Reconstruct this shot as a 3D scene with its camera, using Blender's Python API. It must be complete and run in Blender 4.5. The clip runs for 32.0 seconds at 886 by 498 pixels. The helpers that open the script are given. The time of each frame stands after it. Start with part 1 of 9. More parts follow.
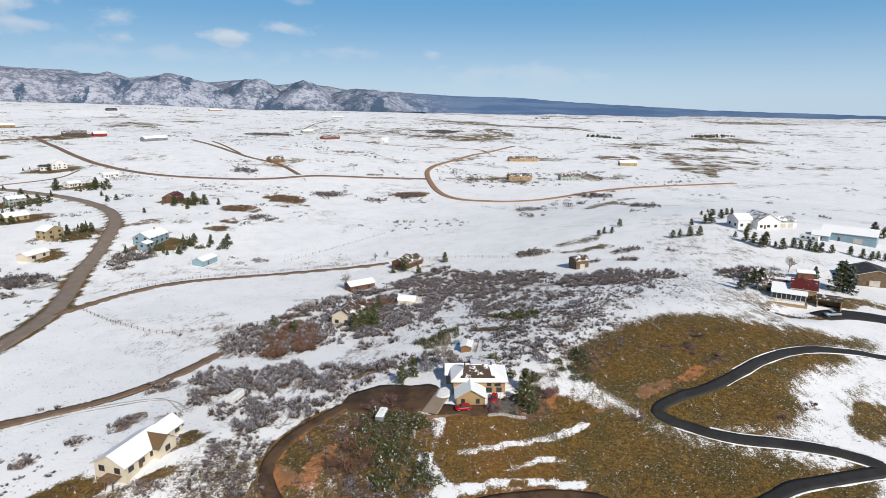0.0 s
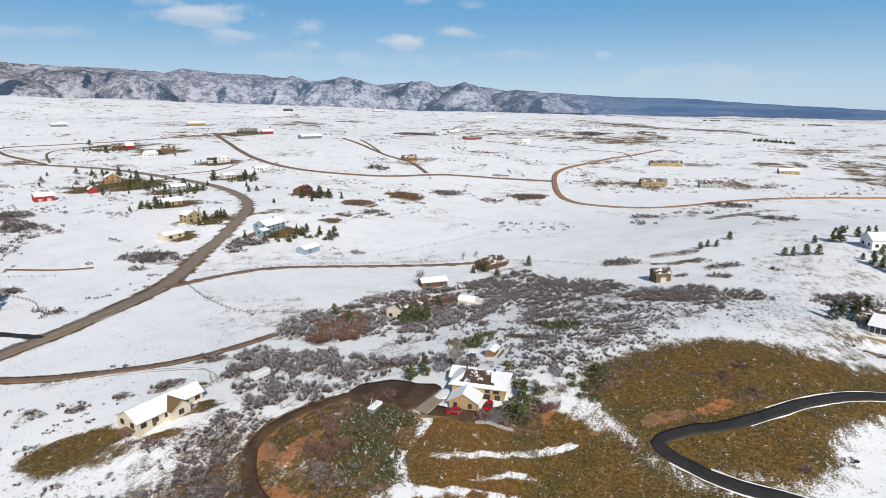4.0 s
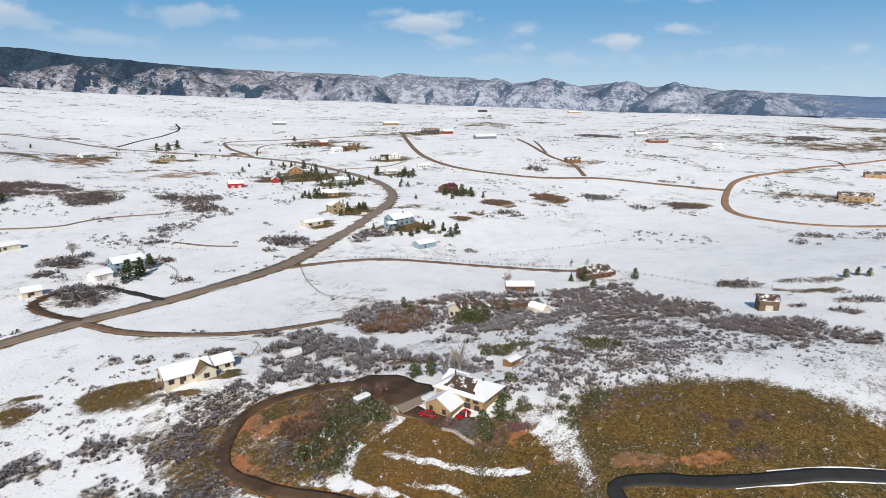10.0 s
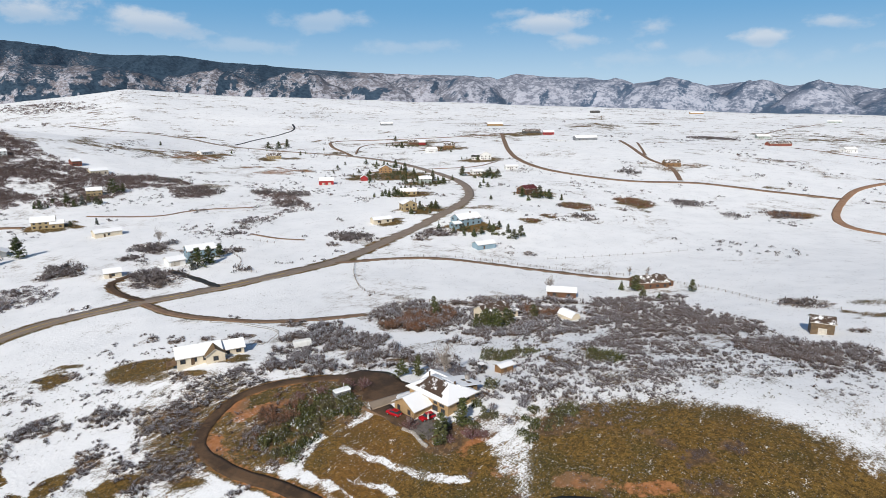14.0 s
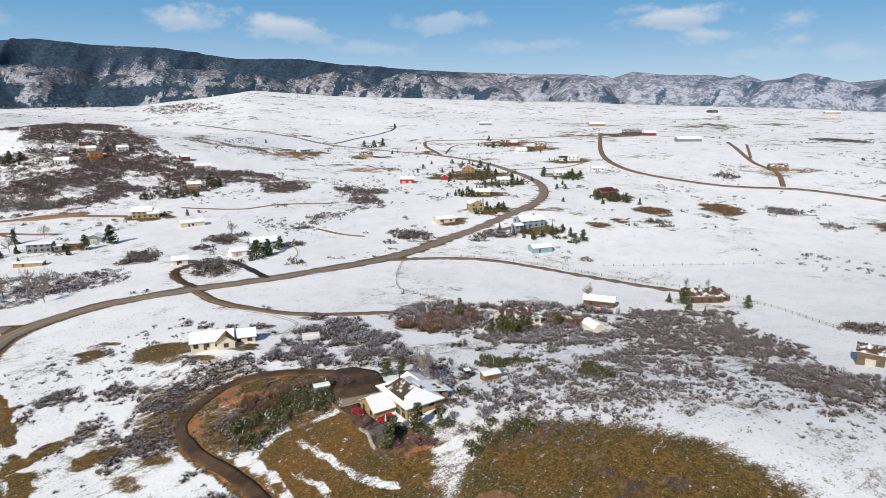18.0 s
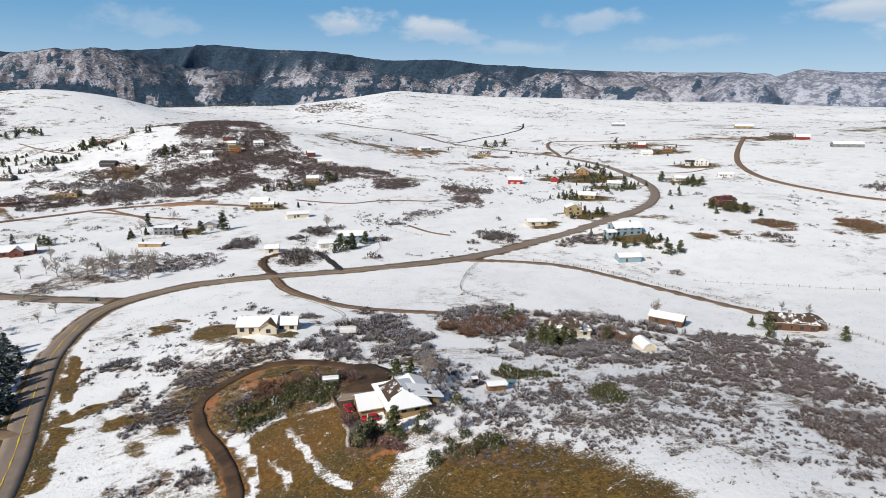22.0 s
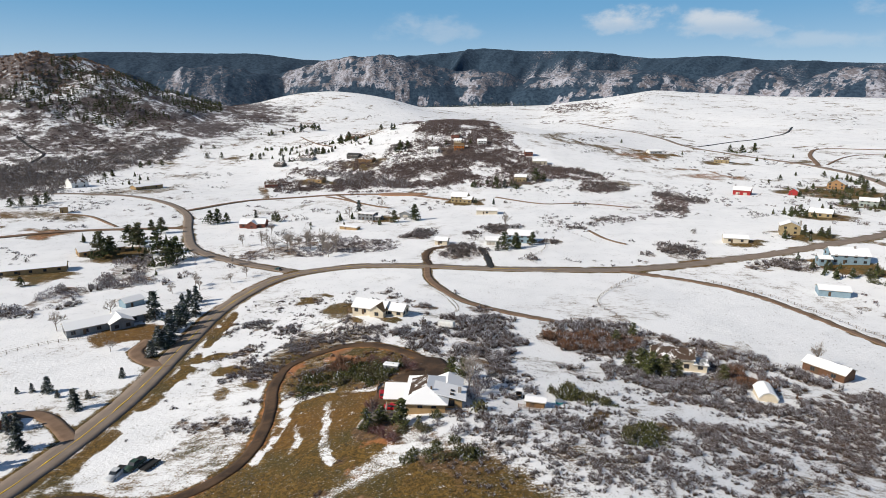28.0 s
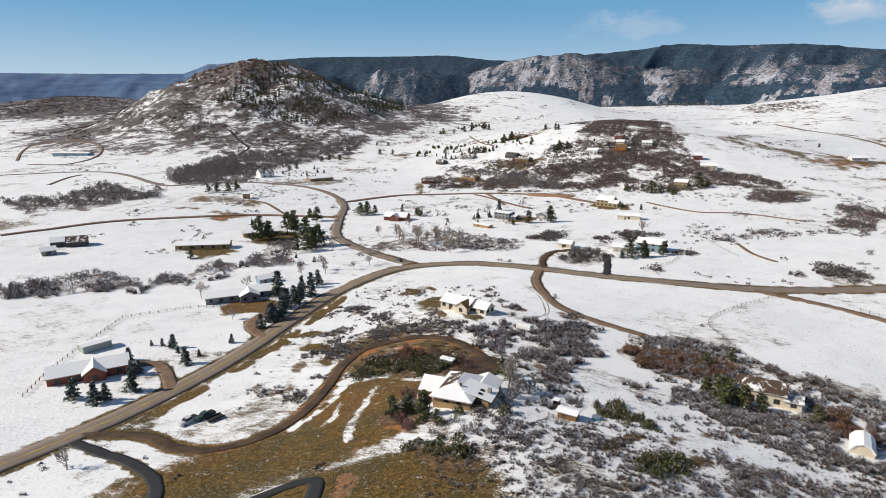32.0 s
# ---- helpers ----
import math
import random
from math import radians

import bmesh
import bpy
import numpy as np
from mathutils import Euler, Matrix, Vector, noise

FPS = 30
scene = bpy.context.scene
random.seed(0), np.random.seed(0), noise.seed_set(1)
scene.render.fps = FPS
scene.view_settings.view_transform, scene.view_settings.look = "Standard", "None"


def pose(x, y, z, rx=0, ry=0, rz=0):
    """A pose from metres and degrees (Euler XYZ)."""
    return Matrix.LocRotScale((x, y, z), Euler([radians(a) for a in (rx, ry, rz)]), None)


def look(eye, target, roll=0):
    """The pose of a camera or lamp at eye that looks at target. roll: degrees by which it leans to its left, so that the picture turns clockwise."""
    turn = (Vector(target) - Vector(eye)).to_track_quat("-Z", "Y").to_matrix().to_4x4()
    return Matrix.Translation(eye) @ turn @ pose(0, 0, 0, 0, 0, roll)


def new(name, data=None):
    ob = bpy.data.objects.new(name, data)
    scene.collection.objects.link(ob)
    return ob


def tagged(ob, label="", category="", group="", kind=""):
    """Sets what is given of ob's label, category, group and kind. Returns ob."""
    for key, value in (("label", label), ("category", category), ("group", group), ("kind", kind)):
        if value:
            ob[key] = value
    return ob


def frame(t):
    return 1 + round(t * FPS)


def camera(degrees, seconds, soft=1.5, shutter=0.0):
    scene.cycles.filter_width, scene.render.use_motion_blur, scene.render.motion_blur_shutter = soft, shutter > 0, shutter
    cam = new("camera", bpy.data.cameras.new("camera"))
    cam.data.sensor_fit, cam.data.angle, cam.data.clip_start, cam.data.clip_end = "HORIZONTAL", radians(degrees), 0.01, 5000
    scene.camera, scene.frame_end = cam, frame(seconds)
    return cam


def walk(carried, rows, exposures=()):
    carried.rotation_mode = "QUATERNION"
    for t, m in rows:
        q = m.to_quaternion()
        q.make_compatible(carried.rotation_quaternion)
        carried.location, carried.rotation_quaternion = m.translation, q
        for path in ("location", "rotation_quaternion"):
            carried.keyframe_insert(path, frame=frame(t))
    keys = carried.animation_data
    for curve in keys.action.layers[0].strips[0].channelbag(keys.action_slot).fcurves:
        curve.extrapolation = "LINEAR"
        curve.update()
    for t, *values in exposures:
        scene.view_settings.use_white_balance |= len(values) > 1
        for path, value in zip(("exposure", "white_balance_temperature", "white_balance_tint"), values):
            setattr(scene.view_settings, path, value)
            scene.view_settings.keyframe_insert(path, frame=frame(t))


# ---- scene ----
cam = camera(72.69, 32.0, soft=0.5)
# seconds, eye, yaw, pitch and roll in degrees
PATH = [
    (0, (-0.00, 0.00, 76.95), 0.00, -13.62, 0.29),
    (0.5, (4.52, 0.56, 76.82), 1.81, -13.63, 0.21),
    (1, (9.07, 1.14, 76.69), 3.61, -13.62, 0.17),
    (1.5, (13.68, 1.78, 76.58), 5.25, -13.62, 0.17),
    (2, (18.37, 2.50, 76.49), 7.10, -13.62, 0.22),
    (2.5, (23.15, 3.31, 76.42), 9.08, -13.61, 0.27),
    (3, (27.96, 4.21, 76.39), 11.12, -13.60, 0.31),
    (4, (37.58, 6.34, 76.46), 15.21, -13.57, 0.27),
    (7, (61.27, 16.61, 75.82), 25.21, -13.48, 0.13),
    (9, (75.37, 25.34, 75.65), 31.41, -13.49, 0.16),
    (10, (81.99, 30.20, 75.46), 34.39, -13.50, 0.19),
    (10.5, (85.25, 32.75, 75.34), 35.82, -13.52, 0.14),
    (11, (88.47, 35.39, 75.23), 37.20, -13.49, 0.11),
    (11.5, (91.66, 38.14, 75.13), 38.56, -13.48, 0.09),
    (12, (94.78, 40.98, 75.03), 39.93, -13.47, 0.08),
    (12.5, (97.83, 43.90, 74.95), 41.42, -13.46, 0.07),
    (13, (100.80, 46.88, 74.87), 42.89, -13.45, 0.06),
    (13.5, (103.67, 49.92, 74.78), 44.25, -13.43, 0.03),
    (14, (106.47, 53.00, 74.71), 45.53, -13.41, -0.01),
    (14.5, (109.20, 56.12, 74.64), 46.93, -13.39, -0.05),
    (16.5, (118.68, 69.56, 74.63), 52.21, -13.41, -0.11),
    (19, (128.62, 87.64, 74.34), 58.77, -13.41, -0.09),
    (20, (131.62, 95.34, 74.28), 61.31, -13.43, 0.04),
    (20.5, (133.00, 99.21, 74.28), 62.77, -13.43, 0.01),
    (21, (134.32, 103.08, 74.30), 64.92, -13.42, -0.01),
    (21.5, (135.60, 106.95, 74.32), 67.25, -13.41, 0.01),
    (22, (136.80, 110.84, 74.34), 69.45, -13.41, 0.03),
    (22.5, (137.92, 114.75, 74.36), 71.11, -13.41, 0.06),
    (23, (138.95, 118.69, 74.38), 72.47, -13.43, 0.07),
    (23.5, (139.86, 122.66, 74.40), 73.80, -13.45, 0.06),
    (24, (140.68, 126.67, 74.41), 75.80, -13.44, 0.07),
    (24.5, (141.40, 130.71, 74.40), 78.34, -13.44, 0.11),
    (25, (142.03, 134.77, 74.38), 80.69, -13.45, 0.12),
    (25.5, (142.56, 138.83, 74.35), 82.77, -13.46, 0.07),
    (27.5, (143.00, 155.41, 74.16), 90.89, -13.46, 0.13),
    (28, (142.76, 159.55, 74.20), 93.53, -13.43, 0.15),
    (28.5, (142.48, 163.67, 74.25), 96.27, -13.45, 0.16),
    (29, (142.15, 167.77, 74.32), 98.56, -13.48, 0.17),
    (29.5, (141.75, 171.85, 74.40), 100.58, -13.50, 0.18),
    (30, (141.26, 175.91, 74.48), 102.68, -13.50, 0.18),
    (30.5, (140.66, 179.96, 74.55), 104.90, -13.51, 0.15),
    (31, (139.97, 183.99, 74.63), 107.05, -13.52, 0.10),
    (31.5, (139.22, 188.03, 74.70), 109.16, -13.51, 0.07),
    (32, (138.44, 192.06, 74.77), 110.82, -13.51, 0.06),
]


def ahead_of(eye, yaw, pitch):
    a, b = radians(yaw), radians(pitch)
    return (eye[0] - math.sin(a) * math.cos(b), eye[1] + math.cos(a) * math.cos(b), eye[2] + math.sin(b))


walk(cam, [(t, look(eye, ahead_of(eye, yaw, pitch), roll)) for t, eye, yaw, pitch, roll in PATH],
     exposures=[(0, -0.02, 6400, 10), (13, -0.02, 6380, 10), (20, -0.01, 6470, 10), (28, 0.0, 6640, 10), (32, 0.0, 6670, 10)])

# ---- light ----
SUN_AZ, SUN_EL = math.atan2(-0.89, 0.45), radians(35)
to_sun = Vector((math.cos(SUN_AZ) * math.cos(SUN_EL), math.sin(SUN_AZ) * math.cos(SUN_EL), math.sin(SUN_EL)))
sun = new("sun", bpy.data.lights.new("sun", "SUN"))
sun.data.energy, sun.data.angle, sun.data.color = 4.5, radians(0.53), (1.0, 0.94, 0.84)
sun.matrix_world = look(to_sun * 100, (0, 0, 0))


class Nodes:
    """Short hand for building a node tree."""

    def __init__(self, tree):
        self.t = tree

    def add(self, kind, *ins, **props):
        n = self.t.nodes.new(kind)
        for k, v in props.items():
            setattr(n, k, v)
        for k, v in enumerate(ins):
            self.put(n.inputs[k], v)
        return n

    def put(self, socket, v):
        if v is None:
            return
        if hasattr(v, "outputs"):
            v = v.outputs[0]
        if isinstance(v, bpy.types.NodeSocket):
            self.t.links.new(v, socket)
        elif hasattr(socket.default_value, "__len__") and not hasattr(v, "__len__"):
            socket.default_value = [v] * len(socket.default_value)
        elif hasattr(v, "__len__") and len(socket.default_value) == 4 and len(v) == 3:
            socket.default_value = (*v, 1)
        else:
            socket.default_value = v

    def math(self, op, a, b=None, c=None, clamp=False):
        n = self.add("ShaderNodeMath", operation=op, use_clamp=clamp)
        for s, v in zip(n.inputs, (a, b, c)):
            self.put(s, v)
        return n.outputs[0]

    def mix(self, f, a, b):
        n = self.add("ShaderNodeMix", data_type="RGBA")
        self.put(n.inputs["Factor"], f)
        self.put(n.inputs[6], a)
        self.put(n.inputs[7], b)
        return n.outputs[2]

    def noise(self, vec, scale, detail=3.0, rough=0.55):
        n = self.add("ShaderNodeTexNoise")
        self.put(n.inputs["Vector"], vec)
        n.inputs["Scale"].default_value, n.inputs["Detail"].default_value, n.inputs["Roughness"].default_value = scale, detail, rough
        return n.outputs["Fac"]

    def step(self, v, lo, hi):
        n = self.add("ShaderNodeMapRange", interpolation_type="SMOOTHSTEP")
        self.put(n.inputs["Value"], v)
        n.inputs["From Min"].default_value, n.inputs["From Max"].default_value = lo, hi
        return n.outputs["Result"]


world = bpy.data.worlds.new("world")
scene.world = world
world.use_nodes = True
wt = Nodes(world.node_tree)
world.node_tree.nodes.clear()
sky = wt.add("ShaderNodeTexSky", sky_type="NISHITA", sun_disc=False)
sky.sun_elevation, sky.sun_rotation = SUN_EL, math.pi / 2 - SUN_AZ
sky.altitude, sky.air_density, sky.dust_density, sky.ozone_density = 1800, 1.0, 0.6, 1.5
ways = wt.add("ShaderNodeTexCoord").outputs["Generated"]
split = wt.add("ShaderNodeSeparateXYZ", ways)
# Small flat-bottomed cumulus, each with its heading, height and half size in degrees, torn at the edges by noise.
lift = split.outputs["Z"]
bank = wt.add("ShaderNodeMapping", ways)
bank.inputs["Scale"].default_value = (1.0, 1.0, 1.9)
puffs = wt.noise(bank.outputs[0], 17.0, 8.0, 0.58)
wisps = wt.noise(bank.outputs[0], 6.0, 6.0, 0.6)
cloud, under = 0.0, 0.0
CLOUDS = [(36.4, 7.0, 4.4, 1.15, 0.95), (33.0, 5.6, 3.6, 0.8, 0.75), (39.5, 7.9, 2.6, 0.6, 0.6), (27.4, 6.4, 2.2, 0.8, 0.7), (26.8, 5.0, 1.7, 0.7, 0.6), (18.8, 5.2, 2.0, 0.7, 0.85), (13.8, 6.2, 2.0, 0.65, 0.8), (17.0, 8.8, 1.6, 0.5, 0.5), (13.0, 8.4, 1.3, 0.5, 0.4),
          (56.5, 7.2, 3.6, 0.9, 0.55), (70.0, 6.6, 4.4, 1.1, 0.9), (77.6, 7.0, 3.6, 1.2, 0.95), (1.0, 4.3, 1.0, 0.55, 0.55), (8.0, 4.4, 3.5, 0.7, 0.45), (94.5, 6.6, 4.5, 1.0, 0.35), (48.0, 5.2, 5.0, 0.7, 0.35), (62.0, 5.0, 4.0, 0.6, 0.35), (-8.0, 2.6, 9.0, 1.2, 0.35), (24.0, 3.9, 8.0, 0.9, 0.3)]
for az, el, wide, tall, much in CLOUDS:
    a, e = radians(az), radians(el)
    d = wt.add("ShaderNodeVectorMath", ways, (-math.sin(a) * math.cos(e), math.cos(a) * math.cos(e), math.sin(e)), operation="SUBTRACT")
    turned = wt.add("ShaderNodeVectorRotate", d.outputs[0], rotation_type="Z_AXIS")
    turned.inputs["Angle"].default_value = -a
    q = wt.add("ShaderNodeVectorMath", turned.outputs[0], (1 / math.sin(radians(wide)), 0.4, 1 / math.sin(radians(tall))), operation="MULTIPLY")
    far_off = wt.add("ShaderNodeVectorMath", q.outputs[0], operation="LENGTH").outputs["Value"]
    body = wt.math("SUBTRACT", wt.math("ADD", wt.math("MULTIPLY", puffs, 2.0), wt.math("MULTIPLY", wisps, 0.9)), wt.math("MULTIPLY", far_off, 0.62))
    blob = wt.math("MULTIPLY", wt.step(body, 0.74, 1.42), much)
    cloud = wt.math("MAXIMUM", cloud, blob)
    height_in = wt.add("ShaderNodeSeparateXYZ", q.outputs[0]).outputs["Z"]
    under = wt.math("MAXIMUM", under, wt.math("MULTIPLY", blob, wt.math("SUBTRACT", 1.0, wt.step(height_in, -0.5, 0.45))))
# thin dusty air low down, deep mountain blue above it
low_air = wt.mix(wt.step(lift, -0.01, 0.16), (5.5, 7.3, 9.0), (1.50, 4.15, 7.2))
tone = wt.mix(wt.math("MULTIPLY", wt.math("SUBTRACT", 1.0, wt.step(lift, 0.14, 0.42)), 0.86), sky.outputs[0], low_air)
tone = wt.mix(wt.math("MULTIPLY", cloud, 0.72), tone, wt.mix(under, (8.6, 8.7, 8.9), (5.3, 6.4, 7.8)))
back = wt.add("ShaderNodeBackground", tone, 0.09)
wt.add("ShaderNodeOutputWorld", back)

# ---- materials ----
def material(name, paint, rough=0.8, metal=0.0, bump=0.0, bump_scale=4.0, bump_detail=4.0):
    """paint(n, vec) gives the colour from world or object coordinates."""
    m = bpy.data.materials.new(name)
    m.use_nodes = True
    m.node_tree.nodes.clear()
    n = Nodes(m.node_tree)
    vec = n.add("ShaderNodeNewGeometry").outputs["Position"]
    b = n.add("ShaderNodeBsdfPrincipled")
    n.put(b.inputs["Base Color"], paint(n, vec))
    n.put(b.inputs["Roughness"], rough)
    n.put(b.inputs["Metallic"], metal)
    b.inputs["Specular IOR Level"].default_value = 0.3
    if bump:
        up = n.add("ShaderNodeBump")
        up.inputs["Strength"].default_value, up.inputs["Distance"].default_value = 1.0, bump
        n.put(up.inputs["Height"], n.noise(vec, bump_scale, bump_detail, 0.6))
        n.put(b.inputs["Normal"], up)
    n.add("ShaderNodeOutputMaterial", b)
    return m


def two_tone(a, b, scale=1.0, c=None, fine=9.0):
    """A mix of two colours at one scale, worn towards c at another."""
    def paint(n, vec):
        col = n.mix(n.step(n.noise(vec, scale, 4.0), 0.35, 0.65), a, b)
        if c:
            col = n.mix(n.math("MULTIPLY", n.step(n.noise(vec, fine, 3.0), 0.5, 0.75), 0.7), col, c)
        return col
    return paint


SNOW = (0.89, 0.885, 0.88)


def ground_paint(n, vec):
    cover = n.add("ShaderNodeVertexColor", layer_name="cover")
    split = n.add("ShaderNodeSeparateColor", cover.outputs["Color"])
    grass, dirt, litter = split.outputs[0], split.outputs[1], split.outputs[2]
    broad, mid, fine, tiny = n.noise(vec, 0.012, 4.0), n.noise(vec, 0.11, 5.0, 0.6), n.noise(vec, 0.8, 5.0, 0.65), n.noise(vec, 2.6, 4.0, 0.7)
    straw = n.mix(n.step(fine, 0.35, 0.65), (0.078, 0.045, 0.009), (0.205, 0.117, 0.023))
    straw = n.mix(n.step(mid, 0.42, 0.68), straw, (0.070, 0.053, 0.012))
    straw = n.mix(n.math("MULTIPLY", n.step(tiny, 0.52, 0.62), 0.6), straw, (0.29, 0.180, 0.050))
    straw = n.mix(n.math("MULTIPLY", n.step(n.noise(vec, 1.5, 6.0, 0.75), 0.50, 0.58), 0.80), straw, (0.036, 0.026, 0.008))
    straw = n.mix(n.math("MULTIPLY", n.step(broad, 0.5, 0.62), 0.35), straw, (0.21, 0.090, 0.022))
    soil = n.mix(n.step(fine, 0.35, 0.7), (0.30, 0.115, 0.040), (0.42, 0.185, 0.075))
    soil = n.mix(n.step(mid, 0.5, 0.7), soil, (0.21, 0.115, 0.055))
    brush = n.mix(n.step(fine, 0.4, 0.65), (0.085, 0.052, 0.030), (0.20, 0.115, 0.048))
    off = n.add("ShaderNodeVectorMath", vec, (0, 140, 0), operation="DISTANCE").outputs["Value"]
    brush = n.mix(n.step(off, 260.0, 620.0), brush, n.mix(n.step(fine, 0.4, 0.65), (0.078, 0.062, 0.060), (0.150, 0.118, 0.108)))   # greyer oak scrub in the valley and beyond
    bare = n.mix(n.step(n.math("ADD", dirt, n.math("MULTIPLY", n.math("SUBTRACT", fine, 0.5), 0.9)), 0.35, 0.6), straw, soil)
    shade = n.math("ADD", litter, n.math("MULTIPLY", n.math("SUBTRACT", fine, 0.5), 0.8))
    bare = n.mix(n.step(shade, 0.3, 0.6), bare, brush)
    # Where the ground shows through the snow, and the snow that lingers on it.
    thin = n.math("MULTIPLY", n.step(broad, 0.42, 0.62), 0.30)
    most = n.math("MAXIMUM", n.math("MAXIMUM", grass, thin), n.math("MAXIMUM", dirt, n.math("MULTIPLY", litter, 0.72)))
    blown = n.add("ShaderNodeMapping", vec)
    blown.inputs["Scale"].default_value, blown.inputs["Rotation"].default_value = (1.0, 0.45, 1.0), (0, 0, 0.5)
    streak = n.noise(blown.outputs[0], 0.55, 6.0, 0.72)
    patch = n.math("ADD", n.math("MULTIPLY", mid, 0.26), n.math("ADD", n.math("MULTIPLY", streak, 0.40), n.math("MULTIPLY", tiny, 0.42)))
    broken = n.math("MULTIPLY", n.math("SUBTRACT", n.noise(vec, 0.040, 6.0, 0.7), 0.5), n.math("MULTIPLY", n.step(off, 350.0, 900.0), 0.9))
    shows = n.step(n.math("ADD", n.math("ADD", n.math("MULTIPLY", most, 0.50), broken), patch), 0.70, 0.80)
    kept = n.math("MULTIPLY", n.step(n.math("ADD", n.math("MULTIPLY", streak, 0.65), n.math("MULTIPLY", tiny, 0.35)), 0.585, 0.645), n.math("SUBTRACT", 1.0, n.math("MULTIPLY", dirt, 0.9)))
    shows = n.math("MULTIPLY", shows, n.math("SUBTRACT", 1.0, n.math("MULTIPLY", kept, 0.85)))
    flecks = n.math("MULTIPLY", n.step(n.noise(vec, 2.0, 3.0, 0.6), 0.605, 0.66), n.math("SUBTRACT", 0.38, n.math("MULTIPLY", dirt, 0.38)))
    shows = n.math("MULTIPLY", shows, n.math("SUBTRACT", 1.0, n.math("MULTIPLY", flecks, n.step(mid, 0.38, 0.62))))
    tufts = n.math("MULTIPLY", n.step(n.noise(vec, 1.15, 3.0, 0.6), 0.62, 0.69), n.step(mid, 0.40, 0.58))
    shows = n.math("MAXIMUM", shows, n.math("MULTIPLY", tufts, 0.75))
    drift = n.math("ADD", n.math("MULTIPLY", n.noise(vec, 0.035, 5.0, 0.6), 0.6), n.math("MULTIPLY", mid, 0.4))
    white = n.mix(n.step(drift, 0.40, 0.64), SNOW, (0.815, 0.815, 0.815))
    return n.mix(shows, white, bare)


M_GROUND = material("snowy_ground", ground_paint, 0.85, bump=0.20, bump_scale=0.9, bump_detail=7.0)


def asphalt_paint(a, b, seam):
    def paint(n, vec):
        col = n.mix(n.step(n.noise(vec, 0.25, 4.0), 0.35, 0.65), a, b)
        col = n.mix(n.step(n.noise(vec, 14.0, 2.0), 0.3, 0.8), col, seam)
        return col
    return paint


M_ROAD = material("muddy_asphalt", asphalt_paint((0.205, 0.160, 0.125), (0.265, 0.208, 0.164), (0.235, 0.184, 0.145)), 0.8, bump=0.01, bump_scale=20)
M_BLACK = material("wet_black_asphalt", asphalt_paint((0.022, 0.021, 0.020), (0.040, 0.038, 0.036), (0.03, 0.029, 0.028)), 0.7, bump=0.01, bump_scale=20)
M_DIRT = material("brown_dirt_road", asphalt_paint((0.155, 0.098, 0.062), (0.25, 0.165, 0.11), (0.20, 0.128, 0.085)), 0.95, bump=0.05, bump_scale=3)


def mud_paint(n, vec):
    col = n.mix(n.step(n.noise(vec, 0.16, 5.0, 0.6), 0.38, 0.62), (0.052, 0.032, 0.019), (0.108, 0.064, 0.035))
    col = n.mix(n.math("MULTIPLY", n.step(n.noise(vec, 0.5, 5.0, 0.7), 0.52, 0.68), 0.6), col, (0.135, 0.074, 0.036))
    return n.mix(n.math("MULTIPLY", n.step(n.noise(vec, 3.5, 3.0), 0.55, 0.7), 0.5), col, (0.035, 0.026, 0.018))


M_MUD = material("dark_muddy_gravel", mud_paint, 0.8, bump=0.05, bump_scale=3)
M_SLAB = material("stained_concrete", asphalt_paint((0.25, 0.19, 0.135), (0.32, 0.25, 0.185), (0.28, 0.215, 0.16)), 0.85, bump=0.01, bump_scale=9)
M_OLD_SNOW = material("old_snow", two_tone(SNOW, (0.78, 0.77, 0.76), 0.7, (0.70, 0.66, 0.60), 3.0), 0.85, bump=0.06, bump_scale=1.6)
M_ORANGE = material("orange_dirt_road", asphalt_paint((0.27, 0.155, 0.09), (0.37, 0.22, 0.135), (0.32, 0.185, 0.11)), 0.95, bump=0.05, bump_scale=3)
M_LINE = material("yellow_line_paint", two_tone((0.60, 0.40, 0.040), (0.46, 0.31, 0.05), 0.6), 0.7)


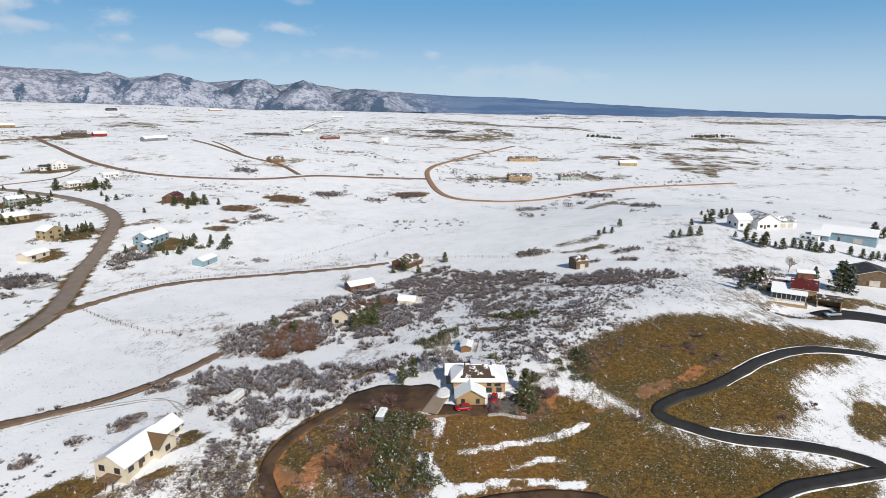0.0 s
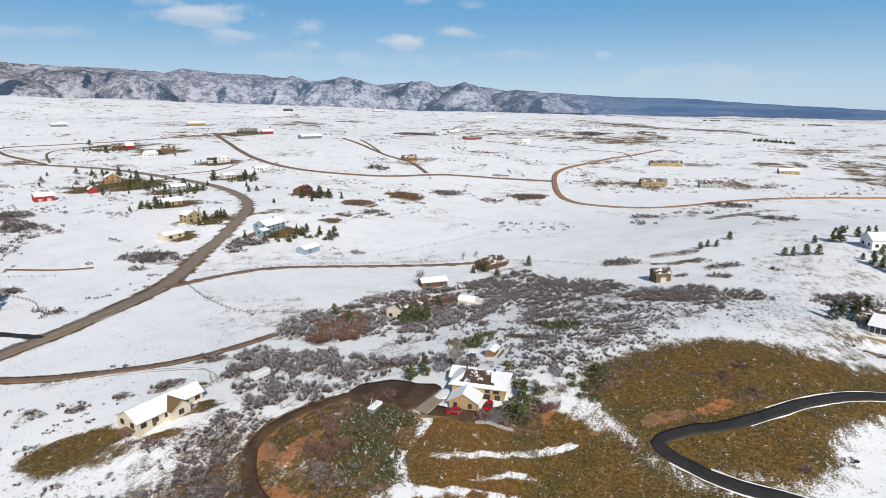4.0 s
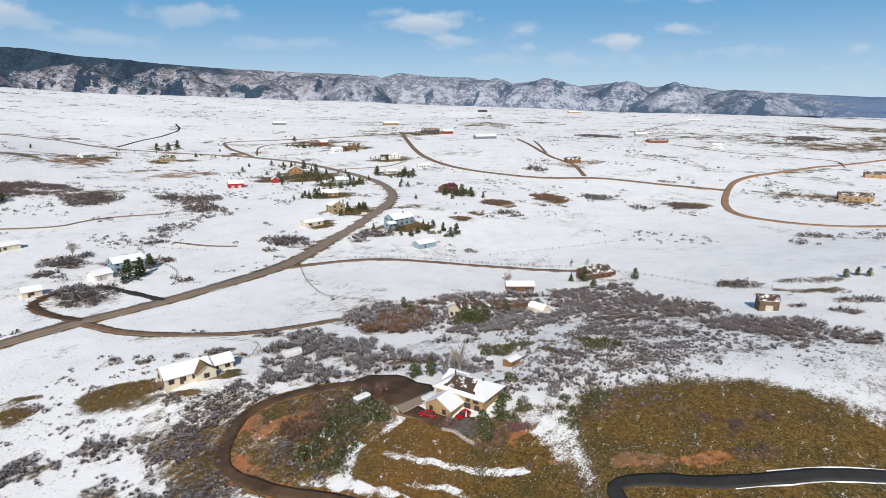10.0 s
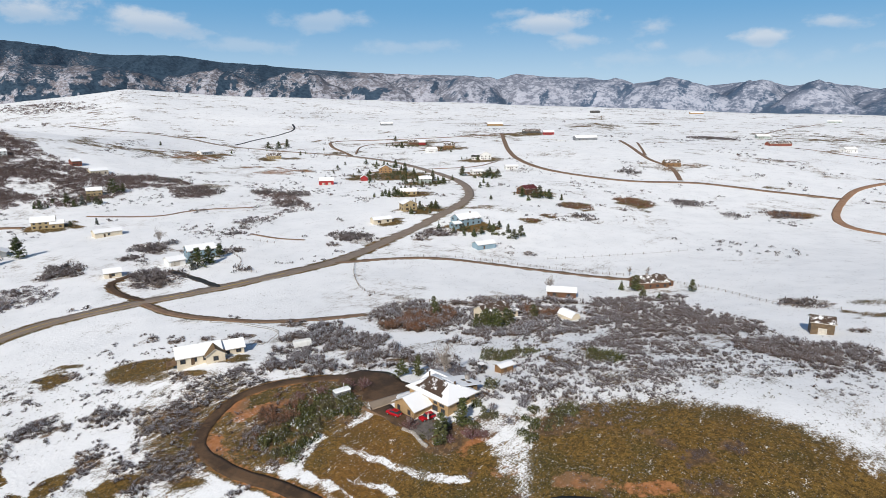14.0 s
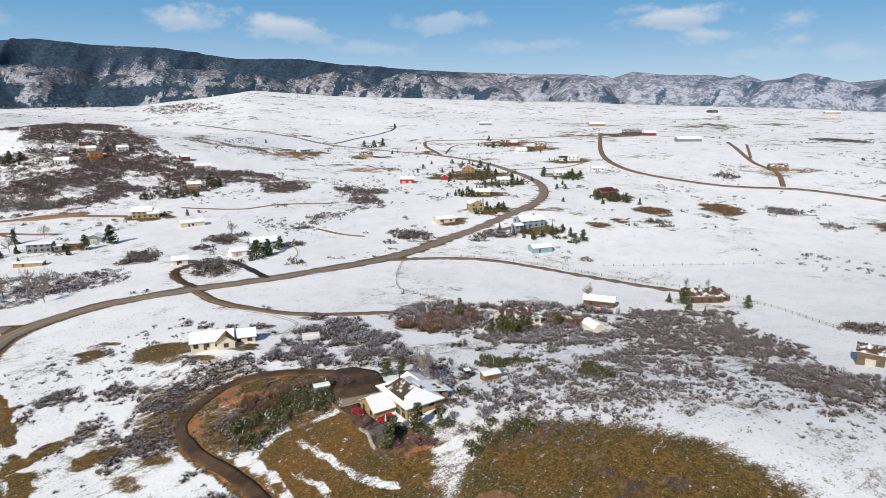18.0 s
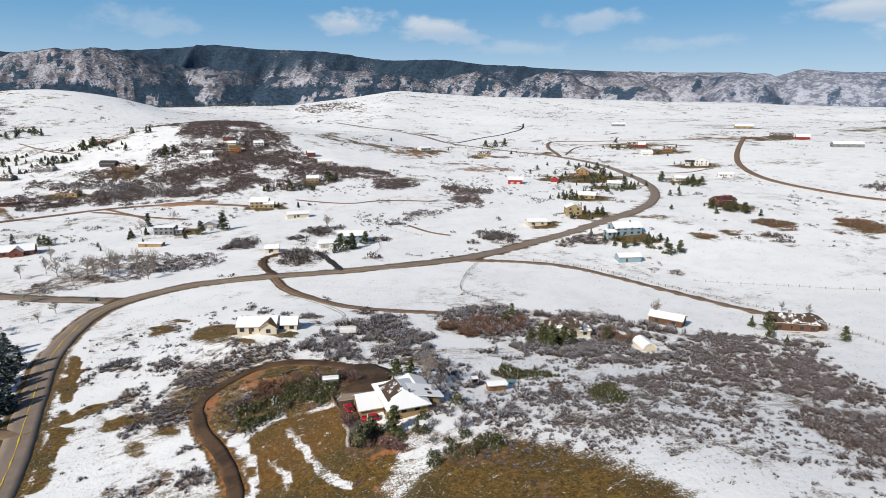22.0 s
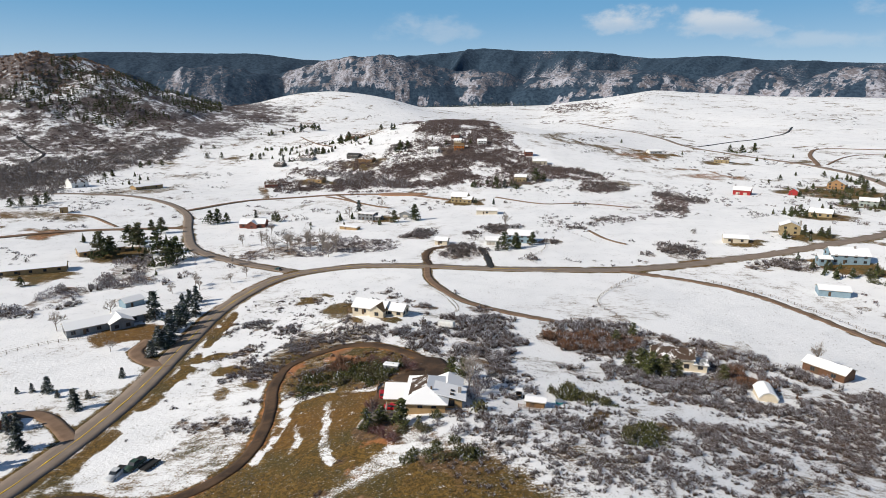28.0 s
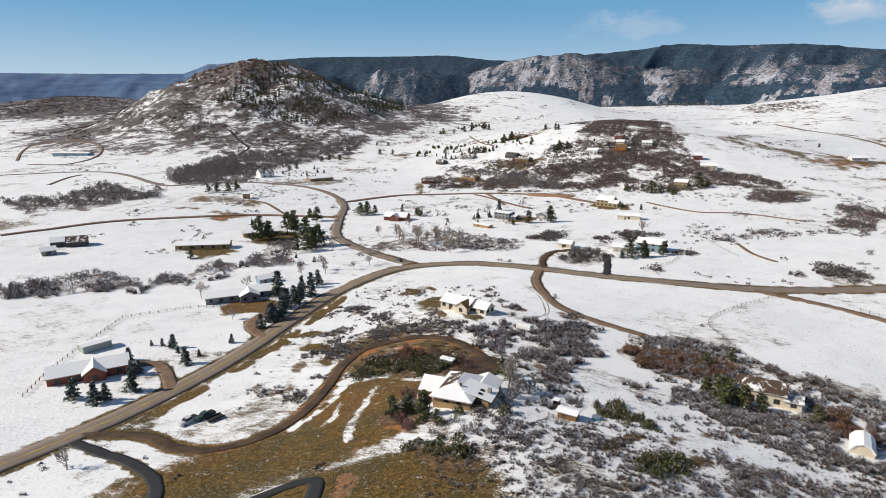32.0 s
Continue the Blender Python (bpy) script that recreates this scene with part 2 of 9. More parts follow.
def mountain_paint(n, vec):
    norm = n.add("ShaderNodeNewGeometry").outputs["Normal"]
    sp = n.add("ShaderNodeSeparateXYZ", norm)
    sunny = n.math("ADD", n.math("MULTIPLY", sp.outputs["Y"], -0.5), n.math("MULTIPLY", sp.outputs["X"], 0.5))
    cover = n.add("ShaderNodeSeparateColor", n.add("ShaderNodeVertexColor", layer_name="cover").outputs["Color"])
    a, b, c = n.noise(vec, 0.004, 6.0, 0.65), n.noise(vec, 0.016, 6.0, 0.7), n.noise(vec, 0.05, 4.0, 0.7)
    # blue channel: far land takes a flat blue that stands in for haze
    far_haze = cover.outputs[2]
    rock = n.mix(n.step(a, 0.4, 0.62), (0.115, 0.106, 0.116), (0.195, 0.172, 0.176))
    # northern rock turned blue-grey, a haze tint put into its colour
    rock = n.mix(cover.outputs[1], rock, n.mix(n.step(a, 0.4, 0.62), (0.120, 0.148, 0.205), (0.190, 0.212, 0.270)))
    fall = n.add("ShaderNodeMapping", vec)
    fall.inputs["Scale"].default_value = (1.0, 1.0, 0.22)
    b2 = n.noise(fall.outputs[0], 0.030, 6.0, 0.72)
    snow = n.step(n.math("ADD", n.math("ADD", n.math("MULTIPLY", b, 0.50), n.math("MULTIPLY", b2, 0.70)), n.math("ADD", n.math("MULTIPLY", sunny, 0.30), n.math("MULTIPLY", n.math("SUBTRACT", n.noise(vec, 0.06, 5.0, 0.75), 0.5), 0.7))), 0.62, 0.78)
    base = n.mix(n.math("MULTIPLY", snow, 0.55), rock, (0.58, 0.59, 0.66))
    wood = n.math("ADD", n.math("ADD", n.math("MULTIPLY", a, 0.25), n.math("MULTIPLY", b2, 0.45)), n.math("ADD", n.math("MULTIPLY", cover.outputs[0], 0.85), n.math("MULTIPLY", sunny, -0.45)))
    # bluish forest, paler blue to the north: distance haze put into the colour
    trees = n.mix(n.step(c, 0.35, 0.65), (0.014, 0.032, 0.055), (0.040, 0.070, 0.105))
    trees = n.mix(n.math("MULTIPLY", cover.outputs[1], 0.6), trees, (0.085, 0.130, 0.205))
    grain = n.noise(vec, 0.085, 5.0, 0.75)
    wood = n.math("ADD", wood, n.math("MULTIPLY", n.math("SUBTRACT", grain, 0.5), 0.9))
    land = n.mix(n.step(wood, 0.55, 0.70), base, trees)
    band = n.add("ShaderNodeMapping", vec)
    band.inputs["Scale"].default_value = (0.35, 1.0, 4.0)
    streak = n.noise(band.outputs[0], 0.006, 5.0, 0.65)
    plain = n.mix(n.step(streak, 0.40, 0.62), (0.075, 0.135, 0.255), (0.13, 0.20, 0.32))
    return n.mix(far_haze, land, plain)


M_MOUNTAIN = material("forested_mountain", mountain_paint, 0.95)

# ---- the land ----
def smooth(a, b, x):
    t = np.clip((x - a) / (b - a), 0, 1)
    return t * t * (3 - 2 * t)


lattice = np.random.RandomState(7).rand(256, 256)


def wavy(x, y, size):
    """Value noise from -1 to 1, with bumps about size metres wide."""
    u, v = x / size + 311.7, y / size + 157.3
    i, j = np.floor(u).astype(int), np.floor(v).astype(int)
    f, g = u - i, v - j
    f, g = f * f * (3 - 2 * f), g * g * (3 - 2 * g)
    p = lattice[i % 256, j % 256] * (1 - f) + lattice[(i + 1) % 256, j % 256] * f
    q = lattice[i % 256, (j + 1) % 256] * (1 - f) + lattice[(i + 1) % 256, (j + 1) % 256] * f
    return (p * (1 - g) + q * g) * 2 - 1


def layered(x, y, size, octaves=4):
    return sum(wavy(x + 91 * k, y - 47 * k, size / 2**k) / 2**k for k in range(octaves)) / 1.9


# x, y, radius, height of the swells near the house and of those further out
NEAR_SWELLS = [(70, 180, 45, 14.0), (6, 140, 30, 5.2), (60, 275, 55, -1.3), (110, 210, 60, -3.3), (-65, 135, 35, 4.4), (28, 85, 40, -1.1), (-120, 60, 90, -0.5), (-150, 180, 70, 0.5),
               (-60, 250, 60, 0.5), (-16, 320, 60, -3.3), (-134, 325, 60, -3.9), (0, 0, 100, -2.8), (160, 320, 100, 20.4), (30, 130, 25, -2.2), (200, 100, 120, 10.0), (-180, 370, 60, 5.3), (5, 138, 8, 0.7), (113, 188.5, 6, -2.6), (-13, 239, 13, 0.2), (-65, 122, 13, 1.9), (5, 173, 9, -1.2)]
FAR_SWELLS = [(-235, 450, 80, 5.5), (-300, 90, 90, 1.6), (-380, 180, 100, 0.7), (-417, 420, 120, -0.7), (-250, -60, 100, -4.4), (-350, -190, 110, 5.2), (-780, 120, 150, 48.9), (-600, 130, 110, 6.5),
              (-640, 480, 160, 0.6), (-403, 640, 150, 1.8), (-196, 720, 180, 9.0), (0, 600, 180, -6.1), (100, 1400, 450, 10.3), (-500, 950, 260, 18.0), (-100, 430, 110, -4.5), (-500, 0, 150, -9.7), (120, 480, 160, 2.2), (-1306, -1467, 300, 66), (-1061, -1652, 330, 52)]
# heading from the hill (degrees to the left of +y) and height of the plateau's crest there
CREST_AZ = [-180, -60, -40, -6, 10, 25, 31, 42, 58, 73, 82, 88, 96, 110, 125, 150, 180]
CREST_Z = [-20, -20, 0, 22, 40, 60, 72, 88, 108, 138, 82, 75, 70, 30, 10, -10, -20]


def swell(x, y):
    dx, dy = x - 70, y - 80
    r, az = np.hypot(dx, dy), np.degrees(np.arctan2(-dx, dy))
    z = -7 + np.interp(az, CREST_AZ, CREST_Z) * smooth(450, 2700, r) * (1 - 0.55 * smooth(2750, 4200, r))
    for cx, cy, rad, up in NEAR_SWELLS + FAR_SWELLS:
        z = z + up * np.exp(-((x - cx) ** 2 + (y - cy) ** 2) / (2 * rad * rad))
    # the white hill and the rocky hill beyond the creek
    z = z + 88 * np.exp(-(((x + 1560) * 0.94 + (y + 290) * 0.33) ** 2 / 420**2 + ((y + 290) * 0.94 - (x + 1560) * 0.33) ** 2 / 300**2))
    rx, ry = x + 1010, y + 690
    rock = 165 * np.exp(-((np.hypot(rx, ry) / 270) ** 2) ** 0.85)
    z = z + rock * (1 + 0.34 * layered(x, y, 150, 5)) + layered(x, y, 48, 4) * 13 * smooth(15, 70, rock) - 3
    # rolling relief, stronger far out
    z = z + layered(x, y, 320, 4) * 11 * smooth(500, 1500, r) + layered(x, y, 26, 3) * 0.35 * smooth(60, 200, r)
    # the drainage between the near fields and the plateau on the right
    z = z + layered(x, y, 120, 3) * 4.5 * smooth(600, 900, r) * (az < 20)
    return z + 3


def steps(lo, hi, fine, a, b, grow=1.042, most=95.0):
    """Grid lines: fine between a and b, then wider and wider out to lo and hi."""
    mid = list(np.arange(a, b + fine / 2, fine))
    left, right = [a], [b]
    d = fine
    while left[-1] > lo:
        d = min(d * grow, most)
        left.append(left[-1] - d)
    d = fine
    while right[-1] < hi:
        d = min(d * grow, most)
        right.append(right[-1] + d)
    return np.array(left[:0:-1] + mid + right[1:])


GX, GY = steps(-4700, 4700, 1.25, -130, 150), steps(-4700, 4700, 1.25, 55, 260)
XX, YY = np.meshgrid(GX, GY, indexing="ij")
ZZ = swell(XX, YY)


def ground(x, y):
    """The height of the ground sheet, by its grid."""
    x, y = np.asarray(x, float), np.asarray(y, float)
    i = np.clip(np.searchsorted(GX, x) - 1, 0, len(GX) - 2)
    j = np.clip(np.searchsorted(GY, y) - 1, 0, len(GY) - 2)
    f, g = (x - GX[i]) / (GX[i + 1] - GX[i]), (y - GY[j]) / (GY[j + 1] - GY[j])
    a, b, c, d = ZZ[i, j], ZZ[i + 1, j], ZZ[i + 1, j + 1], ZZ[i, j + 1]
    return np.where(f >= g, a + f * (b - a) + g * (c - b), a + g * (d - a) + f * (c - d))


def mesh_from(name, verts, faces, mats, face_mat=None, flat=False):
    me = bpy.data.meshes.new(name)
    verts, faces = np.asarray(verts, np.float32), np.asarray(faces, np.int32)
    k = faces.shape[1]
    me.vertices.add(len(verts))
    me.vertices.foreach_set("co", verts.ravel())
    me.loops.add(faces.size)
    me.loops.foreach_set("vertex_index", faces.ravel())
    me.polygons.add(len(faces))
    me.polygons.foreach_set("loop_start", np.arange(0, faces.size, k, dtype=np.int32))
    for m in mats:
        me.materials.append(m)
    if face_mat is not None:
        me.polygons.foreach_set("material_index", np.asarray(face_mat, np.int32))
    me.update(calc_edges=True)
    if not flat:
        me.polygons.foreach_set("use_smooth", np.ones(len(faces), bool))
    return me


def grid_faces(nx, ny):
    i = np.arange(nx * ny).reshape(nx, ny)
    return np.stack([i[:-1, :-1], i[1:, :-1], i[1:, 1:], i[:-1, 1:]], -1).reshape(-1, 4)


def grid_triangles(nx, ny):
    q = grid_faces(nx, ny)
    return np.concatenate([q[:, [0, 1, 2]], q[:, [0, 2, 3]]])


def paint_cover(me, r, g, b):
    at = me.color_attributes.new("cover", "FLOAT_COLOR", "POINT")
    at.data.foreach_set("color", np.stack([r, g, b, np.ones_like(r)], -1).astype(np.float32).ravel())


def spline(points, gap):
    """Even points along a smooth line through the given ones."""
    p = np.array(points, float)
    p = np.vstack([2 * p[0] - p[1], p, 2 * p[-1] - p[-2]])
    out = []
    for a, b, c, d in zip(p[:-3], p[1:-2], p[2:-1], p[3:]):
        t = np.linspace(0, 1, max(2, int(np.linalg.norm(c - b) / gap)), endpoint=False)[:, None]
        out.append(0.5 * (2 * b + (c - a) * t + (2 * a - 5 * b + 4 * c - d) * t**2 + (3 * b - a - 3 * c + d) * t**3))
    return np.vstack([*out, p[-2:-1]])


ROADS = {  # name: width, material, verge, line
    "main_road": (7.6, M_ROAD, 3.2, [(330, 90), (240, 66), (160, 52), (120, 50), (88, 52), (60, 57), (36, 60), (11, 61), (-16, 60), (-52, 56), (-92, 53), (-128, 58), (-148, 70), (-160, 98), (-159, 134), (-155, 175), (-161, 233), (-182, 290), (-198, 342), (-220, 397),
                                     (-255, 440), (-312, 482), (-385, 515), (-480, 540), (-592, 538), (-702, 499), (-800, 470), (-993, 464), (-1128, 418), (-1303, 382)]),
    "branch_road": (6.6, M_ROAD, 2.5, [(-151, 63), (-166, 35), (-186, 5), (-212, -19), (-262, -46), (-316, -73), (-357, -109), (-379, -150), (-380, -185), (-372, -226), (-345, -260), (-322, -273), (-335, -309), (-380, -390), (-398, -454), (-376, -502), (-300, -570)]),
    "side_road": (4.6, M_DIRT, 2.0, [(-330, -80), (-386, -58), (-411, -27), (-430, 23), (-424, 80), (-400, 118), (-388, 132)]),
    "field_road": (4.4, M_DIRT, 2.0, [(-113, -207), (-136, -198), (-176, -182), (-217, -142), (-243, -111), (-262, -70), (-268, -50)]),
    "house_drive": (3.3, M_MUD, 1.6, [(44, 60), (40, 77), (43, 90), (41, 100), (33, 107), (22, 109), (7, 107), (-12, 102), (-27, 102), (-36, 111), (-39, 120), (-36, 130), (-29, 139), (-20, 146), (-12, 148)]),
    "black_drive": (3.1, M_BLACK, 0.5, [(48, 62), (50, 74), (51, 82), (54, 92), (60, 101), (70, 107), (82, 109), (92, 111), (86, 116), (77, 119), (66, 122), (57, 127), (52, 132.5), (58, 136.5), (68, 139.5), (78, 145), (88, 151), (101, 156), (114, 157), (126, 155), (146, 158), (156, 168), (153, 179)]),
    "low_road": (3.6, M_DIRT, 1.2, [(-157, 133), (-146, 134), (-134, 136), (-115, 143), (-93, 154), (-81, 170), (-75, 187)]),
    "farm_road": (4.0, M_DIRT, 1.4, [(-159, 232), (-153, 245), (-145, 264), (-130, 283), (-108, 296), (-80, 306), (-48, 316), (-30, 322)]),
    "barn_lane": (3.4, M_BLACK, 0.8, [(-156, 166), (-180, 164), (-200, 161)]),
    "shed_lane": (3.6, M_MUD, 1.0, [(-160, 134), (-180, 130), (-198, 132), (-206, 142)]),
    "ranch_drive": (5.0, M_DIRT, 0.8, [(-31, 60), (-36, 50), (-44, 42), (-56, 41)]),
    "brick_house_drive": (4.2, M_DIRT, 0.8, [(15, 60), (6, 49), (1, 40), (3, 33)]),
    "hill_road": (5.6, M_ORANGE, 2.0, [(120, 1040), (76, 954), (12, 808), (-17, 720), (-13, 624), (3, 552), (32, 525), (82, 522), (178, 599), (312, 643)]),
    "plateau_road": (6.0, M_DIRT, 2.5, [(-600, 890), (-580, 871), (-430, 705), (-343, 627), (-267, 590), (-192, 592), (-133, 632), (-75, 640), (-15, 649)]),
    "spur_road": (4.5, M_DIRT, 1.5, [(-371, 901), (-245, 741), (-190, 692), (-151, 632)]),
    "upper_road": (5.0, M_DIRT, 2.0, [(-590, 860), (-660, 748), (-756, 655), (-700, 600), (-573, 545)]),
}


def to_line(x, y, line):
    """The distance from each place to a polyline."""
    best = np.full(x.shape, 1e9)
    for (ax, ay), (bx, by) in zip(line[:-1], line[1:]):
        dx, dy = bx - ax, by - ay
        t = np.clip(((x - ax) * dx + (y - ay) * dy) / (dx * dx + dy * dy + 1e-9), 0, 1)
        best = np.minimum(best, np.hypot(x - ax - t * dx, y - ay - t * dy))
    return best


road_lines = {k: spline(v[3], 4.0) for k, v in ROADS.items()}
road_gap = np.full(XX.shape, 1e9)   # distance to the nearest road's edge
verge = np.zeros(XX.shape)
for k, (wide, _, edge, _) in ROADS.items():
    line = road_lines[k]
    d = to_line(XX, YY, line[:: 2 if len(line) > 30 else 1]) - wide / 2
    road_gap = np.minimum(road_gap, d)
    verge = np.maximum(verge, 1 - smooth(0.3, edge * 1.3, d))

# Patches of bare ground: x, y, half length, half width, turn in degrees, how bare
GRASS = [(-104, 88, 6, 4, 0, 0.45), (72, 297, 13, 6, 0, 0.55), (-62, 63.5, 30, 2.6, 6, 0.8), (-20, 67.5, 20, 2.6, 2, 0.8), (20, 68, 18, 3, 0, 0.8), (40, 106, 10, 7, 0, 0.5), (100, 124, 9, 6, 20, 0.5), (140, 199, 14, 7, 0, 0.6), (117, 185, 8, 3, -30, 0.6), (62, 98, 14, 9, 0, 0.55)]
SNOW_LINES = [([(3.7, 121.7), (13, 123.4), (24.5, 125.6), (34, 129.9)], 2.4, 0.62),
              ([(5, 111.6), (10.3, 112.8), (16.1, 113.8), (22, 112.8), (30, 111.6)], 2.1, 0.60),
              ([(14.9, 116.2), (21.1, 118.9), (27.5, 118.8)], 2.1, 0.58),
              ([(0.9, 109.6), (-1.6, 115.2), (-3.7, 120.8)], 3.0, 0.5),
              ([(19, 158), (25.2, 152.6), (31, 144), (33, 132), (34.5, 118), (36, 110)], 3.6, 0.12)]
DIRT = [(-23, 231, 8, 3, 45, 0.7), (54, 140, 7, 2.6, 18, 0.62), (65, 145, 6, 2.2, 30, 0.55), (-28, 119, 9, 3.0, 75, 0.6), (24, 137, 5, 4, 0, 0.5), (40, 136, 5, 4, 0, 0.4), (-196, 392, 14, 8, 60, 0.8), (-229, -126, 26, 14, 35, 1.0),
        (-185, 725, 34, 20, 0, 0.8), (-330, 560, 60, 26, 20, 0.5), (-480, 560, 30, 20, 0, 0.6), (-12, 305, 10, 5, 0, 0.7), (-30, 176, 4, 20, 0, 0.35), (-60, 40, 12, 8, 0, 0.5), (-56, 247, 16, 6, -30, 0.7)]


def blot(x, y, cx, cy, a, b, turn, much):
    c, s = math.cos(radians(turn)), math.sin(radians(turn))
    u, v = (x - cx) * c + (y - cy) * s, (y - cy) * c - (x - cx) * s
    d = np.hypot(u / a, v / b) + 0.38 * wavy(x, y, 0.5 * min(a, b) + 2) + 0.42 * layered(x, y, 5.0, 4)
    return much * (1 - smooth(0.60, 1.20, d))


grass, dirt, litter = np.zeros(XX.shape), np.zeros(XX.shape), np.zeros(XX.shape)
for p in GRASS:
    grass = np.maximum(grass, blot(XX, YY, *p))
for p in DIRT:
    dirt = np.maximum(dirt, blot(XX, YY, *p[:5], p[5] * (1 if math.hypot(p[0], p[1] - 120) < 90 else 0.5)))
    if math.hypot(p[0], p[1] - 120) > 90:
        grass = np.maximum(grass, blot(XX, YY, *p[:5], p[5] * 0.6))
far_r = np.hypot(XX - 70, YY - 80)
az_of = np.degrees(np.arctan2(-(XX - 70), YY - 80))
# dry slopes far out, mostly towards the plain
dry = smooth(0.05, 0.5, layered(XX, YY, 260, 4)) * smooth(520, 900, far_r) * np.clip(1.0 - az_of / 45, 0, 1) * 0.56
dry = np.maximum(dry, smooth(0.20, 0.55, layered(XX + 500, YY - 300, 75, 4)) * smooth(190, 330, far_r) * (1 - smooth(800, 1000, far_r)) * np.clip((az_of - 35) / 25, 0, 1) * 0.5)
dry = np.maximum(dry, smooth(0.42, 0.75, layered(XX + 900, YY, 200, 4)) * smooth(450, 800, far_r) * 0.55)
grass = np.maximum(grass, dry)
# bare brown slopes and fields further off: x, y, radius
BARE_SLOPES = [(112, 1407, 44), (153, 872, 34), (79, 662, 30), (35, 660, 25), (360, 1143, 60), (248, 901, 40), (382, 928, 50), (336, 771, 40), (131, 472, 18), (429, 873, 34), (-629, 1281, 60), (-607, 1484, 50), (-862, 1602, 50), (-827, 1079, 30), (-616, 669, 47), (-506, 669, 24),
               (-558, 368, 11), (-472, 303, 20), (-486, 455, 14), (-620, 706, 43), (-614, 560, 30), (-394, 451, 26), (-542, 682, 23), (160, 690, 40), (480, 1050, 60)]
for cx, cy, r in BARE_SLOPES:
    grass = np.maximum(grass, blot(XX, YY, cx, cy, r * 1.25, r * 0.9, 20 if cx > 0 else 60, 0.50))
for cx, cy, r in [(-514, 407, 36), (-646, 362, 40), (-560, 400, 20)]:
    dirt = np.maximum(dirt, blot(XX, YY, cx, cy, r * 1.2, r * 0.6, 60, 0.5))
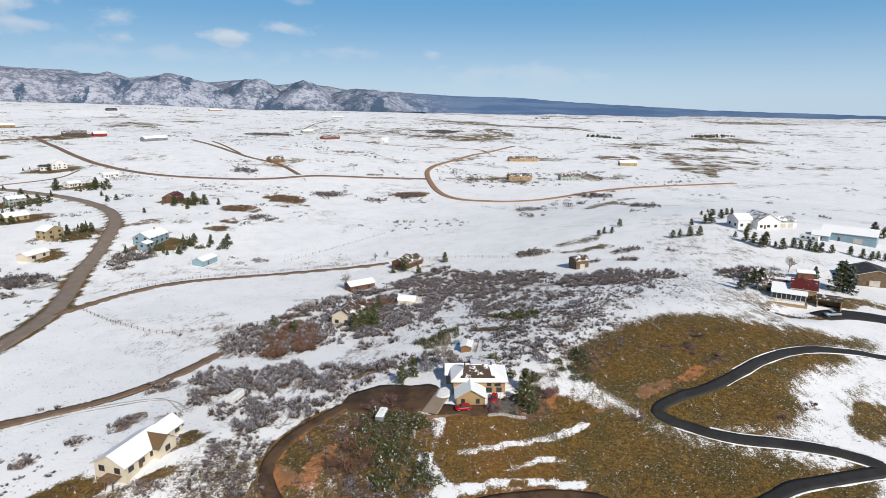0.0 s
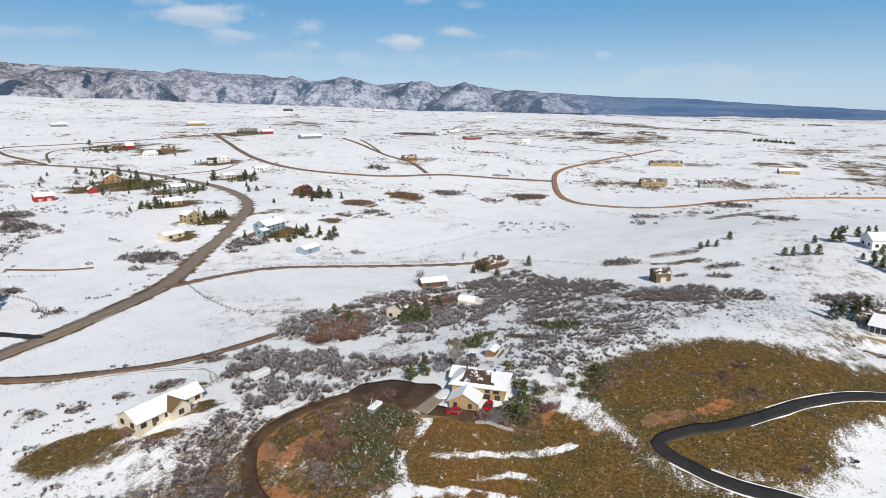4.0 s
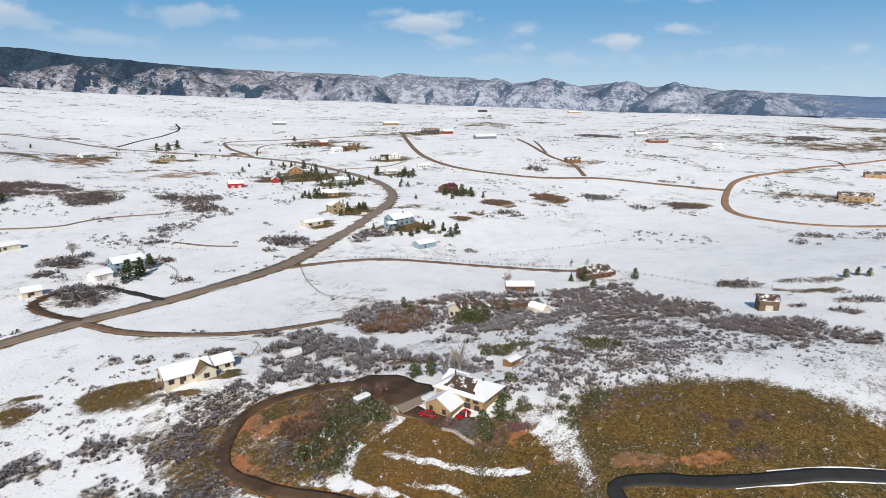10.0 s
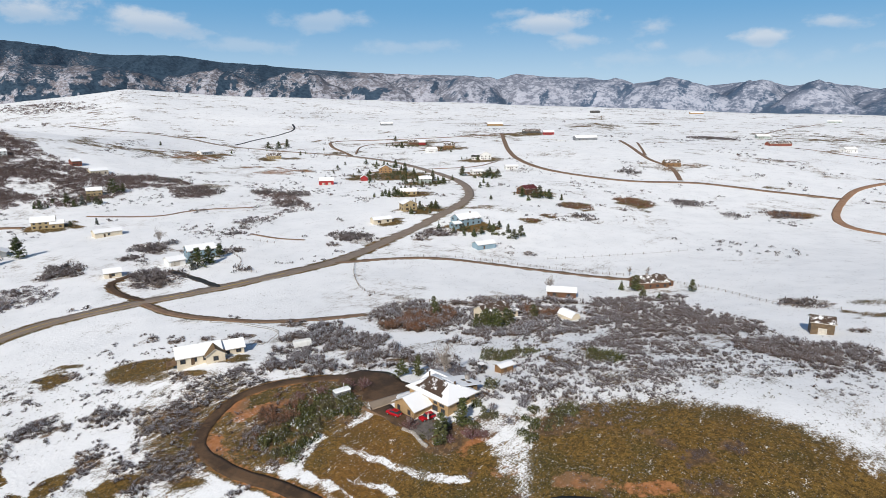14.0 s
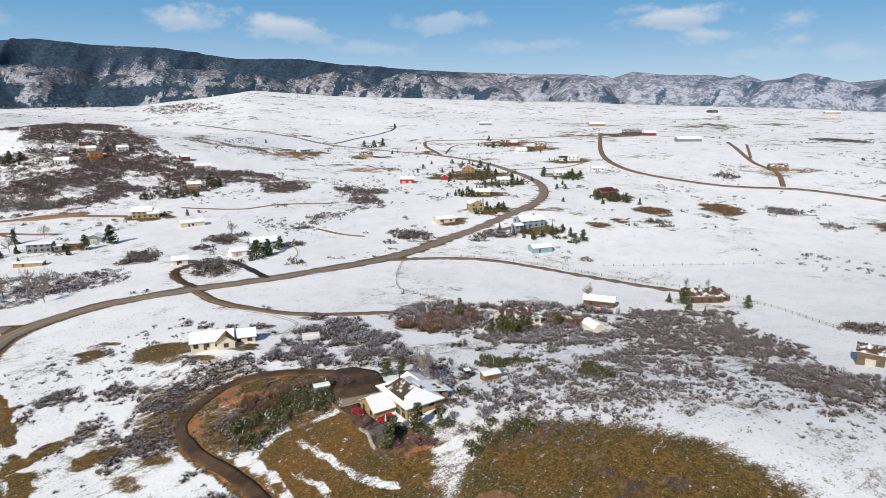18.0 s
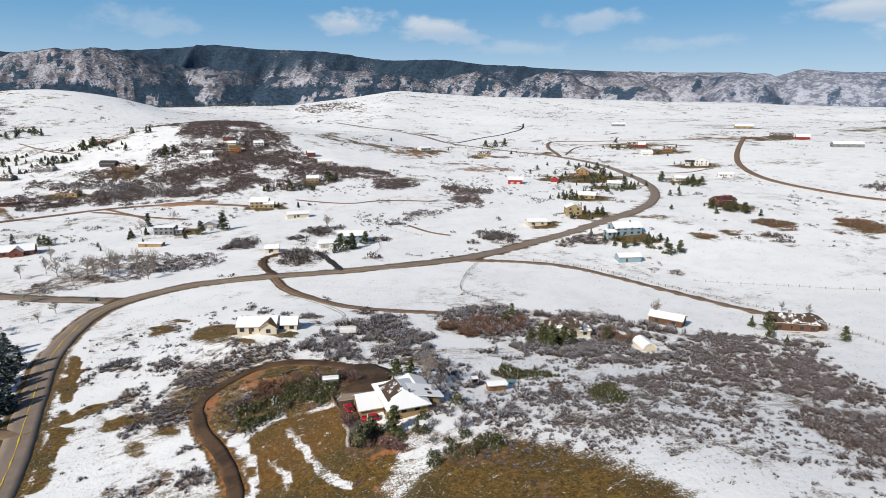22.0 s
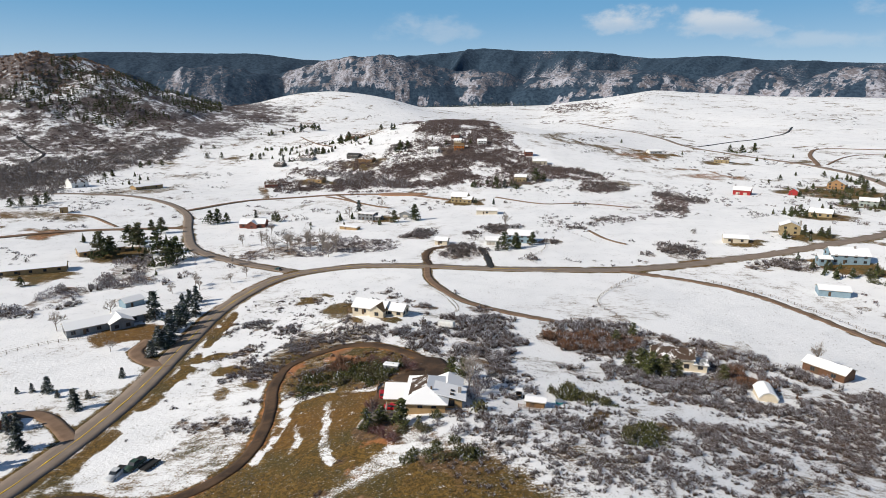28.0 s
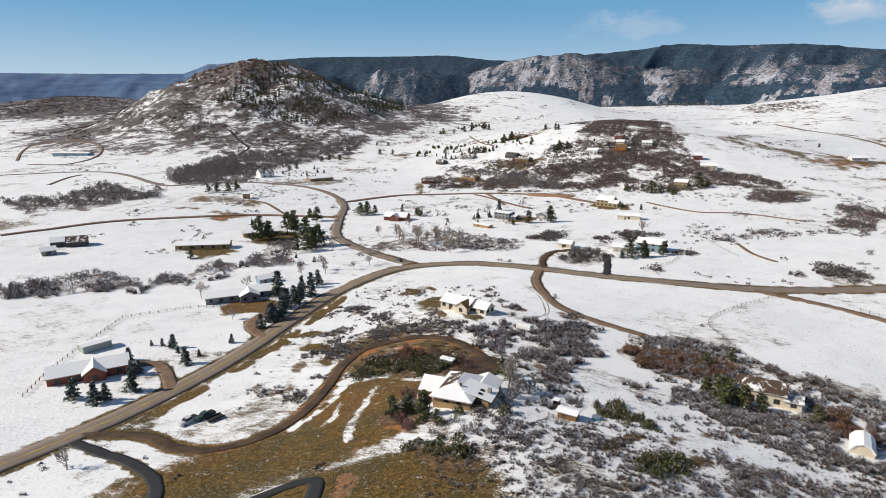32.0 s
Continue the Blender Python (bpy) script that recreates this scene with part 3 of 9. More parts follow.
# Bare strips on slopes, banks and yards: kind, half width, how bare, line
BARE_STRIPS = [("olive", 4.5, 0.42, [(27, 156), (32, 145), (34, 130), (37, 112)]), ("orange", 2.4, 0.8, [(50, 139), (58, 144), (68, 148)]), ("orange", 3.0, 0.9, [(-35, 233), (-31, 237), (-29, 241)]), ("brown", 2.0, 0.9, [(-69.5, 116.5), (-65, 123), (-60.5, 131)]), ("brown", 4.0, 0.95, [(-85, 111), (-77, 112), (-73, 113)]), ("brown", 3.0, 0.8, [(-25, 160), (-20, 164)]), ("brown", 3.0, 0.85, [(10, 190), (18, 186), (24, 184)]), ("olive", 3.0, 0.8, [(16, 203), (24, 197)]), ("brown", 2.0, 0.8, [(-2, 205), (6, 198), (12, 196)]),
               ("brown", 6, 0.75, [(-1113, 401), (-1098, 445), (-1060, 478), (-946, 453), (-980, 512), (-841, 489), (-748, 467)]), ("brown", 9, 0.6, [(-618, 323), (-642, 364), (-718, 436)]),
               ("brown", 10, 0.5, [(-649, 308), (-673, 334)]), ("olive", 6, 0.55, [(-562, 359), (-557, 378)]), ("olive", 6, 0.5, [(-484, 290), (-459, 313)]), ("brown", 7, 0.5, [(-624, 709), (-604, 745)]),
               ("brown", 7, 0.6, [(-417, 611), (-379, 624)]), ("brown", 5, 0.5, [(-311, 568), (-290, 586)]), ("olive", 9, 0.55, [(-186, 398), (-174, 403)]), ("brown", 5, 0.6, [(-152, 383), (-139, 393)]),
               ("brown", 6, 0.55, [(-161, 448), (-155, 464)]), ("olive", 4, 0.6, [(-135, 409), (-117, 431)]), ("brown", 6, 0.7, [(-134, 484), (-114, 494)]), ("red", 12, 0.8, [(-225, 698), (-198, 686), (-175, 687)]),
               ("brown", 18, 0.7, [(-635, 838), (-576, 847)]), ("brown", 9, 0.5, [(-474, 894), (-544, 1082), (-639, 1372)]), ("brown", 9, 0.45, [(-446, 921), (-564, 1222)]),
               ("brown", 4, 0.7, [(-1199, 1908), (-976, 1627), (-946, 1602)]), ("brown", 5, 0.6, [(-434, 1395), (-455, 1517), (-520, 1745), (-586, 2061)]),
               ("brown", 6, 0.6, [(-385, 1053), (-432, 1264), (-434, 1331)]), ("olive", 8, 0.55, [(-58, 602), (-40, 594), (-22, 596)]), ("brown", 4, 0.7, [(-89, 670), (-59, 650), (-32, 639), (-10, 639)]),
               ("brown", 10, 0.6, [(11, 818), (40, 856), (70, 890)]), ("olive", 12, 0.45, [(22, 770), (50, 786), (75, 772)]), ("brown", 9, 0.6, [(52, 671), (67, 666), (82, 644)]),
               ("olive", 10, 0.5, [(63, 313), (78, 314)]), ("brown", 40, 0.75, [(70, 1267), (104, 1348), (137, 1311)]), ("brown", 14, 0.5, [(197, 830), (237, 838)]),
               ("brown", 16, 0.7, [(331, 861), (330, 791), (321, 720)]), ("brown", 16, 0.6, [(369, 954), (380, 859)]), ("brown", 14, 0.55, [(387, 807), (424, 798)]), ("brown", 14, 0.6, [(460, 800), (509, 790)]),
               ("brown", 14, 0.5, [(293, 1087), (353, 1062)]), ("brown", 12, 0.5, [(531, 1027), (596, 1065)]), ("olive", 7, 0.6, [(107, 441), (135, 488), (165, 528)]),
               ("brown", 6, 0.55, [(50, 697), (89, 671), (121, 658)]), ("brown", 12, 0.5, [(-340, -21), (-353, -9), (-369, 3)]), ("olive", 10, 0.5, [(-583, -3), (-583, 15)]),
               ("olive", 14, 0.55, [(-717, 250), (-876, 321)]), ("olive", 10, 0.5, [(-724, 292), (-856, 365)]), ("brown", 14, 0.55, [(-678, 330), (-620, 331), (-611, 359)]),
               ("brown", 8, 0.6, [(-431, 93), (-397, 109)]), ("olive", 10, 0.5, [(-1125, -62), (-1184, -38)]), ("olive", 12, 0.5, [(-1213, -9), (-780, 65)]),
               ("orange", 5, 0.8, [(-476, -71), (-439, -53), (-408, -41)]), ("brown", 14, 0.55, [(-535, -206), (-586, -227)]), ("brown", 16, 0.9, [(-274, -195), (-286, -174), (-281, -143)]),
               ("brown", 6, 0.9, [(-235, -177), (-243, -169)]), ("olive", 10, 0.45, [(-309, -20), (-346, -5), (-374, 6)]), ("brown", 3, 0.7, [(-626, -571), (-580, -506)]),
               ("brown", 4, 0.6, [(-392, -149), (-446, -154), (-471, -154)])]


def to_strip(x, y, line, wide):
    """How deep inside a strip, from 0 to 1; strips on far slopes reach further up the slope than along it."""
    cx, cy = np.mean(line, 0)
    out = math.hypot(cx - 70, cy - 80)
    ux, uy, ratio = (cx - 70) / out, (cy - 80) / out, min(3.0, max(1.0, out / 250))
    flat = lambda px, py: ((px - cx) * uy - (py - cy) * ux, ((px - cx) * ux + (py - cy) * uy) / ratio)  # noqa: E731
    u, v = flat(x, y)
    near = (np.abs(u) < 260) & (np.abs(v) < 260)
    d = np.full(x.shape, 9.0)
    d[near] = to_line(u[near], v[near], [flat(*p) for p in line]) / wide + 0.45 * layered(x[near], y[near], 5 * wide, 4)
    return 1 - smooth(0.45, 1.15, d)


for kind, wide, much, line in BARE_STRIPS:
    spot = to_strip(XX, YY, line, wide * 0.95) * (0.70 + 0.55 * layered(XX, YY, 3.5 * wide, 4))
    much *= 0.82
    if kind == "olive":
        grass = np.maximum(grass, spot * (much + 0.12))
    else:
        grass, dirt = np.maximum(grass, spot * (much + 0.05)), np.maximum(dirt, spot * much * (0.85 if kind in ("red", "orange") else 0.35))
verge *= 1 - 0.85 * smooth(60, 260, np.maximum(np.maximum(-250 - XX, XX - 170), np.maximum(25 - YY, YY - 330)))
grass = np.maximum(grass, verge * (0.62 + 0.3 * layered(XX, YY, 14, 3)))
dirt = np.maximum(dirt, verge * 0.22)


# ---- where the scrub grows ----
def inside(x, y, ring):
    hit = np.zeros(np.shape(x), bool)
    for (ax, ay), (bx, by) in zip(ring, ring[1:] + ring[:1]):
        cross = ((ay > y) != (by > y)) & (x < (bx - ax) * (y - ay) / (by - ay + 1e-9) + ax)
        hit ^= cross
    return hit


RIDGE_SCRUB = [[(-25, 266), (-10, 288), (-2, 300), (19, 278), (38, 268), (58, 254), (69, 245), (88, 239), (90, 227), (76, 227), (64, 223), (56, 223), (41, 233), (27, 227), (11, 231), (-11, 240)],
               [(-25, 272), (-10, 290), (18, 280), (41, 272), (72, 224), (66, 221), (54, 221), (34, 233), (6, 245), (-9, 247)]]
SLOPE_SCRUB = [[(-20, 215), (-10, 237), (12, 228), (33, 222), (54, 209), (54, 195), (54, 175), (49, 165), (46, 156), (33, 154), (25, 160), (13, 171)], [(37, 179), (40, 189), (46, 203), (55, 210), (64, 209), (78, 214), (82, 209), (74, 201), (64, 196), (52, 192), (47, 182)]]
THIN_SCRUB = [[(54, 207), (64, 223), (77, 224), (89, 224), (91, 207), (77, 192), (62, 192)], [(31, 203), (6, 242), (34, 233), (54, 221), (67, 219), (62, 206), (46, 203)]]
HOUSE_SCRUB = [[(-35, 196), (-30, 203), (-22, 202), (-14, 190), (-25, 184)], [(-26, 209), (-15, 225), (-8, 213), (-18, 202)], [(-70, 148), (-76, 161), (-70, 173), (-55, 165), (-54, 156), (-63, 146)],
               [(-59, 138), (-56, 146), (-55, 163), (-54, 178), (-40, 173), (-16, 171), (-8, 161), (-19, 152), (-32, 142), (-39, 129), (-51, 130)]]
DRIVE_SCRUB = [[(-60, 114), (-58, 127), (-47, 130), (-38, 128), (-43, 120), (-40, 108), (-36, 100), (-43, 96), (-50, 102)], [(-30, 92), (-29, 102), (-19, 99), (-13, 95), (-20, 90)], [(-22, 111), (-21, 116), (-11, 114), (-12, 109)]]
GREY_TOP = [[(-75, 184), (-83, 202), (-68, 223), (-53, 218), (-40, 202), (-48, 184), (-64, 181)], [(-60, 232), (-44, 244), (-24, 262), (-30, 270), (-52, 252)]]
RUST_SCRUB = [[(-56, 180), (-65, 201), (-55, 216), (-40, 202), (-42, 189), (-49, 182)], [(-27, 120), (-21, 127), (-14, 121), (-21, 116)], [(-38, 240), (-28, 240), (-17, 250), (-11, 240), (-27, 231)]]
JUNIPER_PATCH = [[(-17, 118), (-23, 130), (-19, 138), (-3, 134), (-1, 130), (-7, 124), (0, 115), (-1, 109), (-9, 109)], [(-11, 186), (2, 195), (7, 186), (-5, 179)], [(18, 200), (28, 202), (32, 192), (24, 190)], [(35, 148), (35, 158), (41, 160), (44, 151), (39, 147)]]
CREEK_GROVE = [[(-355, -310), (-478, -395), (-598, -440), (-628, -367), (-702, -345), (-776, -320), (-766, -288), (-645, -256), (-566, -272), (-483, -270), (-357, -214), (-332, -240)],
               [(-195, -273), (-253, -323), (-318, -356), (-284, -283), (-275, -237), (-240, -235), (-194, -235)], [(-122, -23), (-173, -45), (-178, -28), (-129, 1), (-118, -9)]]
KNOLL_SCRUB = [[(-820, 100), (-784, 150), (-696, 184), (-673, 194), (-621, 183), (-606, 142), (-652, 90), (-696, 65)], [(-562, 59), (-569, 104), (-586, 141), (-601, 205), (-555, 226), (-512, 193), (-483, 135), (-499, 90), (-524, 61)],
               [(-512, 0), (-547, 36), (-542, 76), (-494, 103), (-458, 91), (-448, 51), (-451, 12)], [(-540, 223), (-541, 275), (-502, 289), (-467, 268), (-507, 236)], [(-477, 263), (-472, 288), (-431, 291), (-417, 269), (-432, 255)], [(-512, -76), (-520, -53), (-477, -14), (-437, -9), (-441, -42)]]
FIELD_SCRUB = [[(-269, 218), (-287, 245), (-314, 280), (-292, 272), (-249, 235), (-251, 216)], [(-421, 320), (-413, 339), (-374, 348), (-294, 302), (-334, 297)], [(-208, 428), (-175, 431), (-158, 463), (-120, 455), (-121, 432), (-135, 405), (-161, 394)],
               [(-176, 535), (-140, 543), (-117, 509), (-132, 491)], [(-158, 516), (-129, 537), (-110, 510), (-131, 476)], [(-123, 553), (-90, 565), (-75, 525), (-102, 518)], [(-53, 568), (-31, 568), (-5, 512), (-33, 525)]]
FAR_FIELD = [[(-265, 711), (-246, 728), (-181, 608), (-192, 598)], [(-227, 918), (-100, 844), (-84, 782), (-160, 824)], [(-87, 795), (-14, 778), (-15, 763), (-67, 771)], [(-77, 703), (-25, 702), (-13, 669), (-56, 650)],
             [(108, 501), (152, 583), (175, 599), (136, 503), (103, 439), (94, 457)], [(57, 500), (77, 500), (69, 406), (56, 424)], [(-9, 673), (119, 678), (127, 627), (55, 599), (-2, 616)], [(155, 762), (220, 730), (298, 661), (230, 635), (168, 662)]]
KNOLL_MORE = [[(-660, 60), (-620, 170), (-560, 200), (-520, 120), (-560, 50), (-610, 40)], [(-470, 120), (-500, 200), (-470, 230), (-440, 170)], [(-900, 60), (-830, 170), (-760, 190), (-740, 80), (-820, 30)]]
NEAR_CLUMPS = [(-60, 91, 5.7), (-68, 76, 6.3), (-41, 82, 3.6), (-63, 82, 2.8), (-55, 97, 2.7), (-34, 86, 3.4), (-63, 112, 4.0), (-98, 91, 3.4), (-23, 92, 5.0), (-19, 85, 4.6), (-45, 82, 3.0), (7, 95, 3.5), (7, 84, 3.0), (10, 90, 4.4),
               (12, 101, 5.0), (-62, 68, 3.0), (-50, 101, 3.1), (-81, 136, 4.2), (-108, 118, 4.6), (-97, 124, 3.4), (-89, 131, 3.6), (-80, 139, 4.6), (-82, 161, 5.2), (-72, 140, 3.0)]
ROAD_CLUMPS = [(-109, 149, 1.6), (-105, 151, 1.6), (-97, 208, 1.8), (-235, 121, 12.0), (-240, 155, 6.7), (-256, 172, 9.6), (-199, 149, 11.0), (-218, 201, 6.0), (-216, 96, 6.4), (-208, 85, 6.3), (-209, 68, 6.3), (-173, 318, 10.3), (-170, 305, 7.0), (-203, 270, 8.5),
               (-194, 255, 5.0), (44, 307, 6.0), (71, 273, 3.6), (86, 269, 5.0), (107, 276, 3.2), (115, 268, 3.2), (89, 284, 5.0), (87, 230, 4.5), (93, 231, 3.7), (117, 235, 4.3), (124, 237, 4.4), (-62, 224, 5.0), (-58, 229, 5.0), (-59, 238, 5.6), (-48, 240, 5.1)]
KNOLL_CLUMPS = [(73, 163, 2.6), (69, 157, 2.6), (68, 154, 1.8), (62, 157, 1.8), (57, 159, 1.8), (75, 151, 2.5), (71, 149, 1.8), (59, 140, 1.4), (54, 141, 1.2), (34, 132, 1.6), (47, 131, 2.3), (80, 128, 2.0), (88, 131, 2.2)]

CREST_SCRUB = [[(-26, 220), (-6, 233), (-30, 275), (-16, 284), (-3, 298), (36, 273), (60, 240), (46, 239), (59, 213), (55, 207), (32, 241), (36, 222), (6, 230), (-13, 219)], [(6, 230), (36, 222), (32, 241), (55, 207), (38, 212), (28, 207), (6, 213)], [(70, 209), (64, 227), (58, 242), (78, 222), (76, 203)],
               [(-18, 212), (-34, 231), (-20, 237), (1, 242), (16, 237), (32, 211), (18, 207), (3, 204)]]
FLANK_SCRUB = [[(36, 179), (31, 205), (43, 204), (49, 195), (46, 181), (43, 175)], [(11, 169), (21, 179), (18, 190), (8, 223), (25, 210), (35, 194), (39, 175), (44, 164), (34, 157), (19, 162)], [(0, 180), (25, 189), (56, 212), (61, 191), (56, 167), (50, 154), (42, 153), (30, 156), (18, 158), (11, 160), (0, 165)]]
CREEK_TREES = [[(-441, -395), (-561, -402), (-738, -332), (-813, -315), (-684, -287), (-548, -290), (-408, -252), (-322, -248), (-350, -304)], [(-208, -349), (-233, -337), (-270, -289), (-315, -265), (-269, -228), (-215, -242), (-165, -260)], [(-40, -97), (-76, -82), (-71, -41), (-122, -35), (-112, -17), (-67, -33), (-52, -54), (-27, -78)],
               [(-184, 18), (-199, 26), (-219, 36), (-220, 62), (-222, 80), (-216, 102), (-199, 101), (-191, 80), (-182, 67), (-178, 42), (-173, 29)]]
KNOLL_TAIL = [[(-760, -60), (-715, -5), (-640, 30), (-535, 15), (-548, -40), (-640, -90), (-720, -110)]]
KNOLL_WIDE = [[(-960, 90), (-799, 143), (-684, 202), (-591, 200), (-525, 238), (-489, 268), (-485, 231), (-484, 168), (-462, 130), (-448, 83), (-461, 14), (-514, -1), (-523, 47), (-565, 78), (-583, 110), (-636, 76), (-693, 65)], [(-544, 250), (-526, 282), (-483, 292), (-482, 262), (-515, 240)]]
ROCK_FOOT = [[(-776, -717), (-828, -617), (-965, -446), (-878, -349), (-734, -315), (-638, -379), (-612, -473), (-643, -560), (-671, -652)], [(-1181, -1618), (-1095, -1490), (-613, -702), (-657, -818), (-1300, -1700)]]
VALLEY_CLUMPS = [(-239, 122, 12), (-230, 111, 6), (-185, 146, 11), (-264, 185, 7), (-345, 245, 3), (-435, 259, 11), (-444, 285, 10), (-368, 182, 5), (-325, -12, 3), (-320, 17, 3), (-321, 89, 4), (-429, 37, 6), (-455, -45, 9), (-459, -25, 12), (-480, -14, 11), (-631, 55, 19), (-421, 29, 4), (-297, 249, 7), (-400, 233, 4), (-445, 216, 5), (-220, 204, 7), (-198, 6, 4), (-186, 19, 3)]
FENCE_CLUMPS = [(-197, 276, 14), (-224, 290, 4), (-177, 249, 3), (-171, 324, 12), (-311, 363, 6), (-299, 370, 5), (-104, 332, 5), (-113, 325, 3), (-210, 638, 15), (-107, 544, 11), (-133, 433, 12), (-153, 337, 3), (-340, 437, 7), (137, 546, 18), (107, 488, 9), (150, 445, 12), (46, 306, 10), (90, 284, 7), (-34, 552, 16), (-6, 1322, 33), (-2, 1369, 40), (-323, 1130, 45), (-103, 546, 14), (66, 458, 10), (-60, 528, 10)]
PASTURE_CLUMPS = [(-450, 282, 26), (-511, 274, 16), (-543, 318, 7), (-409, 328, 18), (-379, 340, 18), (-340, 309, 16), (-294, 244, 7), (-267, 224, 8), (-257, 171, 14), (-243, 153, 7), (-193, 151, 17), (-217, 205, 6), (-238, 183, 6), (-201, 277, 12), (-301, 361, 5)]
RUST_CLUMPS = [(-154, 459, 13), (-144, 516, 12), (-150, 392, 7), (-148, 413, 7), (-131, 514, 15), (-32, 555, 15), (-17, 120, 4), (-20, 116, 4), (-14, 125, 3)]
GREEN_CLUMPS = [(-689, -154, 14), (-736, -152, 13), (-721, -111, 22), (-666, -53, 23), (-721, -33, 29), (-911, -217, 14), (-1034, -172, 25), (-981, -197, 10), (338, 1289, 42), (611, 1394, 48), (421, 2620, 33), (720, 2370, 47)]
VALLEY_BRUSH = [[(-600, -70), (-600, 20), (-583, 46), (-551, 95), (-548, 158), (-490, 176), (-459, 138), (-437, 92), (-439, 40), (-470, -60)], [(-546, 26), (-563, 43), (-530, 93), (-490, 95), (-459, 78), (-459, 54), (-474, 30)], [(-507, 122), (-533, 167), (-469, 162), (-440, 127), (-480, 115)], [(-530, 182), (-548, 213), (-507, 200), (-511, 174)], [(-789, 72), (-1000, 120), (-719, 188), (-630, 181), (-583, 221), (-546, 225), (-550, 191), (-555, 160), (-565, 119), (-640, 142), (-688, 94)], [(-546, 233), (-529, 281), (-486, 264), (-520, 230)], [(-469, 268), (-469, 298), (-420, 269), (-434, 254)], [(-430, 319), (-380, 337), (-304, 310), (-348, 300)]]
EAST_BRUSH = [[(-640, 163), (-652, 194), (-573, 225), (-546, 258), (-502, 264), (-516, 248), (-532, 209), (-493, 172), (-484, 135)], [(-2238, 419), (-1795, 571), (-1616, 533), (-1667, 395), (-1948, 371)], [(-1400, 301), (-1396, 371), (-1269, 333)]]
WEST_SLOPE = [[(-53, 96), (-51, 104), (-48, 119), (-45, 124), (-39, 115), (-32, 108), (-27, 104), (-16, 99), (-11, 96), (-28, 84), (-33, 90), (-45, 92)], [(-64, 87), (-63, 97), (-54, 95), (-55, 88)], [(-73, 72), (-73, 81), (-63, 79), (-63, 70)], [(-45, 80), (-44, 86), (-36, 82), (-38, 78)], [(-70, 109), (-65, 116), (-60, 124), (-47, 127), (-48, 119), (-62, 110)]]
WEST_GRASS = [[(-92, 100), (-92, 108), (-81, 117), (-73, 115), (-73, 107), (-79, 97)], [(-98, 81), (-100, 88), (-99, 92), (-89, 83)]]
EAST_GRASS = [(99, 172), (112, 175), (117, 168), (132, 167), (125, 158), (89, 154)]
MIXED = [(32, 136), (48, 137), (50, 127), (65, 121), (91, 109), (87, 101), (60, 88), (27, 106)]
SNOW_BOWL = [(86, 141), (101, 148), (119, 150), (108, 128), (95, 115), (84, 119), (76, 122), (84, 131)]
HOUSE_SLOPE = [(-57, 117), (-53, 124), (-47, 127), (-37, 124), (-34, 110), (-54, 104)]
LAWN = [(39, 114), (26, 112), (10, 111), (0, 114), (-2, 122), (1, 130), (0, 136), (20, 137), (30, 142), (38, 136)]
KNOLL_GRASS = [(32, 146), (31, 156), (40, 165), (50, 169), (61, 174), (77, 176), (93, 172), (104, 166), (118, 152), (106, 147), (90, 143), (85, 136), (92, 128), (90, 123), (77, 122), (64, 126), (55, 124), (46, 128), (47, 138), (40, 146)]
LOOP = [(-12, 102), (-27, 101), (-37, 110), (-40, 120), (-37, 131), (-29, 140), (-9, 142), (0, 134), (2, 120), (1, 107)]
WEST_BANK = [(-84, 97), (-78, 112), (-66, 113), (-60, 118), (-62, 108), (-70, 100)]


def soft_inside(ring, wob):
    """How far inside a ring, from 0 to 1, with a ragged edge."""
    got = np.zeros(XX.shape)
    for k in range(7):
        a = k * 0.9
        got += inside(XX + wob * (layered(XX + 57 * k, YY, wob * 3, 3) + 0.4 * math.cos(a)), YY + wob * (layered(YY, XX - 31 * k, wob * 3, 3) + 0.4 * math.sin(a)), ring)
    got /= 7
    ker = max(1, int(wob * 1.2))   # fade the edge over a few metres
    for axis in (0, 1):
        got = sum(np.roll(got, k, axis) for k in range(-ker, ker + 1)) / (2 * ker + 1)
    return got


for ring, much, wob in ((LAWN, 1.0, 1.6), (KNOLL_GRASS, 0.98, 6.5), (MIXED, 0.70, 4.0), (EAST_GRASS, 0.62, 4.0), (HOUSE_SLOPE, 0.46, 3.0), (LOOP, 0.60, 2.0), (WEST_BANK, 0.55, 3.0), (WEST_GRASS[0], 0.95, 2.0), (WEST_GRASS[1], 0.8, 2.0), (WEST_SLOPE[0], 0.56, 3.0)):
    grass = np.maximum(grass, much * soft_inside(ring, wob))
dirt = np.maximum(dirt, 0.32 * soft_inside(LOOP, 2.0) * (0.8 + 0.7 * layered(XX, YY, 8, 2)))
# orange soil cut open along the inner side of the muddy drive
inner = smooth(1.4, 2.2, to_line(XX, YY, road_lines["house_drive"])) * (1 - smooth(3.2, 7.0, to_line(XX, YY, road_lines["house_drive"]) + 2.6 * layered(XX, YY, 7, 3)))
inner *= inside(XX, YY, LOOP) * smooth(96, 104, YY) * (1 - smooth(131, 137, YY)) * (1 - smooth(-20, -10, XX))
dirt = np.maximum(dirt, 0.80 * inner * smooth(-0.35, 0.2, layered(XX, YY + 40, 10, 3)))
edge = 1 - smooth(1.9, 3.6, to_line(XX, YY, road_lines["house_drive"]) + 0.9 * layered(XX, YY, 5, 3))
dirt, grass = np.maximum(dirt, 0.48 * edge * (YY > 96)), np.maximum(grass, 0.75 * edge)
litter = np.maximum(litter, 0.55 * soft_inside(LOOP, 2.0) * smooth(-0.1, 0.4, layered(XX + 70, YY, 9, 3)))
bowl = 1 - 0.22 * soft_inside(SNOW_BOWL, 3.0)
grass, dirt = grass * bowl, dirt * bowl
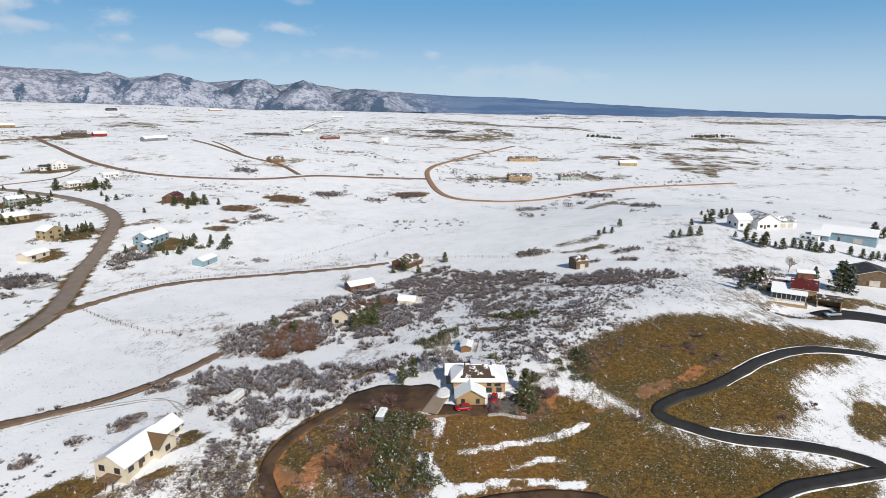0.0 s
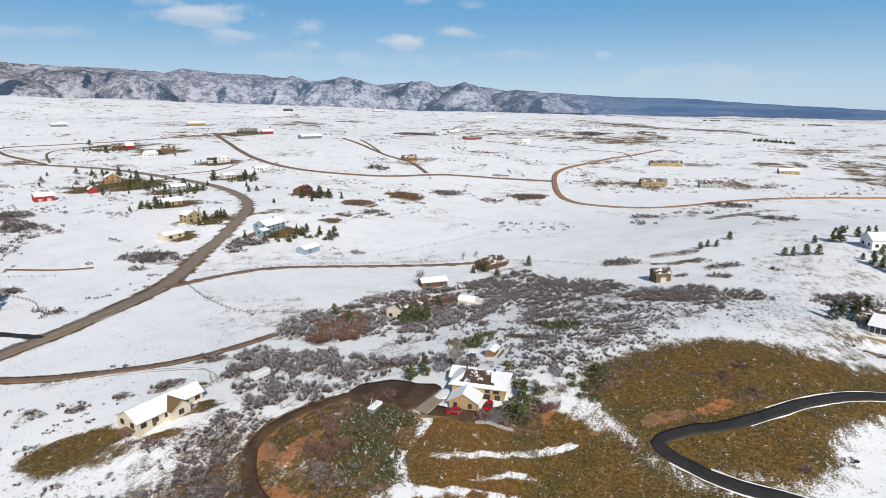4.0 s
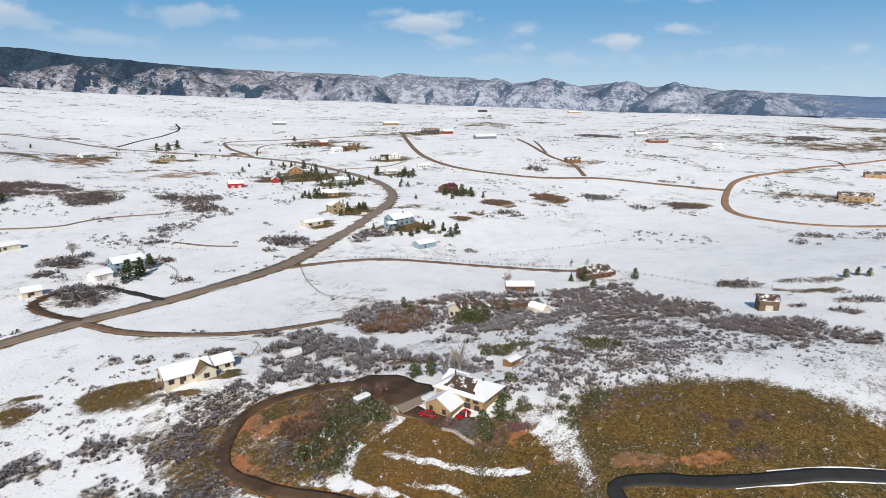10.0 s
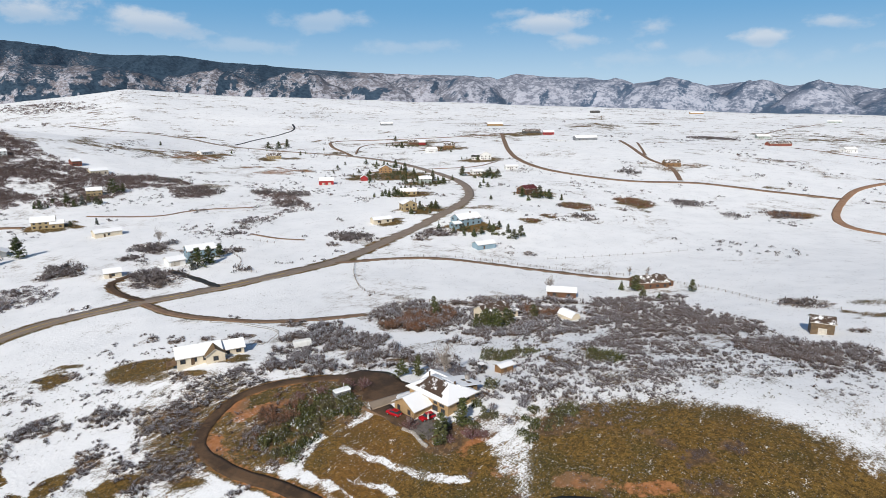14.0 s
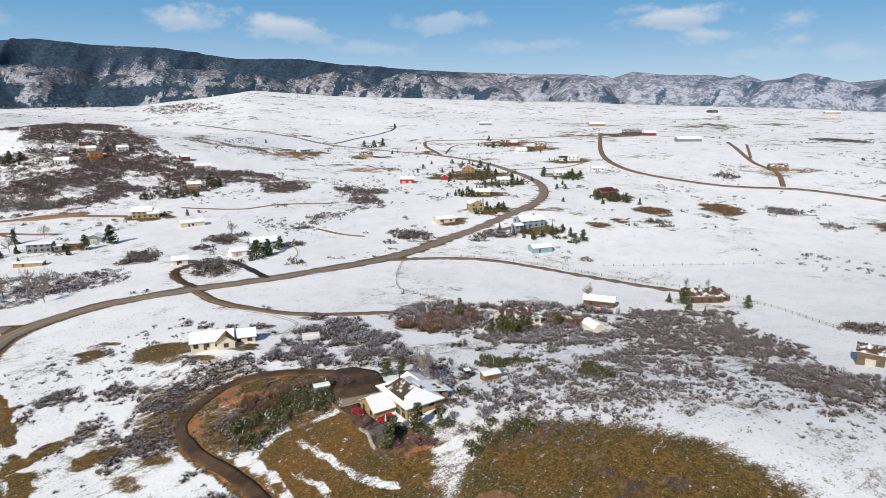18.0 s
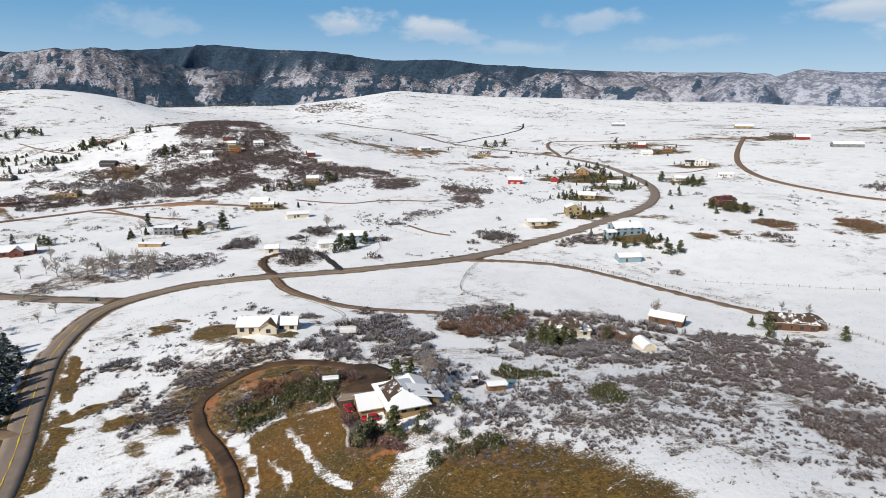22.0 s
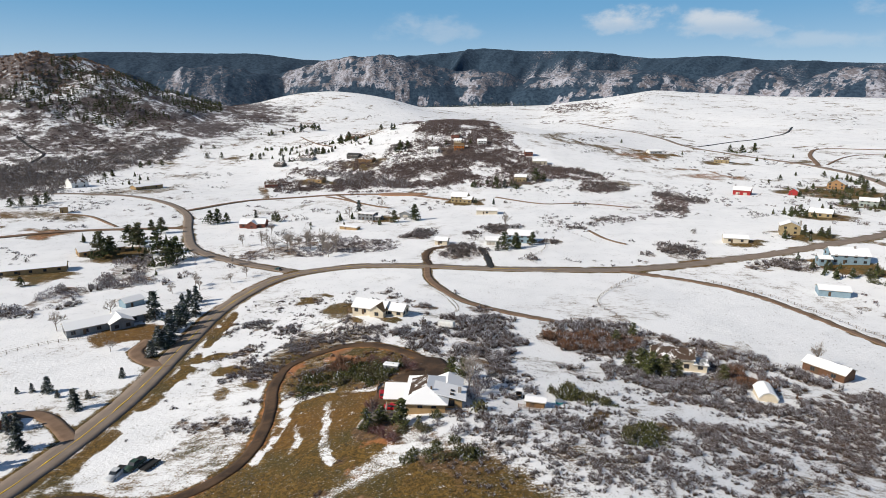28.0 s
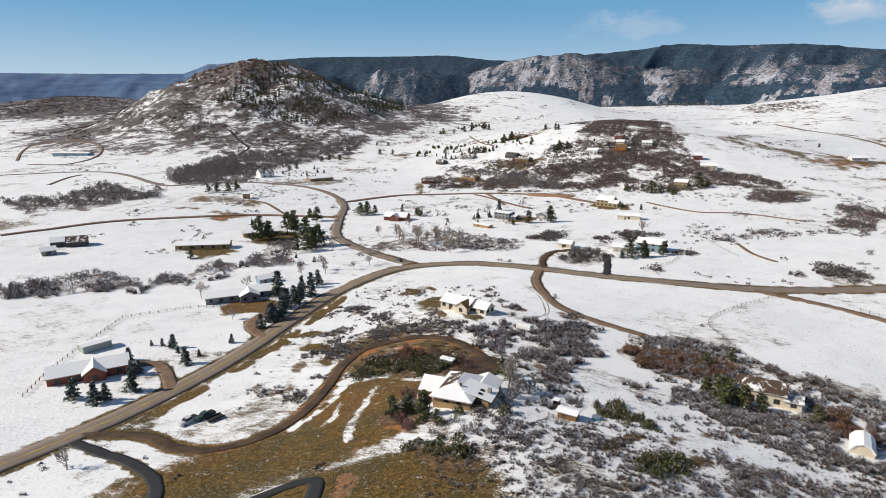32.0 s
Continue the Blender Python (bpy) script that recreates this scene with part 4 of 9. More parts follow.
grass = np.maximum(grass, blot(XX, YY, 99, 127, 9, 5, 40, 0.6))
for cx, cy, rx, ry, much in ((-27, 80, 5, 4, 0.85), (-27, 85, 4, 3, 0.7), (-99, 87, 6, 3, 0.8), (-107, 93, 5, 2.5, 0.6), (-81, 104, 7, 4, 0.7), (-35, 100, 5, 4, 0.6), (-15, 94, 5, 2, 0.7), (-10, 87, 5, 2.5, 0.55), (-70, 66, 2.5, 3, 0.6), (-37, 70, 3, 8, 0.8), (-62, 116, 5, 2, 0.6)):   # bare turf on the slope below the cream house
    grass = np.maximum(grass, blot(XX, YY, cx, cy, rx, ry, 30, much))
# garden beds beside the tan house
litter = np.maximum(litter, np.maximum(blot(XX, YY, 21, 137, 8, 7, 60, 0.8), blot(XX, YY, 26, 147, 8, 6, 60, 0.62)))
dirt = np.maximum(dirt, blot(XX, YY, 25, 139, 6, 4, 40, 0.6))
grass = np.maximum(grass, blot(XX, YY, -61, 126, 8, 2.6, 59, 0.6))
# trodden yards round the houses further off
YARDS = [(-225, 355, 14), (-284, 400, 18), (-325, 455, 22), (-395, 470, 34), (-420, 490, 20), (-170, 352, 15), (-206, 470, 16), (-320, 528, 18), (-390, 616, 22), (-216, 316, 10), (-373, 146, 18), (-298, 85, 14), (-614, 455, 22), (-590, 680, 30), (-510, 665, 26), (-600, 130, 24), (-580, 15, 30), (-500, -18, 24), (-470, 200, 16), (-680, 395, 34), (-553, 905, 40), (-763, 1060, 40), (-60, 30, 14), (-185, -55, 20), (-140, -62, 16)]
for cx, cy, r in YARDS:
    spot = blot(XX, YY, cx, cy, r * 1.3, r, 50, 0.66)
    grass, dirt = np.maximum(grass, spot), np.maximum(dirt, spot * 0.35)
# litter under the thickets
for rings, much in ((RIDGE_SCRUB, 0.52), (VALLEY_BRUSH + EAST_BRUSH, 0.46), (WEST_SLOPE, 0.44), (HOUSE_SCRUB + GREY_TOP + DRIVE_SCRUB, 0.64), (SLOPE_SCRUB, 0.50), (RUST_SCRUB + JUNIPER_PATCH, 0.72), (CREEK_GROVE, 0.8), (KNOLL_SCRUB + KNOLL_MORE, 0.50), (KNOLL_WIDE, 0.62), (KNOLL_TAIL, 0.40), (CREEK_TREES, 0.8), (ROCK_FOOT, 0.62), (CREST_SCRUB, 0.4), (FLANK_SCRUB, 0.48), (FIELD_SCRUB + FAR_FIELD, 0.30), (THIN_SCRUB, 0.25)):
    for ring in rings:
        wob = 5.0 if max(abs(p[0]) for p in ring) < 330 else 14.0
        got = inside(XX + wavy(XX, YY, wob) * wob * 0.5, YY + wavy(YY, XX, wob) * wob * 0.5, ring)
        litter = np.maximum(litter, got * much * (0.75 + 0.5 * layered(XX, YY, wob * 2, 2)))
for cx, cy, r in NEAR_CLUMPS + ROAD_CLUMPS + KNOLL_CLUMPS + VALLEY_CLUMPS + FENCE_CLUMPS + PASTURE_CLUMPS:
    litter = np.maximum(litter, blot(XX, YY, cx, cy, r * 1.15, r * 0.95, 0, 0.62))
for cx, cy, r in RUST_CLUMPS:
    grass = np.maximum(grass, blot(XX, YY, cx, cy, r * 1.3, r, 0, 0.7))
rock_r = np.hypot(XX + 1010, YY + 690)
litter = np.maximum(litter, (1 - smooth(380, 620, rock_r)) * (0.74 + 0.50 * layered(XX, YY, 60, 3)))
for cx, cy in ((-1306, -1467), (-1061, -1652)):
    litter = np.maximum(litter, (1 - smooth(330, 560, np.hypot(XX - cx, YY - cy))) * (0.95 + 0.35 * layered(XX, YY, 90, 3)))
# the dark plain beyond the last fields
litter = np.maximum(litter, 0.45 * smooth(2500, 3100, far_r) * (1 - smooth(-4, 9, az_of)) * (az_of > -110))
# thin snow and tufts on the slopes round the house
thin = smooth(-0.05, 0.45, layered(XX + 300, YY + 120, 22, 4)) * (1 - smooth(90, 190, np.hypot((XX - 10) / 1.25, YY - 150))) * 0.40
grass = np.maximum(grass, thin)
near_slope = np.exp(-(((XX + 20) / 60) ** 2 + ((YY - 90) / 22) ** 2)) * 0.40 + np.exp(-(((XX - 62) / 40) ** 2 + ((YY - 200) / 26) ** 2)) * 0.30 + np.exp(-(((XX - 40) / 30) ** 2 + ((YY - 115) / 30) ** 2)) * 0.30 + np.exp(-(((XX - 33) / 6) ** 2 + ((YY - 134) / 22) ** 2)) * 0.35
grass = np.maximum(grass, near_slope * (0.8 + 0.5 * layered(XX, YY, 9, 3)))

for line, wide, much in SNOW_LINES:
    d = to_line(XX, YY, line) + 0.8 * layered(XX, YY, 3.0, 3)
    keep_off = 1 - much * (1 - smooth(wide * 0.45, wide * 0.75, d))
    grass, dirt, litter = grass * keep_off, dirt * keep_off, litter * keep_off

ground_mesh = mesh_from("ground", np.stack([XX, YY, ZZ], -1).reshape(-1, 3), grid_triangles(len(GX), len(GY)), [M_GROUND])
paint_cover(ground_mesh, grass.ravel(), dirt.ravel(), litter.ravel())
tagged(new("ground", ground_mesh), "snow-covered rolling ground with patches of dry grass and soil", "ground", kind="structure")


def ribbon(name, line, width, mat, label, lift=0.10, across=5, crown=0.05, category="road", taper=False):
    """A road's surface, draped over the ground."""
    line = np.asarray(line, float)
    way = np.gradient(line, axis=0)
    way /= np.linalg.norm(way, axis=1)[:, None] + 1e-9
    side = np.stack([-way[:, 1], way[:, 0]], 1)
    rows = []
    t = np.linspace(-1, 1, len(line))
    full = np.sqrt(np.clip(1.02 - t**4, 0, 1)) * (1 + 0.16 * wavy(line[:, 0] * 2, line[:, 1] * 2, 7)) if taper else np.ones(len(line))   # rounded ends
    for k in range(across):
        u = (k / (across - 1) - 0.5) * width * full
        wob = 0.25 * wavy(line[:, 0] * 3, line[:, 1] * 3 + 40 * k, 9) if k in (0, across - 1) else 0
        p = line + side * (u + wob)[:, None]
        z = ground(p[:, 0], p[:, 1]) + lift + 0.25 * smooth(180, 420, np.hypot(p[:, 0], p[:, 1] - 150)) + crown * (1 - (2 * u / width) ** 2)
        rows.append(np.c_[p, z])
    v = np.stack(rows, 1)
    low = v[:, [0, -1]] - np.array([0, 0, lift + 0.3])
    v = np.concatenate([low[:, :1], v, low[:, 1:]], 1)
    ob = new(name, mesh_from(name, v.reshape(-1, 3), grid_faces(v.shape[0], v.shape[1])[:, ::-1], [mat], flat=True))
    return tagged(ob, label, category, kind="structure")


ROAD_WORDS = {"main_road": "brown-grey asphalt road with a yellow centre line", "branch_road": "brown-grey asphalt road, wet in places", "house_drive": "dark muddy gravel driveway", "black_drive": "black asphalt driveway with snowy edges",
              "barn_lane": "short dark driveway", "hill_road": "orange dirt road winding over the hill"}
for k, (wide, mat, _, pts) in ROADS.items():
    near = min(abs(p[0]) + abs(p[1] - 100) for p in pts) < 320
    ribbon(k, spline(pts, 1.6 if near else 6.0), wide, mat, ROAD_WORDS.get(k, "brown dirt road between snowy fields"), 0.12 if near else 0.35)

# narrow tracks over the fields: surface, width, line
FIELD_TRACKS = [("dark", 3.5, [(-1071, 753), (-971, 695), (-916, 632), (-866, 557), (-802, 488)]), ("thin", 2, [(-397, 174), (-381, 189), (-362, 214), (-365, 234), (-362, 253), (-346, 281)]),
                ("thin", 2, [(-254, 232), (-229, 238), (-215, 248)]), ("thin", 2.5, [(-298, 1287), (-312, 1540), (-311, 1872)]), ("thin", 1.6, [(-167, 1038), (-69, 982), (-2, 994), (55, 983), (70, 908)]),
                ("thin", 3, [(-336, 889), (-252, 754)]), ("thin", 1.5, [(-398, 524), (-365, 563), (-368, 610)]), ("thin", 2.5, [(-581, 558), (-650, 618), (-666, 658), (-653, 699)]),
                ("thin", 2.5, [(-290, -153), (-288, -134), (-270, -109), (-261, -97)]),
                ("thin", 4, [(-446, -672), (-536, -791), (-597, -847), (-622, -796), (-593, -694), (-541, -621), (-487, -580), (-434, -568), (-421, -615)]), ("thin", 3, [(-293, -405), (-345, -443), (-369, -452)]),
                ("thin", 3, [(-420, 13), (-401, 36), (-372, 62), (-350, 85)]), ("dark", 4, [(-706, -513), (-671, -469), (-641, -428), (-587, -407)]), ("thin", 2.5, [(-428, 22), (-393, 45), (-365, 58)]),
                ("thin", 2, [(-895, -151), (-751, -86), (-692, -47)])]
ribbon("road_turnout", spline([(-428, 62), (-424, 80), (-421, 95), (-419, 110)], 3.0), 15.0, M_ORANGE, "wide bare reddish dirt turnout at the road fork", 0.42, 5, 0.0, "yard", True)
for kind, wide, pts in FIELD_TRACKS:
    ribbon("field_track", spline(pts, 5.0), wide, M_BLACK if kind == "dark" else M_DIRT, "narrow dark lane over the snow" if kind == "dark" else "narrow dirt track over the snowy field", 0.3, 3, 0.02, "track")


ribbon("parking_lot", spline([(-26, 143.5), (-17, 145), (-8, 144), (-1, 141)], 1.6), 13.5, M_MUD, "wide muddy parking area before the house", 0.16, 9, 0.0, "yard", True)
ribbon("parking_slab", spline([(-3.4, 135.6), (-1.6, 139.5), (0.2, 144.0)], 0.8), 4.6, M_SLAB, "brown stained concrete slab beside the garage", 0.20, 9, 0.0, "slab")
ribbon("slab_snow", spline([(-0.4, 141.5), (0.8, 144.4), (1.2, 147)], 0.7), 4.4, M_OLD_SNOW, "old snow lying on the slab", 0.27, 7, 0.03, "snow", True)
ribbon("garage_apron", spline([(-4, 137.5), (3, 135.9), (12.4, 135.6)], 1.4), 4.4, M_MUD, "dark muddy apron before the garage", 0.13, 5, 0.0, "yard", True)


# ploughed snow along the black drive
drive = spline(ROADS["black_drive"][3], 1.6)
drive = drive[(drive[:, 1] > 100)]
turn_way = np.gradient(drive, axis=0)
turn_way /= np.linalg.norm(turn_way, axis=1)[:, None]
off_side = np.stack([-turn_way[:, 1], turn_way[:, 0]], 1)
for side, a, b in ((1, 20, 44), (-1, 4, 40), (-1, 58, 92), (1, 62, 100)):
    ribbon("snow_bank", (drive + off_side * side * 1.8)[a:b], 0.32, M_OLD_SNOW, "thin bank of ploughed snow beside the black drive", 0.06, 5, 0.06, "snow")


# wheel tracks in the snow before the cream house
M_TRACK = material("trodden_snow", two_tone((0.46, 0.42, 0.37), (0.64, 0.62, 0.59), 0.5, (0.30, 0.25, 0.20), 2.0), 0.9)
for off in (0.0, 1.7):
    ribbon("wheel_track", spline([(-119.5, 135.2 + off), (-110.9, 140.3 + off), (-99.2, 145.4 + off), (-86, 149.4 + off), (-78, 151 + off * 0.5), (-71.5 - off, 148.5), (-66.5 - off, 142.5)], 1.2), 0.55, M_TRACK, "dirty wheel track pressed into the snow", 0.05, 3, 0.0, "track")


# ---- mountains ----
# heading, rise in degrees over the level of the flight
SKYLINE_AZ = [-60, -35, -23, -16, -11, -6, -1, 4.4, 9.6, 13.5, 15.5, 17.8, 22.4, 25, 28.3, 31.8, 35.3, 38.5, 40.5, 43.1, 47.8, 52.3, 58.2, 65.1, 68.5, 74.4, 77.6, 81.8, 85.8, 89.6, 94.2, 98, 101.6, 106, 110.1, 116, 122.6, 131.2, 133.2, 138, 150, 170]
SKYLINE_EL = [-0.9, -0.76, -0.46, -0.08, 0.19, 0.57, 0.65, 0.98, 1.24, 1.78, 1.52, 1.96, 1.56, 2.24, 1.8, 2.4, 2.49, 2.82, 2.23, 2.62, 2.76, 2.87, 3.18, 3.6, 3.98, 3.97, 4.3, 4.73, 4.75, 5.03, 4.5, 4.2, 3.78, 3.9, 4.33, 4.2, 4.07, 3.3, 2.51, 2.4, 2.2, 2.0]


def eyes(az):
    """The middle of the stretch from which a heading is seen."""
    return np.interp(az, [0, 25, 50, 75, 100, 125], [30, 55, 105, 132, 140, 138]), np.interp(az, [0, 25, 50, 75, 100, 125], [5, 18, 55, 105, 155, 180])


def hill_mesh(name, label, az, near, far, n, height, wood):
    """A sheet of hills over a sector; height and wood are functions of heading and distance."""
    A, R = np.meshgrid(az, np.linspace(near, far, n), indexing="ij")
    ex, ey = eyes(A)
    x, y = ex - np.sin(np.radians(A)) * R, ey + np.cos(np.radians(A)) * R
    z, woods = height(A, R, x, y), None
    woods = wood(A, R, x, y, z)
    me = mesh_from(name, np.stack([x, y, z], -1).reshape(-1, 3), grid_faces(len(az), n)[:, ::-1], [M_MOUNTAIN])
    # green and blue channels say where the haze tint goes, by heading
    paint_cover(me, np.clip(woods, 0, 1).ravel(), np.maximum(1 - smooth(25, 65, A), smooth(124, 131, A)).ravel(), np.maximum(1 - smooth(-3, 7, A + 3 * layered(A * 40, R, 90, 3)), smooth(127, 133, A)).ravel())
    return tagged(new(name, me), label, "mountain", kind="structure")


def rise(A, R, x, y):
    """The back range: up to the skyline, with spurs and gullies."""
    s = (R - 3950) / (4640 - 3950)
    crest = 74 + 4640 * np.tan(np.radians(np.interp(A, SKYLINE_AZ, SKYLINE_EL)))
    spur = 1 - 2 * np.abs(layered(A * 80 + 0.35 * R, R * 0.30, 360, 4))
    shape = np.sin(np.pi * np.clip(s, 0, 1)) ** 0.7
    return -70 + (crest + 70) * s**0.7 + (crest + 70) * 0.22 * shape * (1 - 0.65 * smooth(96, 106, A)) * smooth(-6, 14, A) * (spur - 0.25) + layered(x, y, 70, 3) * 7 * (0.5 + 0.5 * shape)


def rise_wood(A, R, x, y, z):
    s = (R - 3950) / (4640 - 3950)
    return (1 - 0.92 * smooth(125, 132, A)) * np.clip(0.20 + 0.62 * smooth(45, 68, A) + 0.45 * layered(x, y, 300, 4), 0, 1) * (0.62 + 0.38 * smooth(0.25, 0.7, s))


# heading, rise and half width in degrees of the rounded foothills
FOOTHILLS = [(99.5, 4.1, 10.5), (90, 3.2, 5.5), (77.5, 3.3, 7.5), (67, 3.05, 6), (59, 3.1, 5.5), (52, 2.5, 4.5), (47, 2.75, 5), (42.5, 2.65, 4.5), (36, 2.1, 5.5), (30, 2.0, 4.5), (25, 2.05, 4.5), (18, 1.8, 3.5), (13.5, 1.6, 3.5), (8, 1.0, 4), (114, 2.9, 8), (124, 2.4, 7), (84, 2.4, 4), (72, 2.2, 4)]


def rounded(A, R, x, y):
    up = np.full(A.shape, -0.8)
    for k, (a, e, w) in enumerate(FOOTHILLS):
        d = np.hypot((A - a + 0.7 * layered(A * 60, R, 200, 3)) / (1.45 * w) * (1 + 0.25 * np.sin(R / 90 + k)), (R - 3680 - 60 * math.sin(k * 2.4)) / 430)
        e = e * (0.90 if 40 < a < 95 else 1.0)
        up = np.maximum(up, -0.8 + (e + 0.8) * smooth(0, 1, np.clip(1 - d, 0, 1)) ** 0.62)
    ridge = 1 - 2 * np.abs(layered(A * 65 + 0.25 * R, R * 0.5, 230, 4))
    return 74 + R * np.tan(np.radians(up)) + ridge * 26 * smooth(-0.6, 1.4, up) + layered(x, y, 45, 3) * 5


def rounded_wood(A, R, x, y, z):
    high = np.degrees(np.arctan2(z - 74, R))
    toe = (1 - smooth(1.2, 1.9, high)) * smooth(66, 76, A) * (1 - smooth(104, 112, A)) * smooth(-0.25, 0.15, layered(x, y, 60, 3))
    west = smooth(50, 62, A)
    # rows of trees down the gullies, thinner and paler to the north
    run = layered(A * 70 + 0.25 * R + 45 * layered(x, y, 110, 3), R * 0.45 + 60 * layered(x, y, 170, 3), 62, 4)
    gully = smooth(0.10, 0.34, run - 0.07 * np.clip(high, 0, 4)) * (0.34 + 0.26 * west)
    dots_wood = smooth(0.30, 0.5, layered(x, y, 26, 2)) * (0.2 + 0.25 * west)
    return np.clip(0.22 + 0.16 * west + 0.16 * smooth(0.1, 0.5, layered(x, y, 260, 3)) + gully + dots_wood + 0.55 * toe + 0.08 * smooth(106, 112, A), 0, 1)


hill_mesh("mountain_range", "wooded mountain range with patches of snow, painted haze-blue", np.arange(-75, 185, 0.16), 3950, 4640, 36, rise, rise_wood)
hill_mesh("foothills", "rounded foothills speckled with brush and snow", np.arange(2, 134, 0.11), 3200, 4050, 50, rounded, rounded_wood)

# ---- tools for things ----
class Solid:
    """Collects faces of one mesh in local metres."""

    def __init__(self):
        self.v, self.f, self.m = [], [], []

    def face(self, pts, mat=0):
        k = len(self.v)
        self.v += [tuple(p) for p in pts]
        self.f.append(tuple(range(k, k + len(pts))))
        self.m.append(mat)
        return self

    def box(self, x0, x1, y0, y1, z0, z1, mat=0, turn=0.0, at=(0, 0)):
        k = len(self.v)
        c, s = math.cos(turn), math.sin(turn)
        for z in (z0, z1):
            for x, y in ((x0, y0), (x1, y0), (x1, y1), (x0, y1)):
                self.v.append((at[0] + x * c - y * s, at[1] + x * s + y * c, z))
        for q in ((3, 2, 1, 0), (4, 5, 6, 7), (0, 1, 5, 4), (1, 2, 6, 5), (2, 3, 7, 6), (3, 0, 4, 7)):
            self.f.append(tuple(k + i for i in q))
            self.m.append(mat)
        return self

    def loft(self, rings, mat=0, cap=True):
        """Skins a row of rings with the same number of points."""
        k, n = len(self.v), len(rings[0])
        for r in rings:
            self.v += [tuple(p) for p in r]
        for a in range(len(rings) - 1):
            for b in range(n):
                c = (b + 1) % n
                self.f.append((k + a * n + b, k + a * n + c, k + (a + 1) * n + c, k + (a + 1) * n + b))
                self.m.append(mat)
        if cap:
            self.f += [tuple(k + b for b in reversed(range(n))), tuple(k + (len(rings) - 1) * n + b for b in range(n))]
            self.m += [mat, mat]
        return self

    def tube(self, a, b, r0, r1, sides=5, mat=0):
        a, b = Vector(a), Vector(b)
        d = (b - a).normalized()
        u = d.orthogonal().normalized()
        w = d.cross(u)
        ring = lambda p, r: [p + (u * math.cos(t) + w * math.sin(t)) * r for t in (2 * math.pi * i / sides for i in range(sides))]  # noqa: E731
        return self.loft([ring(a, r0), ring(b, r1)], mat)

    def mesh(self, name, mats, smooth_faces=False):
        me = bpy.data.meshes.new(name)
        me.from_pydata(self.v, [], self.f)
        for m in mats:
            me.materials.append(m)
        me.polygons.foreach_set("material_index", self.m)
        if smooth_faces:
            me.polygons.foreach_set("use_smooth", [True] * len(self.f))
        me.update()
        return me


def part(name, me, parent, m=None, label=""):
    ob = new(name, me)
    ob.parent = parent
    if m is not None:
        ob.matrix_basis = m
    return tagged(ob, label)


def thing(name, label, category, x, y, turn=0.0, group="", z=None):
    """An empty at a thing's base, on the ground."""
    ob = new(name)
    ob.matrix_basis = pose(x, y, float(ground(x, y)) if z is None else z, 0, 0, turn)
    return tagged(ob, label, category, group)


def siding(name, a, b):
    def paint(n, vec):
        col = n.mix(n.step(n.noise(vec, 0.7, 4.0), 0.3, 0.7), a, b)
        z = n.add("ShaderNodeSeparateXYZ", vec).outputs["Z"]
        lap = n.math("FRACT", n.math("MULTIPLY", z, 4.5))
        return n.mix(n.math("MULTIPLY", n.step(lap, 0.85, 1.0), 0.35), col, tuple(v * 0.5 for v in a))
    return material(name, paint, 0.75, bump=0.01, bump_scale=9)


WALL = {k: siding(k + "_siding", a, b) for k, a, b in (
    ("cream", (0.66, 0.57, 0.43), (0.60, 0.52, 0.40)), ("tan", (0.40, 0.265, 0.13), (0.34, 0.225, 0.11)), ("white", (0.78, 0.77, 0.74), (0.70, 0.69, 0.66)), ("blue", (0.22, 0.31, 0.36), (0.26, 0.36, 0.42)), ("amber", (0.40, 0.23, 0.11), (0.33, 0.19, 0.09)),
    ("red", (0.36, 0.030, 0.030), (0.27, 0.026, 0.026)), ("brown", (0.15, 0.075, 0.040), (0.11, 0.055, 0.032)), ("wood", (0.26, 0.145, 0.06), (0.18, 0.10, 0.05)), ("grey", (0.24, 0.25, 0.26), (0.18, 0.19, 0.20)),
    ("yellow", (0.40, 0.31, 0.17), (0.34, 0.26, 0.145)), ("brick", (0.25, 0.085, 0.055), (0.18, 0.06, 0.042)), ("orange", (0.52, 0.17, 0.035), (0.42, 0.14, 0.03)), ("dark", (0.060, 0.062, 0.065), (0.09, 0.085, 0.08)), ("plank", (0.17, 0.115, 0.065), (0.105, 0.075, 0.048)), ("sage", (0.36, 0.40, 0.36), (0.30, 0.34, 0.31)))}


def roof_paint(shingle, bare):
    def paint(n, vec):
        tile = n.mix(n.noise(vec, 6.0, 3.0), shingle, tuple(v * 0.6 for v in shingle))
        f = n.math("ADD", n.math("MULTIPLY", n.noise(vec, 0.45, 5.0), 0.7), n.math("MULTIPLY", n.noise(vec, 2.2, 4.0), 0.3))
        return n.mix(n.step(f, bare, bare + 0.09), tile, SNOW)
    return paint


ROOF = {"snow": material("snow_laden_roof", roof_paint((0.14, 0.12, 0.10), 0.20), 0.8, bump=0.03, bump_scale=1.2), "melt": material("half_melted_roof", roof_paint((0.10, 0.065, 0.045), 0.50), 0.8, bump=0.03, bump_scale=3),
        "bare": material("brown_shingle_roof", roof_paint((0.20, 0.125, 0.06), 0.72), 0.85, bump=0.03, bump_scale=8), "dark": material("grey_shingle_roof", roof_paint((0.065, 0.062, 0.06), 0.60), 0.8, bump=0.03, bump_scale=8),
        "frost": material("grey_frosted_roof", roof_paint((0.25, 0.26, 0.265), 0.47), 0.8, bump=0.03, bump_scale=3),
        "maroon": material("maroon_metal_roof", roof_paint((0.13, 0.025, 0.022), 0.58), 0.5), "green": material("green_metal_roof", roof_paint((0.10, 0.16, 0.15), 0.60), 0.5)}
M_TRIM = material("painted_trim", two_tone((0.55, 0.50, 0.43), (0.46, 0.42, 0.36), 2.0), 0.6)
